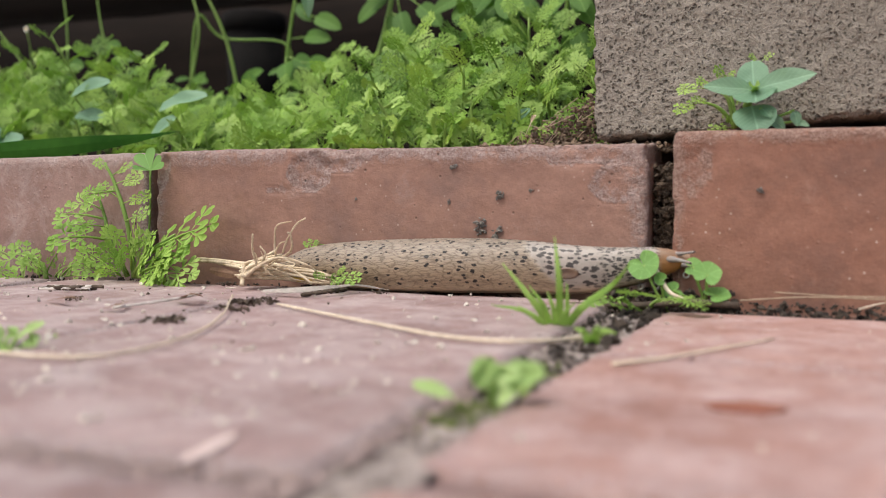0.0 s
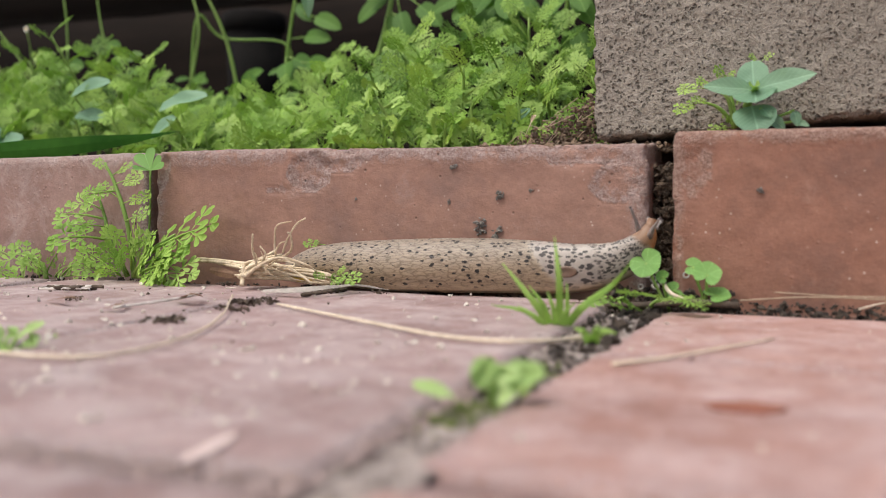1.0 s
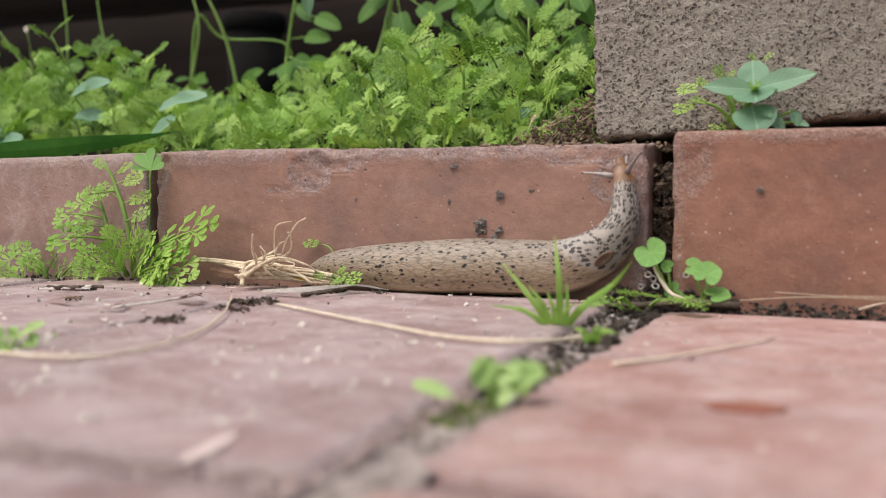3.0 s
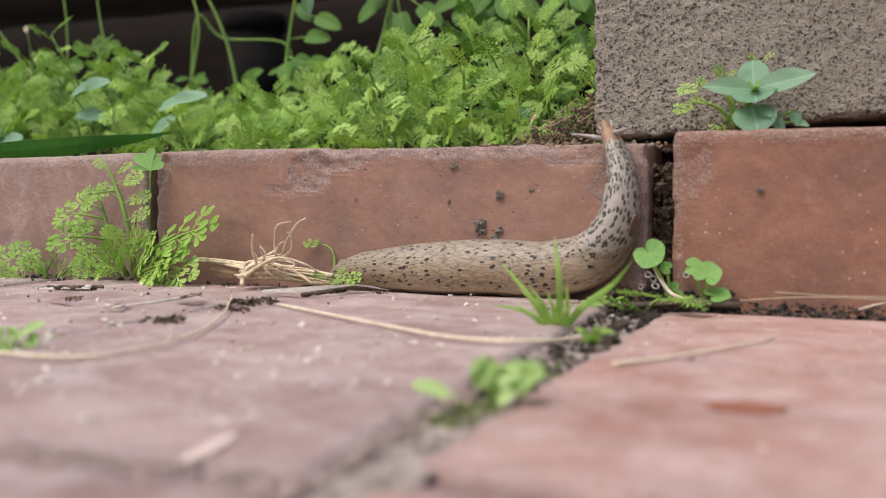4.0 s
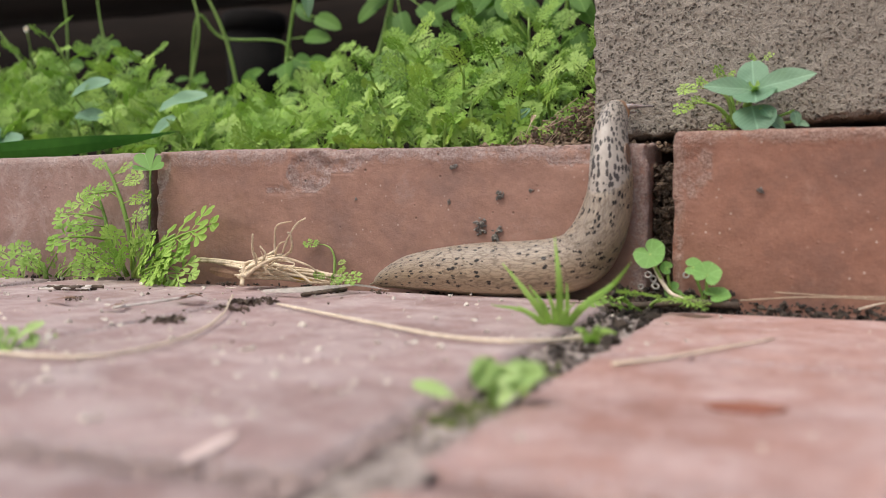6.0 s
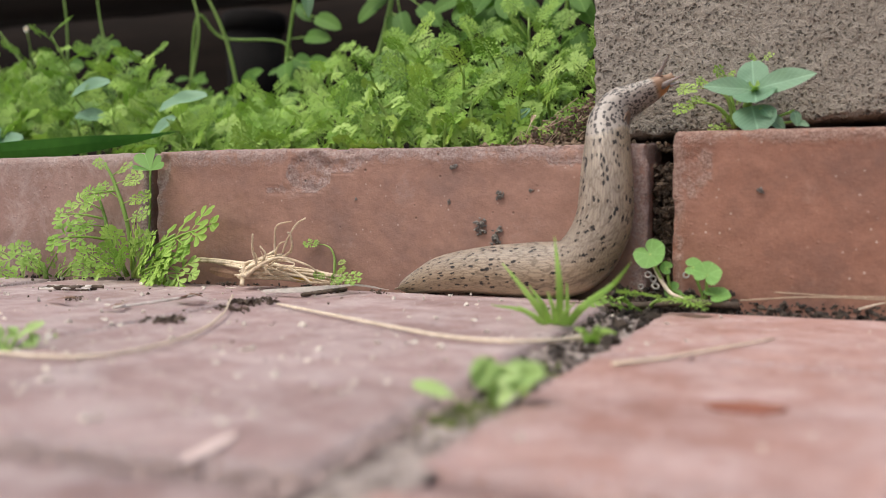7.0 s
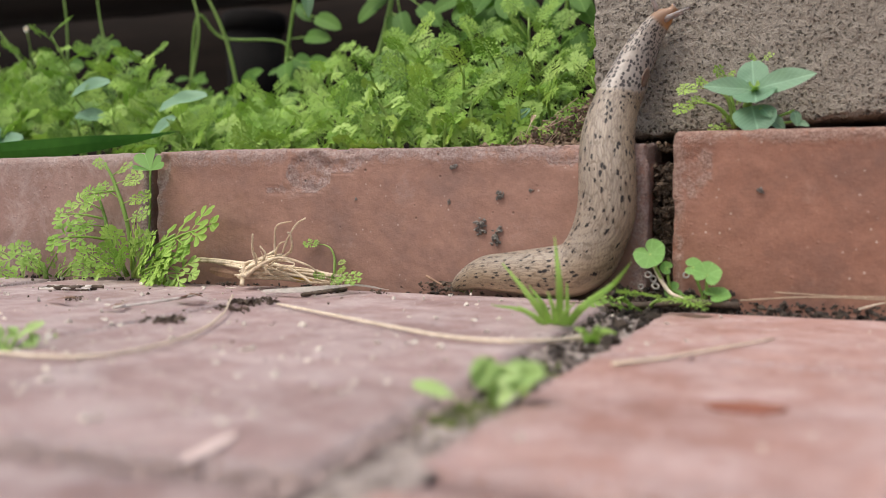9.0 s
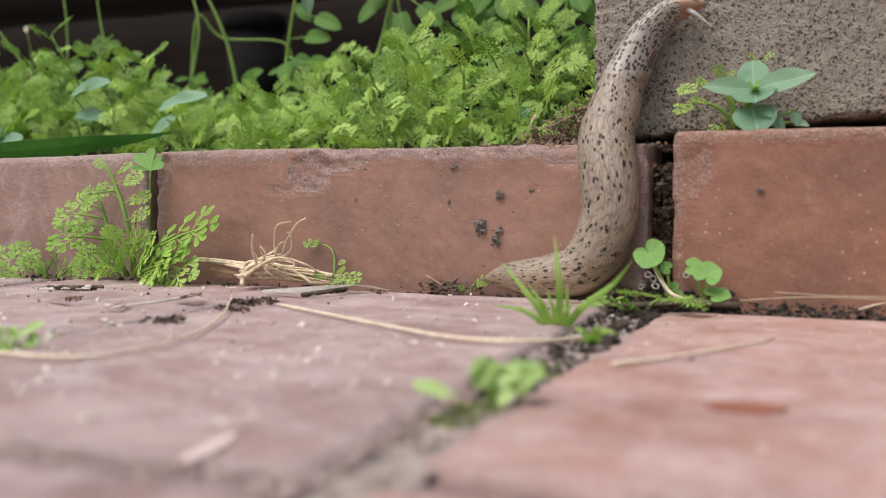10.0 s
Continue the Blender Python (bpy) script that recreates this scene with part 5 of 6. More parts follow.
crumbs("kerb_soil", strewn(31, 330, -0.10, 0.170, -0.012, -0.001, -0.0020, 0.0014, 0.0004, 0.0013), SOIL, "dark damp crumbs of soil along the kerb", "soil", 3500, 1)
crumbs("kerb_litter", strewn(33, 90, 0.1222, 0.1452, -0.007, -0.001, 0.0015, 0.0048, 0.0003, 0.0010), DARKBARK, "dark crumbs and litter at the foot of the brick", "litter", 3700, 1)
crumbs("narrow_joint_fill", strewn(4, 300, 0.0815, 0.0850, -0.22, -0.008, -0.0024, -0.0006, 0.0003, 0.0008), JOINT, "grey soil in the narrow paver joint", "soil", 4000, 1)
crumbs("end_joint_fill", strewn(41, 260, -0.03, 0.10, -0.2275, -0.2195, -0.0008, 0.0006, 0.0004, 0.0011), JOINT, "grey soil in the paver joint", "soil", 4300, 1)
crumbs("end_joint_dust", strewn(42, 900, 0.09, 0.203, -0.2275, -0.2185, 0.0000, 0.0011, 0.0004, 0.0010), DUST, "pinkish dust packed into the paver joint", "dust", 7600, 1)
crumbs("joint_edge_dust", strewn(43, 420, 0.1975, 0.2035, -0.230, -0.145, -0.0004, 0.0009, 0.0004, 0.0010), DUST, "pinkish dust along the edge of the paver joint", "dust", 8600, 1)
crumbs("brick_joint_soil", strewn(5, 1500, 0.2035, 0.2112, 0.007, 0.018, 0.000, 0.046, 0.0003, 0.0013), SOIL_MID, "crumbly brown soil in the joint between kerb bricks", "soil", 4600, 1)
crumbs("brick_joint_clods", strewn(51, 12, 0.2050, 0.2100, 0.009, 0.013, 0.002, 0.040, 0.0022, 0.0042), SOIL_MID, "clods of brown soil in the joint between kerb bricks", "soil", 4800, 3)
crumbs("kerb_soil", strewn(34, 420, 0.222, 0.330, -0.018, -0.0045, -0.0010, 0.0030, 0.0003, 0.0012), SOIL, "dark damp soil heaped along the foot of the kerb", "soil", 5000, 1)
crumbs("kerb_soil", strewn(35, 420, 0.190, 0.232, -0.015, -0.0015, -0.0010, 0.0055, 0.0003, 0.0014), SOIL, "dark damp soil heaped at the end of the kerb brick", "soil", 5100, 1)
crumbs("brick_joint_soil", strewn(6, 160, -0.0035, 0.0005, 0.010, 0.025, 0.000, 0.040, 0.0008, 0.0022), SOIL, "dark soil in the joint between kerb bricks", "soil", 4900)
crumbs("soil_ledge", strewn(7, 700, 0.135, 0.215, 0.010, 0.050, 0.0512, 0.0545, 0.0005, 0.0016), SOIL_DRY, "crumbly brown soil on the kerb under the block", "soil", 5200, 1)
# crumbs in the gap take the dark soil colour to imitate its shade
crumbs("soil_ledge", strewn(71, 150, 0.212, 0.29, 0.012, 0.040, 0.0560, 0.0575, 0.0004, 0.0011), SOIL, "soil on the kerb under the block, darkened to stand for shade", "soil", 5600, 1)
crumbs("soil_heap", [((x, y, z), s) for (x, y, z), s in strewn(8, 2000, 0.142, 0.1765, 0.026, 0.050, 0.052, 0.078, 0.0003, 0.0012) if z < 0.053 + (x - 0.142) * 0.62],
       SOIL_DRY, "heap of crumbly brown soil beside the concrete block", "soil", 5900, 1)
for k in range(16):
    rng = random.Random(900 + k)
    x = rng.uniform(0.146, 0.174)
    z = rng.uniform(0.053, 0.055 + (x - 0.146) * 0.62)
    pts = [(x, 0.026, z), (x + rng.uniform(-0.004, 0.004), 0.0245, z + rng.uniform(-0.003, 0.004)), (x + rng.uniform(-0.008, 0.008), 0.026, z + rng.uniform(-0.006, 0.006))]
    tagged(mesh_object("root_fibre", tube(curve_points(pts, 5), 0.00014, 5), STRAW_BROWN), "thin dry root fibre in the soil heap", "root", "root fibres")
crumbs("grit", strewn(9, 520, -0.10, 0.19, -0.21, -0.014, 0.0014, 0.0019, 0.0002, 0.0009), GRIT, "pale grit strewn over the worn pavers", "grit", 6300, 1)
crumbs("grit", strewn(10, 200, 0.215, 0.40, -0.20, -0.022, 0.0000, 0.0005, 0.0002, 0.0008), GRIT, "pale grit strewn over the red pavers", "grit", 6700, 1)
crumbs("grit", strewn(12, 46, 0.08, 0.19, -0.215, -0.10, 0.0014, 0.0018, 0.0005, 0.0012), GRIT, "coarse pale grit strewn over the pavers", "grit", 6900, 1)
crumbs("dark_crumbs", strewn(11, 90, -0.10, 0.19, -0.16, -0.014, 0.0014, 0.0019, 0.0002, 0.0007), DARKBARK, "dark crumbs strewn over the pavers", "litter", 7000, 1)

def crumb_cluster(p, s, seed):
    rng = random.Random(seed)
    spots = [((p[0] + rng.gauss(0, s * 1.1), p[1] + rng.gauss(0, s * 0.6), p[2] + rng.uniform(-0.0006, 0.0008)), s * rng.uniform(0.08, 0.28)) for _ in range(34)]
    ob = crumbs("bark_crumbs", spots, DARKBARK, "dark crumbs of rotted bark on the paver", "bark", seed, 2)
    return ob


for k, (p, s) in enumerate((((0.0922, -0.1102, 0.0020), 0.0030), ((0.0910, -0.0676, 0.0022), 0.0034), ((0.0948, -0.0821, 0.0020), 0.0024), ((0.0910, -0.0587, 0.0022), 0.0022),
                            ((0.0493, -0.0205, 0.0026), 0.0018), ((0.1142, -0.0215, 0.0020), 0.0014), ((0.0307, -0.0789, 0.0019), 0.0016))):
    crumb_cluster(p, s, 8000 + 40 * k)

def mud_crust(p, s, seed):
    """A crumbly crust stuck to the brick: s is its half size."""
    rng = random.Random(seed)
    spots = [((p[0] + rng.gauss(0, s[0] * 0.45), p[1] + rng.uniform(-0.5, 0.3) * s[1], p[2] + rng.gauss(0, s[2] * 0.45)), s[0] * rng.uniform(0.16, 0.42)) for _ in range(24)]
    ob = crumbs("mud_crust", spots, MUD, "small crust of dried grey mud on the brick", "mud", seed, 2, "")
    return tagged(ob, group="mud crusts")


for k, (p, s) in enumerate((((0.1439, -0.0006, 0.0247), (0.0017, 0.0010, 0.0032)), ((0.1513, -0.0006, 0.0361), (0.0015, 0.0010, 0.0016)), ((0.1498, -0.0006, 0.0203), (0.0016, 0.0010, 0.0036)),
                            ((0.1511, -0.0006, 0.0236), (0.0012, 0.0008, 0.0014)), ((0.1317, -0.0002, 0.0335), (0.0006, 0.0004, 0.0012)), ((0.1333, -0.0004, 0.0461), (0.0012, 0.0005, 0.0009)),
                            ((0.2390, -0.0045, 0.0375), (0.0011, 0.0006, 0.0008)), ((0.1622, -0.0002, 0.0377), (0.0007, 0.0004, 0.0006)), ((0.0938, -0.0002, 0.0347), (0.0005, 0.0004, 0.0005)))):
    mud_crust(p, s, 9000 + 30 * k)


def dead_leaf(points, w, label, mat=DRYLEAF):
    bm = blade_mesh(points, w, (0.1, -0.25, 1), 0.1)
    bmesh.ops.solidify(bm, geom=bm.faces[:], thickness=0.0003)
    return tagged(mesh_object("dead_leaf", bm, mat, False), label, "leaf", "dead leaves")


dead_leaf(((0.0291, -0.0881, 0.0024), (0.0421, -0.0920, 0.0044), (0.0424, -0.0826, 0.0024)), 0.0022, "small curled brown dead leaf on the paver")
dead_leaf(((0.0653, -0.0695, 0.0024), (0.0767, -0.0771, 0.0054), (0.0687, -0.0606, 0.0024)), 0.003, "small curled brown dead leaf on the paver")
dead_leaf(((0.0600, -0.0971, 0.0024), (0.0658, -0.0977, 0.0039), (0.0552, -0.0809, 0.0024)), 0.002, "small curled brown dead leaf on the paver")
dead_leaf(((0.1562, 0.0200, 0.0632), (0.1579, 0.0180, 0.0651), (0.1546, 0.0180, 0.0580)), 0.002, "small tan dead leaf at the kerb's edge", STRAW)


def brick_chip():
    bm = lump((0.0066, 0.0046, 0.0006), 91, 0.2, 3)
    ob = mesh_object("brick_chip", bm, REDFLAKE)
    ob.matrix_basis = Matrix.Translation((0.2489, -0.1574, 0.0007))
    return tagged(ob, "flat dark red flake of brick on a paver", "brick chip")


brick_chip()


FLAKE = plain_material("pinkish_flake", (0.60, 0.47, 0.43), (0.72, 0.58, 0.53), 200, 0.7)


def pale_flake():
    bm = lump((0.0088, 0.0013, 0.00016), 95, 0.25, 3)
    ob = mesh_object("dry_flake", bm, FLAKE)
    a, b = Vector((0.1853, -0.2244, 0.0016)), Vector((0.1824, -0.2055, 0.0016))
    ob.matrix_basis = Matrix.Translation((a + b) / 2) @ Matrix.Rotation(math.atan2(b.y - a.y, b.x - a.x), 4, "Z")
    return tagged(ob, "pale pinkish dry flake lying on a worn paver", "flake")


pale_flake()


def shell_ring(p, r, tilt):
    bm = bmesh.new()
    rings, sides = 14, 7
    grid = []
    for i in range(rings):
        a = 2 * math.pi * i / rings
        grid.append([bm.verts.new((math.cos(a) * (r + r * 0.34 * math.cos(b)), math.sin(a) * (r + r * 0.34 * math.cos(b)), r * 0.45 * math.sin(b)))
                     for b in [2 * math.pi * k / sides for k in range(sides)]])
    for i in range(rings):
        for k in range(sides):
            bm.faces.new((grid[i][k], grid[(i + 1) % rings][k], grid[(i + 1) % rings][(k + 1) % sides], grid[i][(k + 1) % sides]))
    ob = mesh_object("tiny_shell", bm, SHELL)
    ob.matrix_basis = Matrix.Translation(p) @ pose(0, 0, 0, *tilt)
    return tagged(ob, "tiny bleached broken snail shell in the soil", "shell", "tiny shells")


for p, r, tilt in (((0.2042, -0.0040, 0.0097), 0.0010, (60, 20, 0)), ((0.2026, -0.0080, 0.0060), 0.0008, (70, -20, 0)), ((0.2070, -0.0060, 0.0062), 0.0011, (40, 30, 0)),
                   ((0.2057, -0.0030, 0.0083), 0.0010, (80, 0, 40)), ((0.2168, -0.0060, 0.0102), 0.0009, (70, 10, 0))):
    shell_ring(p, r, tilt)


def shaded_pot():
    """An old pot behind the plants; its near-black colour stands in for the shade there."""
    at = (-0.3207, 0.5600, 0.2128)
    ob = thing("flower_pot", at, "old dark flower pot in the shade", "pot")

    def ring_stack(profile, name, mat):
        bm = bmesh.new()
        rows = []
        for r, z in profile:
            rows.append([bm.verts.new((r * math.cos(a), r * math.sin(a), z)) for a in [2 * math.pi * k / 36 for k in range(36)]])
        for r0, r1 in zip(rows, rows[1:]):
            for k in range(36):
                bm.faces.new((r0[k], r0[(k + 1) % 36], r1[(k + 1) % 36], r1[k]))
        return part(name, bm, mat, ob)

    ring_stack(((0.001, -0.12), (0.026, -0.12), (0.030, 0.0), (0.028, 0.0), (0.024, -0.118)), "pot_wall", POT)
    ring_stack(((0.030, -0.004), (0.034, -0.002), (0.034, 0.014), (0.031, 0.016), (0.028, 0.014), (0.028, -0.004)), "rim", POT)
    return ob


shaded_pot()

# ---- the slug ----
SLUG_MM = 150.0
RINGS = 150


def skin_material():
    """Skin drawn in the body's own coordinates: millimetres from the tail, and round the back."""
    m, nt, b = material("slug_skin")
    at = nt.nodes.new("ShaderNodeAttribute")
    at.attribute_name = "skin"
    v = at.outputs["Vector"]
    sep = nt.nodes.new("ShaderNodeSeparateXYZ")
    nt.links.new(v, sep.inputs[0])
    along, round_, back = sep.outputs

    def scaled(sx, sy, sz=1.0):
        mp = node(nt, "ShaderNodeMapping", Scale=(sx, sy, sz))
        nt.links.new(v, mp.inputs["Vector"])
        return mp.outputs[0]

    def wavy(sx, sy):
        """The same, pushed about so that no row is straight."""
        push = node(nt, "ShaderNodeTexNoise", Scale=0.35, Detail=2.0)
        nt.links.new(v, push.inputs["Vector"])
        add = nt.nodes.new("ShaderNodeVectorMath")
        add.operation = "MULTIPLY_ADD"
        add.inputs[1].default_value = (1.6, 1.6, 0.0)
        nt.links.new(push.outputs["Color"], add.inputs[0])
        nt.links.new(v, add.inputs[2])
        mp = node(nt, "ShaderNodeMapping", Scale=(sx, sy, 0.0))
        nt.links.new(add.outputs[0], mp.inputs["Vector"])
        return mp.outputs[0]

    # the mantle's hind edge runs backwards over the back
    edge_at = maths(nt, "SUBTRACT", along, maths(nt, "MULTIPLY", maths(nt, "SUBTRACT", 1.0, back), 15.0))
    edge_at = maths(nt, "ADD", edge_at, maths(nt, "MULTIPLY", noise_of(nt, scaled(0.5, 0.5), 1.0, 2), 1.2))
    mantle = ramp(nt, maths(nt, "DIVIDE", edge_at, SLUG_MM), [(0.708, grey(0)), (0.712, grey(1))])
    rim = ramp(nt, maths(nt, "DIVIDE", edge_at, SLUG_MM), [(0.700, grey(0)), (0.708, grey(1)), (0.714, grey(0))])
    low = ramp(nt, back, [(0.10, grey(1)), (0.30, grey(0))])  # the pale skirt near the sole
    flank = ramp(nt, back, [(0.10, grey(0)), (0.26, grey(1))])  # where spots end
    top = ramp(nt, back, [(0.50, grey(0)), (0.90, grey(1))])

    tan = ramp(nt, noise_of(nt, scaled(0.15, 0.3), 1.0, 4, 0.6), [(0.3, (0.262, 0.196, 0.126)), (0.7, (0.355, 0.269, 0.178))])
    skirt = mix(nt, low, tan, (0.56, 0.44, 0.30))
    # grey mixed in along the back: the sky's sheen on wet skin, as colour
    body = mix(nt, maths(nt, "MULTIPLY", top, 0.6), skirt, (0.268, 0.235, 0.203))
    # long low tubercles in wavering rows, with narrow grooves between them
    net = voronoi_of(nt, wavy(0.23, 1.10), 1.0, "DISTANCE_TO_EDGE", 0.85)
    groove = ramp(nt, net.outputs["Distance"], [(0.02, grey(1)), (0.10, grey(0))])
    groove = maths(nt, "MULTIPLY", groove, maths(nt, "SUBTRACT", 1.0, mantle))
    groove = maths(nt, "MULTIPLY", groove, ramp(nt, back, [(0.10, grey(0.25)), (0.3, grey(1))]))
    body = mix(nt, maths(nt, "MULTIPLY", groove, 0.56), body, (0.085, 0.060, 0.043))
    crest = ramp(nt, net.outputs["Distance"], [(0.16, grey(0)), (0.40, grey(0.22))])
    body = mix(nt, crest, body, (0.52, 0.43, 0.32))
    # small long dark flecks on the body, thicker towards the tail and along the back
    fleck = voronoi_of(nt, wavy(0.34, 0.62), 1.0, "F1", 0.85)
    edge = maths(nt, "ADD", fleck.outputs["Distance"], maths(nt, "MULTIPLY", noise_of(nt, scaled(1.4, 1.8), 1.0, 2), 0.22))
    fl = ramp(nt, edge, [(0.395, grey(1)), (0.435, grey(0))])
    tint = nt.nodes.new("ShaderNodeSeparateColor")
    nt.links.new(fleck.outputs["Color"], tint.inputs[0])
    tailward = ramp(nt, maths(nt, "DIVIDE", along, SLUG_MM), [(0.0, grey(0.42)), (0.45, grey(0.0))])
    often = maths(nt, "ADD", maths(nt, "ADD", tint.outputs[0], tailward), maths(nt, "MULTIPLY", top, 0.12))
    fl = maths(nt, "MULTIPLY", fl, ramp(nt, often, [(0.20, grey(0)), (0.22, grey(1))]))
    fl = maths(nt, "MULTIPLY", fl, flank)
    body = mix(nt, fl, body, (0.014, 0.011, 0.010))
    # the mantle: greyer, with larger close blotches that shrink towards the head
    pale = ramp(nt, noise_of(nt, scaled(0.3, 0.3), 1.0, 4, 0.6), [(0.3, (0.285, 0.250, 0.216)), (0.7, (0.395, 0.350, 0.305))])
    pale = mix(nt, low, pale, (0.54, 0.42, 0.29))

    def blotches(sx, sy, size):
        cells = voronoi_of(nt, wavy(sx, sy), 1.0, "F1", 0.68)
        near = maths(nt, "ADD", cells.outputs["Distance"], maths(nt, "MULTIPLY", noise_of(nt, scaled(1.0, 1.2), 1.0, 2), 0.25))
        return ramp(nt, near, [(size, grey(1)), (size + 0.06, grey(0))])

    neck = ramp(nt, maths(nt, "DIVIDE", along, SLUG_MM), [(0.845, grey(0)), (0.865, grey(1))])
    bl = mix(nt, neck, blotches(0.42, 0.58, 0.555), blotches(0.60, 0.84, 0.560))
    bl = maths(nt, "MULTIPLY", bl, flank)
    man = mix(nt, maths(nt, "MULTIPLY", bl, 0.93), pale, (0.030, 0.025, 0.025))
    col = mix(nt, mantle, body, man)
    col = mix(nt, maths(nt, "MULTIPLY", rim, 0.35), col, (0.50, 0.44, 0.36))
    # the head turns orange-brown and loses its blotches, and stays greyer on top
    face = ramp(nt, maths(nt, "DIVIDE", along, SLUG_MM), [(0.950, grey(0)), (0.960, grey(1))])
    flesh = mix(nt, ramp(nt, back, [(0.45, grey(0)), (0.9, grey(1))]), (0.42, 0.200, 0.070), (0.27, 0.165, 0.105))
    col = mix(nt, face, col, flesh)
    nt.links.new(col, b.inputs["Base Color"])
    b.inputs["Roughness"].default_value = 0.43
    b.inputs["Specular IOR Level"].default_value = 0.35
    b.inputs["Subsurface Weight"].default_value = 0.06
    b.inputs["Subsurface Radius"].default_value = (0.003, 0.0016, 0.001)
    b.inputs["Subsurface Scale"].default_value = 0.5
    h = maths(nt, "SUBTRACT", maths(nt, "MULTIPLY", noise_of(nt, scaled(1.3, 2.2), 1.0, 3), 0.4), groove)
    bump(nt, b, h, 0.38, 0.0004)
    return m


SKIN = skin_material()


def flesh_material(name, a, c):
    m, nt, b = material(name)
    v = texco(nt)
    nt.links.new(ramp(nt, noise_of(nt, v, 500, 4), [(0.3, a), (0.7, c)]), b.inputs["Base Color"])
    b.inputs["Roughness"].default_value = 0.38
    b.inputs["Subsurface Weight"].default_value = 0.3
    b.inputs["Subsurface Radius"].default_value = (0.002, 0.001, 0.0007)
    b.inputs["Subsurface Scale"].default_value = 0.5
    return m


TENTACLE = flesh_material("tentacle_flesh", (0.22, 0.19, 0.18), (0.33, 0.29, 0.275))
PORE = flesh_material("pore_flesh", (0.10, 0.06, 0.042), (0.17, 0.11, 0.075))
EYE_TIP = flesh_material("eye_tip", (0.05, 0.04, 0.04), (0.12, 0.09, 0.08))


def knot_value(s, knots):
    return float(np.interp(s, [k[0] for k in knots], [k[1] for k in knots]))


def girth(s):
    """Half width and half height of the body in mm, s from tail 0 to snout 1."""
    wide = knot_value(s, ((0.0, 0.4), (0.012, 1.6), (0.03, 2.8), (0.06, 4.0), (0.11, 5.8), (0.16, 7.0), (0.22, 8.2), (0.30, 9.3), (0.45, 9.7),
                          (0.55, 9.4), (0.64, 8.5), (0.71, 7.2), (0.78, 6.5), (0.85, 5.4), (0.91, 4.2), (0.95, 3.4), (0.98, 2.8), (1.0, 1.5)))
    high = knot_value(s, ((0.0, 0.4), (0.012, 1.8), (0.03, 3.0), (0.06, 4.3), (0.11, 6.2), (0.19, 7.6), (0.27, 8.9), (0.35, 9.5), (0.50, 9.7),
                          (0.60, 9.6), (0.71, 9.2), (0.78, 8.7), (0.85, 7.7), (0.91, 6.5), (0.95, 5.3), (0.98, 3.8), (1.0, 1.6)))
    return wide, high


def slug_ring(s, slug):
    """A short barrel-shaped slice of the body. x is along the body, z the back, the origin on the axis."""
    half = 0.0018
    rows, sides = 5, 40
    me = bpy.data.meshes.new("ring")
    verts, skin, faces = [], [], []
    for i in range(rows):
        x = half * (2 * i / (rows - 1) - 1)
        wide, high = girth(min(1, max(0, s + x * 1000 / SLUG_MM)))
        shrink = 0.001 * (1 - 0.022 * (x / half) ** 2)
        wide, high = wide * shrink, high * shrink
        for k in range(sides):
            a = 2 * math.pi * k / sides
            y, z = wide * math.cos(a), high * math.sin(a)
            if z < -0.86 * high:  # flat sole
                z = -0.86 * high + (z + 0.86 * high) * 0.85
                y *= 1.12
            verts.append((x, y, z))
            skin.append((s * SLUG_MM + x * 1000, (a if a <= 1.5 * math.pi else a - 2 * math.pi) * 9.0, math.sin(a) * 0.5 + 0.5))
    for i in range(rows - 1):
        for k in range(sides):
            faces.append((i * sides + k, i * sides + (k + 1) % sides, (i + 1) * sides + (k + 1) % sides, (i + 1) * sides + k))
    faces.append(tuple(reversed(range(sides))))
    faces.append(tuple(range((rows - 1) * sides, rows * sides)))
    me.from_pydata(verts, [], faces)
    at = me.attributes.new("skin", "FLOAT_VECTOR", "POINT")
    at.data.foreach_set("vector", [c for p in skin for c in p])
    me.materials.append(SKIN)
    me.polygons.foreach_set("use_smooth", [True] * len(faces))
    me.update()
    wide, high = girth(s)
    ahead = girth(min(1, s + 0.01))
    slope = (ahead[0] - wide) / (0.01 * SLUG_MM)
    normals = []
    for i in range(rows):
        for k in range(sides):
            a = 2 * math.pi * k / sides
            sole = math.sin(a) < -0.80
            normals.append(Vector((-max(-0.9, min(0.9, slope)), 0.4 * math.cos(a), -1)).normalized() if sole
                           else Vector((-max(-0.9, min(0.9, slope)), math.cos(a) / wide * high, math.sin(a))).normalized())
    me.normals_split_custom_set_from_vertices(normals)
    name = "mantle_ring" if 0.71 < s < 0.86 else ("head_ring" if s >= 0.93 else ("neck_ring" if s >= 0.86 else "body_ring"))
    ob = new(name, me)
    ob.parent = slug
    return ob


SPINES = []  # (seconds, rows of body fraction, x, y, z in mm)


def spine(t, *rows):
    SPINES.append((t, np.array(rows, dtype=float)))


spine(0.00, (0.000, 61.7, -6.0, 6.4), (0.077, 72.5, -8.0, 9.0), (0.174, 86.5, -9.0, 10.5), (0.288, 103.2, -9.4, 10.4), (0.516, 136.5, -9.4, 11.3), (0.631, 153.3, -9.1, 11.6), (0.710, 164.9, -9.1, 11.5), (0.801, 181.2, -9.0, 11.0), (0.886, 196.2, -8.0, 12.1), (0.953, 208.0, -7.0, 14.1), (1.000, 216.3, -6.0, 15.2))
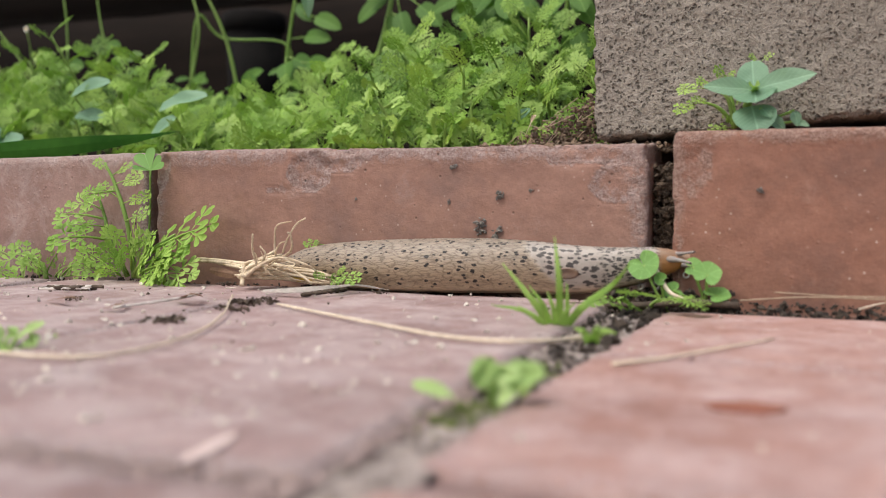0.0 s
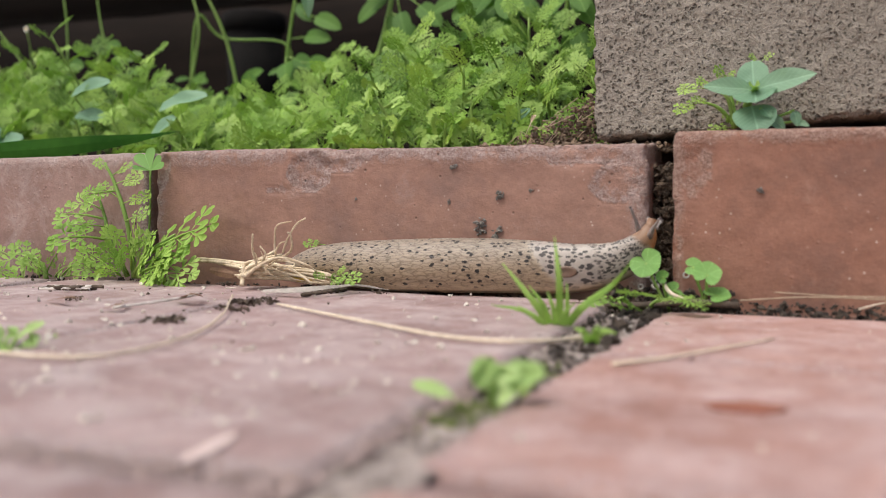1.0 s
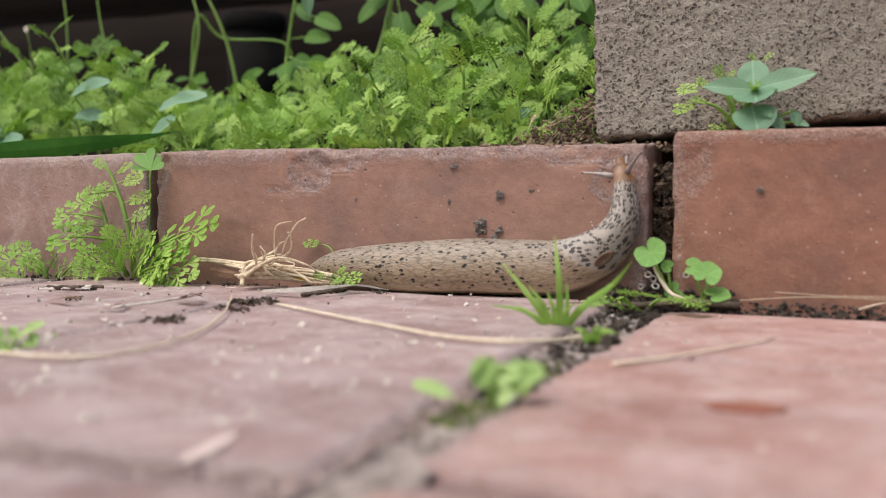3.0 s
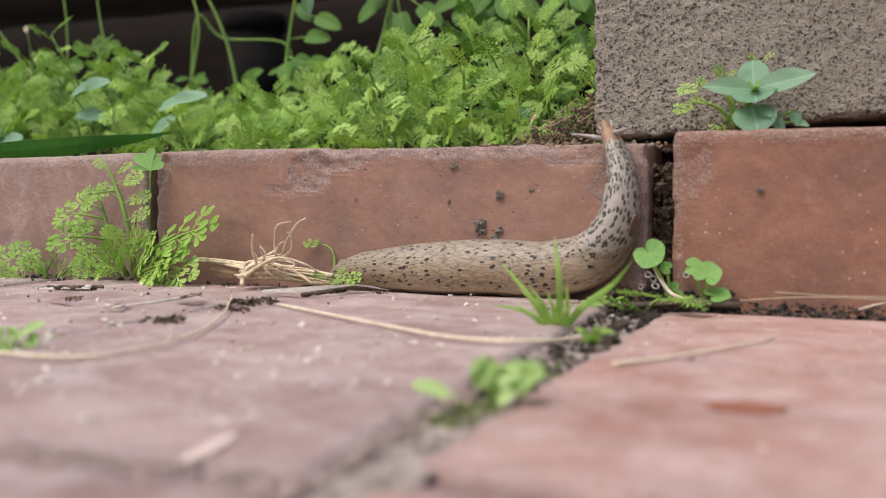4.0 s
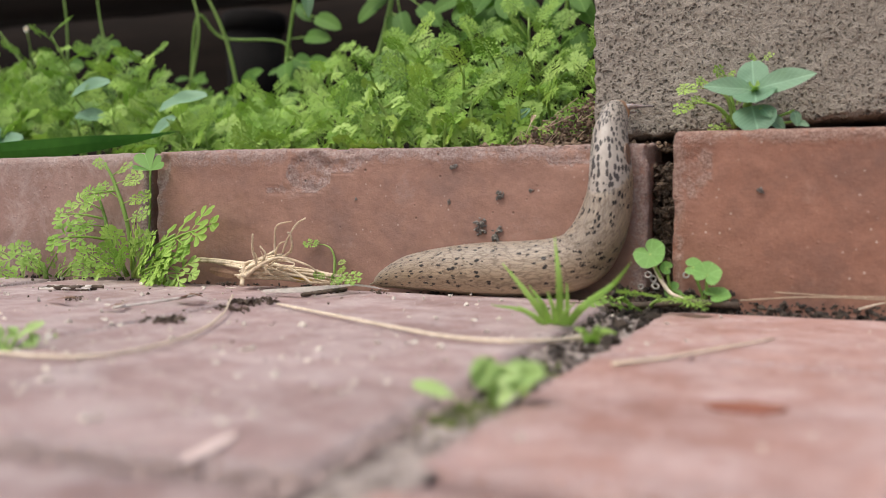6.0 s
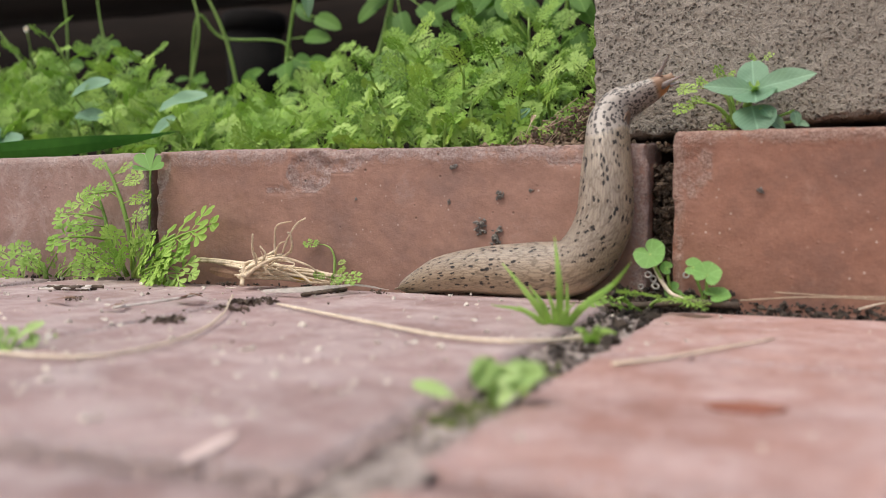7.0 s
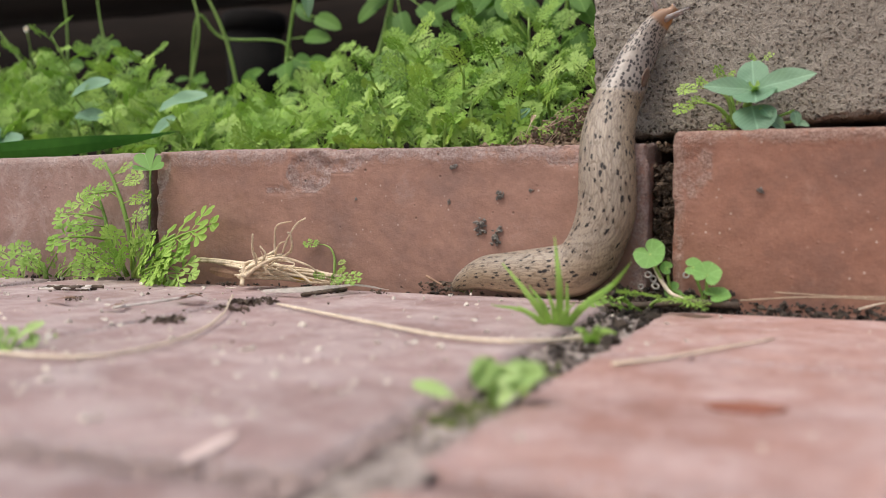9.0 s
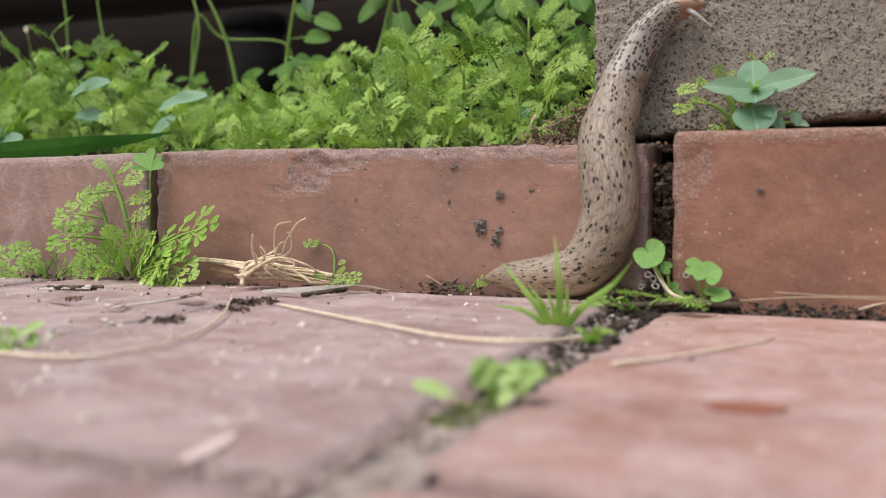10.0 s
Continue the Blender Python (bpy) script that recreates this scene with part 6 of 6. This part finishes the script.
spine(0.50, (0.000, 63.3, -6.0, 6.6), (0.078, 74.0, -8.0, 9.3), (0.176, 88.2, -9.0, 10.6), (0.288, 104.3, -9.4, 10.4), (0.518, 137.6, -9.4, 11.4), (0.633, 154.3, -9.1, 11.6), (0.710, 165.5, -9.1, 11.5), (0.812, 182.2, -9.0, 11.2), (0.898, 196.2, -8.0, 13.3), (0.959, 205.6, -7.0, 16.8), (1.000, 210.1, -6.0, 21.6))
spine(1.00, (0.000, 65.0, -6.0, 6.9), (0.078, 75.7, -8.0, 9.5), (0.175, 89.6, -9.0, 10.8), (0.289, 105.9, -9.4, 10.5), (0.521, 139.1, -9.4, 11.4), (0.634, 155.3, -9.1, 11.6), (0.710, 166.3, -9.1, 11.6), (0.823, 184.1, -9.0, 11.9), (0.913, 197.7, -8.0, 15.7), (0.966, 203.7, -7.0, 21.6), (1.000, 205.3, -6.0, 26.5))
spine(1.50, (0.000, 67.0, -6.0, 7.4), (0.076, 77.4, -8.0, 10.0), (0.174, 91.3, -9.0, 11.1), (0.289, 107.8, -9.4, 10.7), (0.535, 142.9, -9.4, 11.7), (0.622, 155.3, -9.1, 11.6), (0.710, 167.9, -9.1, 11.6), (0.840, 187.9, -9.0, 12.7), (0.926, 199.9, -8.0, 18.6), (0.971, 203.9, -7.0, 24.1), (1.000, 205.3, -6.0, 28.2))
spine(2.00, (0.000, 69.6, -6.0, 7.9), (0.074, 79.9, -8.0, 10.1), (0.169, 93.6, -9.0, 10.7), (0.282, 110.0, -9.4, 10.6), (0.524, 145.0, -9.4, 11.8), (0.609, 157.4, -9.1, 11.5), (0.710, 172.1, -9.1, 11.5), (0.825, 189.8, -9.0, 13.3), (0.908, 200.8, -8.0, 20.1), (0.963, 205.5, -7.0, 27.1), (1.000, 207.6, -6.0, 32.3))
spine(2.50, (0.000, 72.3, -6.0, 7.4), (0.070, 82.1, -8.0, 9.5), (0.167, 96.0, -9.0, 10.4), (0.287, 113.4, -9.4, 10.3), (0.506, 145.0, -9.4, 11.4), (0.619, 161.5, -9.1, 11.4), (0.710, 174.6, -9.1, 11.8), (0.814, 190.8, -9.0, 15.6), (0.886, 198.1, -8.0, 24.5), (0.949, 198.9, -6.0, 34.3), (1.000, 197.7, -5.0, 42.3))
spine(2.70, (0.000, 74.0, -6.0, 7.2), (0.069, 83.5, -8.0, 9.3), (0.164, 97.1, -9.0, 10.2), (0.285, 114.6, -9.4, 10.1), (0.496, 145.0, -9.4, 11.4), (0.610, 161.5, -9.1, 11.4), (0.710, 175.8, -9.1, 11.8), (0.813, 190.8, -9.0, 16.6), (0.884, 197.4, -8.0, 25.0), (0.946, 198.0, -6.0, 34.3), (1.000, 196.4, -5.0, 42.3))
spine(3.80, (0.000, 81.8, -5.0, 6.1), (0.075, 92.5, -7.0, 8.2), (0.193, 109.8, -9.0, 9.5), (0.300, 125.7, -9.4, 10.0), (0.459, 149.2, -9.4, 11.3), (0.609, 171.5, -9.1, 11.3), (0.710, 186.0, -9.1, 14.6), (0.790, 194.4, -9.0, 25.0), (0.857, 196.5, -8.0, 36.1), (0.921, 194.3, -6.0, 46.4), (0.964, 191.9, -4.0, 53.0), (1.000, 189.9, -3.0, 58.6))
spine(4.00, (0.000, 84.7, -5.0, 5.7), (0.075, 95.4, -7.0, 8.1), (0.189, 112.1, -9.0, 9.4), (0.295, 127.9, -9.4, 10.1), (0.453, 151.3, -9.4, 11.3), (0.609, 174.4, -9.1, 11.4), (0.710, 188.5, -9.0, 16.5), (0.786, 194.8, -9.0, 26.9), (0.856, 196.3, -8.0, 38.0), (0.917, 194.7, -6.0, 47.3), (0.962, 191.9, -4.0, 53.6), (1.000, 189.1, -2.0, 58.7))
spine(4.60, (0.000, 93.1, -5.0, 5.6), (0.073, 103.1, -7.0, 7.9), (0.177, 117.7, -9.0, 9.5), (0.308, 136.5, -9.4, 10.3), (0.454, 157.5, -9.4, 11.3), (0.593, 177.4, -9.2, 10.9), (0.710, 190.7, -8.9, 21.2), (0.769, 193.8, -9.0, 31.5), (0.830, 194.2, -8.0, 42.6), (0.886, 192.1, -3.0, 51.2), (0.943, 189.1, 5.0, 57.0), (1.000, 185.0, 14.0, 60.2))
spine(5.00, (0.000, 97.6, -5.0, 5.3), (0.071, 107.0, -7.0, 7.6), (0.181, 122.2, -9.0, 9.5), (0.298, 138.7, -9.4, 10.4), (0.447, 159.5, -9.4, 11.2), (0.588, 179.3, -9.1, 11.5), (0.710, 191.4, -8.9, 23.7), (0.770, 193.4, -9.0, 34.3), (0.828, 192.9, -7.0, 44.5), (0.892, 190.5, -1.0, 54.1), (0.946, 188.0, 7.0, 59.1), (1.000, 185.4, 16.0, 61.9))
spine(5.70, (0.000, 100.9, -5.0, 4.1), (0.067, 110.0, -7.0, 7.1), (0.169, 124.4, -9.0, 9.3), (0.282, 140.8, -9.4, 10.2), (0.425, 161.6, -9.4, 11.0), (0.559, 180.9, -9.1, 12.5), (0.710, 192.4, -8.7, 31.1), (0.770, 192.9, -8.5, 40.8), (0.825, 191.6, -6.0, 49.2), (0.888, 189.6, 0.0, 57.1), (0.947, 187.4, 8.0, 61.9), (1.000, 187.0, 16.0, 64.6))
spine(6.80, (0.000, 112.0, -5.0, 2.0), (0.056, 120.2, -7.0, 4.6), (0.136, 132.1, -9.0, 8.2), (0.233, 147.1, -9.4, 9.8), (0.350, 165.6, -9.4, 10.8), (0.445, 180.3, -9.1, 12.5), (0.537, 189.1, -8.9, 24.0), (0.615, 191.0, -8.4, 36.1), (0.663, 190.9, -7.4, 43.6), (0.710, 190.7, -5.1, 50.6), (0.789, 189.6, 0.0, 59.0), (0.845, 191.6, 3.7, 64.7), (0.897, 197.0, 5.6, 67.7), (0.955, 204.0, 6.6, 69.4), (1.000, 209.5, 7.2, 70.6))
spine(7.00, (0.000, 113.8, -5.0, 2.1), (0.056, 122.0, -7.0, 4.6), (0.135, 133.8, -9.0, 8.2), (0.227, 148.2, -9.4, 9.9), (0.337, 165.6, -9.4, 10.6), (0.434, 180.7, -9.1, 12.5), (0.537, 189.9, -8.8, 25.9), (0.608, 191.0, -8.3, 37.1), (0.656, 190.8, -7.2, 44.5), (0.710, 190.4, -4.2, 52.5), (0.793, 189.9, 1.3, 60.9), (0.845, 192.2, 4.4, 65.9), (0.893, 196.9, 6.2, 68.7), (0.955, 203.4, 7.8, 72.0), (1.000, 207.9, 9.0, 75.0))
spine(7.50, (0.000, 117.5, -5.0, 2.0), (0.055, 125.5, -7.0, 4.7), (0.129, 136.4, -9.0, 8.3), (0.211, 149.2, -9.4, 9.9), (0.315, 165.6, -9.4, 10.6), (0.412, 180.9, -9.1, 12.5), (0.525, 190.2, -8.8, 27.7), (0.590, 190.7, -8.2, 38.0), (0.644, 190.5, -6.8, 46.4), (0.710, 189.8, -2.2, 55.6), (0.793, 191.0, 3.2, 63.9), (0.860, 193.6, 7.1, 70.3), (0.917, 196.9, 9.3, 75.7), (0.963, 199.8, 11.0, 80.0), (1.000, 202.3, 11.7, 83.6))
spine(8.00, (0.000, 123.5, -5.0, 2.3), (0.053, 131.2, -7.0, 4.9), (0.116, 140.7, -9.0, 8.2), (0.190, 152.3, -9.4, 9.8), (0.280, 166.6, -9.4, 10.4), (0.370, 180.9, -9.1, 12.2), (0.489, 190.4, -8.7, 28.7), (0.554, 190.9, -8.0, 38.9), (0.627, 190.1, -5.3, 50.2), (0.710, 190.8, 1.7, 61.5), (0.779, 192.1, 5.7, 67.9), (0.844, 195.2, 8.5, 73.8), (0.909, 197.7, 11.0, 80.1), (0.958, 199.6, 12.0, 85.1), (1.000, 201.5, 12.9, 89.3))
spine(8.50, (0.000, 128.2, -5.0, 2.4), (0.051, 135.6, -7.0, 5.1), (0.113, 144.5, -9.0, 8.3), (0.183, 155.4, -9.4, 9.7), (0.260, 167.6, -9.4, 10.3), (0.344, 180.9, -9.1, 12.0), (0.467, 190.6, -8.7, 28.7), (0.544, 190.8, -7.8, 40.8), (0.625, 190.2, -3.8, 53.1), (0.710, 190.9, 3.4, 64.3), (0.777, 192.9, 7.3, 70.9), (0.846, 196.0, 10.1, 77.8), (0.905, 198.7, 11.8, 84.0), (0.953, 201.1, 12.8, 89.0), (1.000, 204.9, 13.1, 93.0))
spine(9.00, (0.000, 134.8, -5.0, 2.7), (0.040, 139.9, -7.0, 5.6), (0.098, 148.0, -9.0, 8.7), (0.165, 158.5, -9.4, 9.4), (0.230, 168.6, -9.4, 9.9), (0.310, 180.9, -9.1, 11.6), (0.444, 190.9, -8.7, 29.6), (0.516, 191.2, -7.8, 40.8), (0.607, 190.0, -3.2, 54.0), (0.710, 191.4, 5.4, 67.5), (0.768, 193.6, 8.5, 73.9), (0.854, 197.1, 11.7, 83.7), (0.905, 199.9, 12.9, 89.4), (0.954, 203.5, 13.1, 94.6), (1.000, 207.8, 13.3, 98.5))
spine(9.50, (0.000, 141.5, -5.0, 4.7), (0.037, 146.3, -7.0, 7.1), (0.086, 153.2, -9.0, 8.6), (0.141, 161.6, -9.4, 8.7), (0.197, 170.0, -9.4, 9.2), (0.273, 181.3, -9.1, 11.2), (0.411, 191.5, -8.7, 29.6), (0.485, 191.6, -7.8, 40.8), (0.586, 189.9, -2.5, 55.0), (0.710, 191.9, 7.4, 70.9), (0.770, 194.6, 10.1, 77.8), (0.832, 197.1, 12.0, 85.3), (0.897, 200.6, 13.1, 92.9), (0.951, 206.3, 13.2, 97.1), (1.000, 212.3, 13.3, 99.4))
spine(10.00, (0.000, 147.6, -6.0, 6.6), (0.029, 151.7, -7.0, 7.2), (0.076, 158.4, -9.0, 8.2), (0.118, 164.6, -9.4, 8.0), (0.166, 171.6, -9.4, 8.7), (0.239, 182.2, -9.1, 11.1), (0.375, 192.1, -8.7, 28.7), (0.470, 191.5, -7.5, 42.7), (0.553, 189.6, -3.2, 54.1), (0.632, 190.6, 3.2, 63.9), (0.710, 192.4, 8.6, 73.9), (0.763, 195.0, 11.0, 80.2), (0.823, 198.1, 12.5, 87.6), (0.881, 202.5, 13.1, 94.1), (0.940, 209.1, 13.3, 98.8), (1.000, 217.1, 13.3, 100.1))


def smooth_line(rows, fractions):
    """Places along the body at the fractions, by a monotone smooth curve through the rows."""
    s, p = rows[:, 0], rows[:, 1:]
    n = len(s)
    h = np.diff(s)
    d = np.diff(p, axis=0) / h[:, None]
    tan = np.zeros_like(p)
    tan[1:-1] = (d[:-1] * h[1:, None] + d[1:] * h[:-1, None]) / (h[:-1] + h[1:])[:, None]
    tan[0], tan[-1] = d[0], d[-1]
    out = []
    for f in fractions:
        i = min(max(int(np.searchsorted(s, f)) - 1, 0), n - 2)
        u = (f - s[i]) / h[i]
        out.append((2 * u ** 3 - 3 * u ** 2 + 1) * p[i] + (u ** 3 - 2 * u ** 2 + u) * h[i] * tan[i]
                   + (3 * u ** 2 - 2 * u ** 3) * p[i + 1] + (u ** 3 - u ** 2) * h[i] * tan[i + 1])
    return np.array(out)


def slug_line(t, lines, fractions):
    times = [q[0] for q in SPINES]
    k = min(max(int(np.searchsorted(times, t)) - 1, 0), len(times) - 2)
    h = times[k + 1] - times[k]
    u = (t - times[k]) / h

    def speed(i):
        if i == 0 or i == len(times) - 1:
            return 0 * lines[0]
        return (lines[i + 1] - lines[i - 1]) / (times[i + 1] - times[i - 1])

    return ((2 * u ** 3 - 3 * u ** 2 + 1) * lines[k] + (u ** 3 - 2 * u ** 2 + u) * h * speed(k)
            + (3 * u ** 2 - 2 * u ** 3) * lines[k + 1] + (u ** 3 - u ** 2) * h * speed(k + 1))


def slug_frames(line):
    """A pose for each place on the line: x along the body, z its back."""
    out = []
    for i, p in enumerate(line):
        a, c = line[max(i - 2, 0)], line[min(i + 2, len(line) - 1)]
        t = Vector(c - a).normalized()
        w = min(1.0, max(0.0, (p[2] - 8.0) / 24.0))
        w = w * w * (3 - 2 * w)
        up = Vector((-0.30 * w, -w - 0.22, 1 - w + 0.35))
        up = (up - t * up.dot(t)).normalized()
        side = up.cross(t)
        m = Matrix((t, side, up)).transposed().to_4x4()
        m.translation = Vector(p) * 0.001
        out.append(m)
    return out


FRACTIONS = [i / (RINGS - 1) for i in range(RINGS)]
slug = thing("slug", (0.15, -0.01, 0.0), "spotted tan leopard slug crawling up the brick kerb", "slug")
slug_rings = [slug_ring(f, slug) for f in FRACTIONS]


def tentacle(length, r0, r1, name, side, up, lean):
    bm = tube([(length * u, side * lean * length * u * u, up * length * u) for u in (0, 0.25, 0.5, 0.75, 0.92, 1.0)],
              [r0, r0 * 0.8, (r0 + r1) * 0.42, r1, r1 * 1.15, r1 * 0.5], 10)
    ob = part(name, bm, TENTACLE, slug, "translucent grey feeler")
    tip = bmesh.new()
    bmesh.ops.create_icosphere(tip, subdivisions=2, radius=r1 * 1.1)
    t = part("eye", tip, EYE_TIP, ob)
    t.matrix_basis = Matrix.Translation((length * 0.97, side * lean * length * 0.95, up * length))
    return ob


EYE_FEELERS = [tentacle(0.0115, 0.0011, 0.00040, "eye_tentacle", side, 0.0, 0.12) for side in (1, -1)]
LOWER_FEELERS = [  # the part, and where it sits on the snout
    (tentacle(0.0032, 0.0009, 0.0005, "lower_tentacle", 1, -0.2, 0.3), 0.990, (0.0, 0.0016, -0.0010)),
    (tentacle(0.0032, 0.0009, 0.0005, "lower_tentacle", -1, -0.2, 0.3), 0.990, (0.0, -0.0016, -0.0010)),
]
FEELER_WAYS = (  # seconds, and which way each eye feeler points
    (0.0, (0.74, -0.67, 0.06), (0.78, -0.62, -0.00)),
    (0.5, (-0.18, -0.72, 0.67), (0.45, -0.70, 0.56)),
    (1.0, (-0.05, -0.69, 0.72), (0.34, -0.70, 0.62)),
    (1.5, (-0.09, -0.64, 0.76), (0.30, -0.72, 0.63)),
    (2.0, (-0.26, -0.61, 0.75), (0.16, -0.68, 0.71)),
    (2.5, (-0.93, -0.30, 0.22), (0.20, -0.55, 0.80)),
    (2.7, (-0.98, 0.00, 0.22), (0.39, -0.63, 0.67)),
    (3.8, (-0.97, 0.00, 0.25), (0.49, -0.83, 0.28)),
    (4.0, (-0.96, 0.00, 0.29), (0.63, -0.77, 0.05)),
    (4.6, (-0.30, 0.94, 0.17), (0.13, 0.98, 0.16)),
    (5.7, (-0.17, 0.97, 0.15), (0.29, 0.95, 0.04)),
    (6.8, (0.83, -0.51, 0.22), (0.82, -0.57, 0.05)),
    (7.0, (0.52, -0.69, 0.50), (0.68, -0.65, 0.33)),
    (7.5, (-0.73, -0.08, 0.68), (0.76, -0.51, 0.41)),
    (8.0, (-0.63, -0.21, 0.75), (0.79, -0.55, 0.27)),
    (8.5, (-0.33, -0.35, 0.88), (0.76, -0.64, 0.13)),
    (9.0, (-0.33, -0.42, 0.85), (0.78, -0.55, 0.31)),
    (9.5, (0.59, -0.55, 0.59), (0.84, -0.54, -0.01)),
    (10.0, (0.82, -0.55, 0.15), (0.82, -0.22, -0.53)),)


def breathing_pore():
    bm = bmesh.new()
    bmesh.ops.create_icosphere(bm, subdivisions=3, radius=1.0)
    for v in bm.verts:
        v.co = Vector((v.co.x * 0.0040, v.co.y * 0.0009, v.co.z * 0.0020))
        rim = (v.co.x / 0.0040) ** 2 + (v.co.z / 0.0020) ** 2
        if v.co.y < 0 and rim < 0.6:
            v.co.y += 0.0007 * (1 - rim / 0.6)
    return part("breathing_pore", bm, PORE, slug, "brown oval breathing pore in the mantle")


PORE_PART = breathing_pore()


def motions():
    lines = [smooth_line(rows, FRACTIONS) for _, rows in SPINES]
    times = [0.2 * k for k in range(51)]
    frames = [slug_frames(slug_line(t, lines, FRACTIONS)) for t in times]
    mids = [f[RINGS // 2].translation.copy() for f in frames]
    walk(slug, [(t, Matrix.Translation(p)) for t, p in zip(times, mids)])
    back = [Matrix.Translation(-p) for p in mids]
    for i, ob in enumerate(slug_rings):
        walk(ob, [(t, b @ f[i]) for t, b, f in zip(times, back, frames)])
    for ob, s, at in LOWER_FEELERS:
        i = round(s * (RINGS - 1))
        walk(ob, [(t, b @ f[i] @ Matrix.Translation(at)) for t, b, f in zip(times, back, frames)])
    i = round(0.972 * (RINGS - 1))
    for k, ob in enumerate(EYE_FEELERS):
        rows = []
        for t, b, f in zip(times, back, frames):
            way = Vector([float(np.interp(t, [r[0] for r in FEELER_WAYS], [r[1 + k][c] for r in FEELER_WAYS])) for c in range(3)]).normalized()
            side = f[i].col[1].to_3d()
            y = (side - way * side.dot(way)).normalized()
            m = Matrix((way, y, way.cross(y))).transposed().to_4x4()
            m.translation = f[i] @ Vector((0, 0.0020 * (1 - 2 * k), 0.0016))
            rows.append((t, b @ m))
        walk(ob, rows)
    base = PUSHED.matrix_basis.translation.copy()
    walk(PUSHED, [(t, Matrix.Translation(base + Vector((dx, 0, dz)) * 0.001)) for t, dx, dz in (
        (0.0, -2.2, -3.6), (0.5, -2.2, -2.6), (1.0, -1.6, -2.9), (1.5, 1.4, -0.6), (2.0, 0.6, 1.1), (2.7, 0.0, 0.7),
        (3.8, -0.4, 0.0), (5.0, -0.4, 0.0), (10.0, -0.4, 0.0))])
    i = round(0.795 * (RINGS - 1))
    seat = Matrix.Translation((0, -girth(0.795)[0] * 0.00098, 0.0006)) @ pose(0, 0, 0, -4, 0, 0)
    walk(PORE_PART, [(t, b @ f[i] @ seat) for t, b, f in zip(times, back, frames)])

motions()
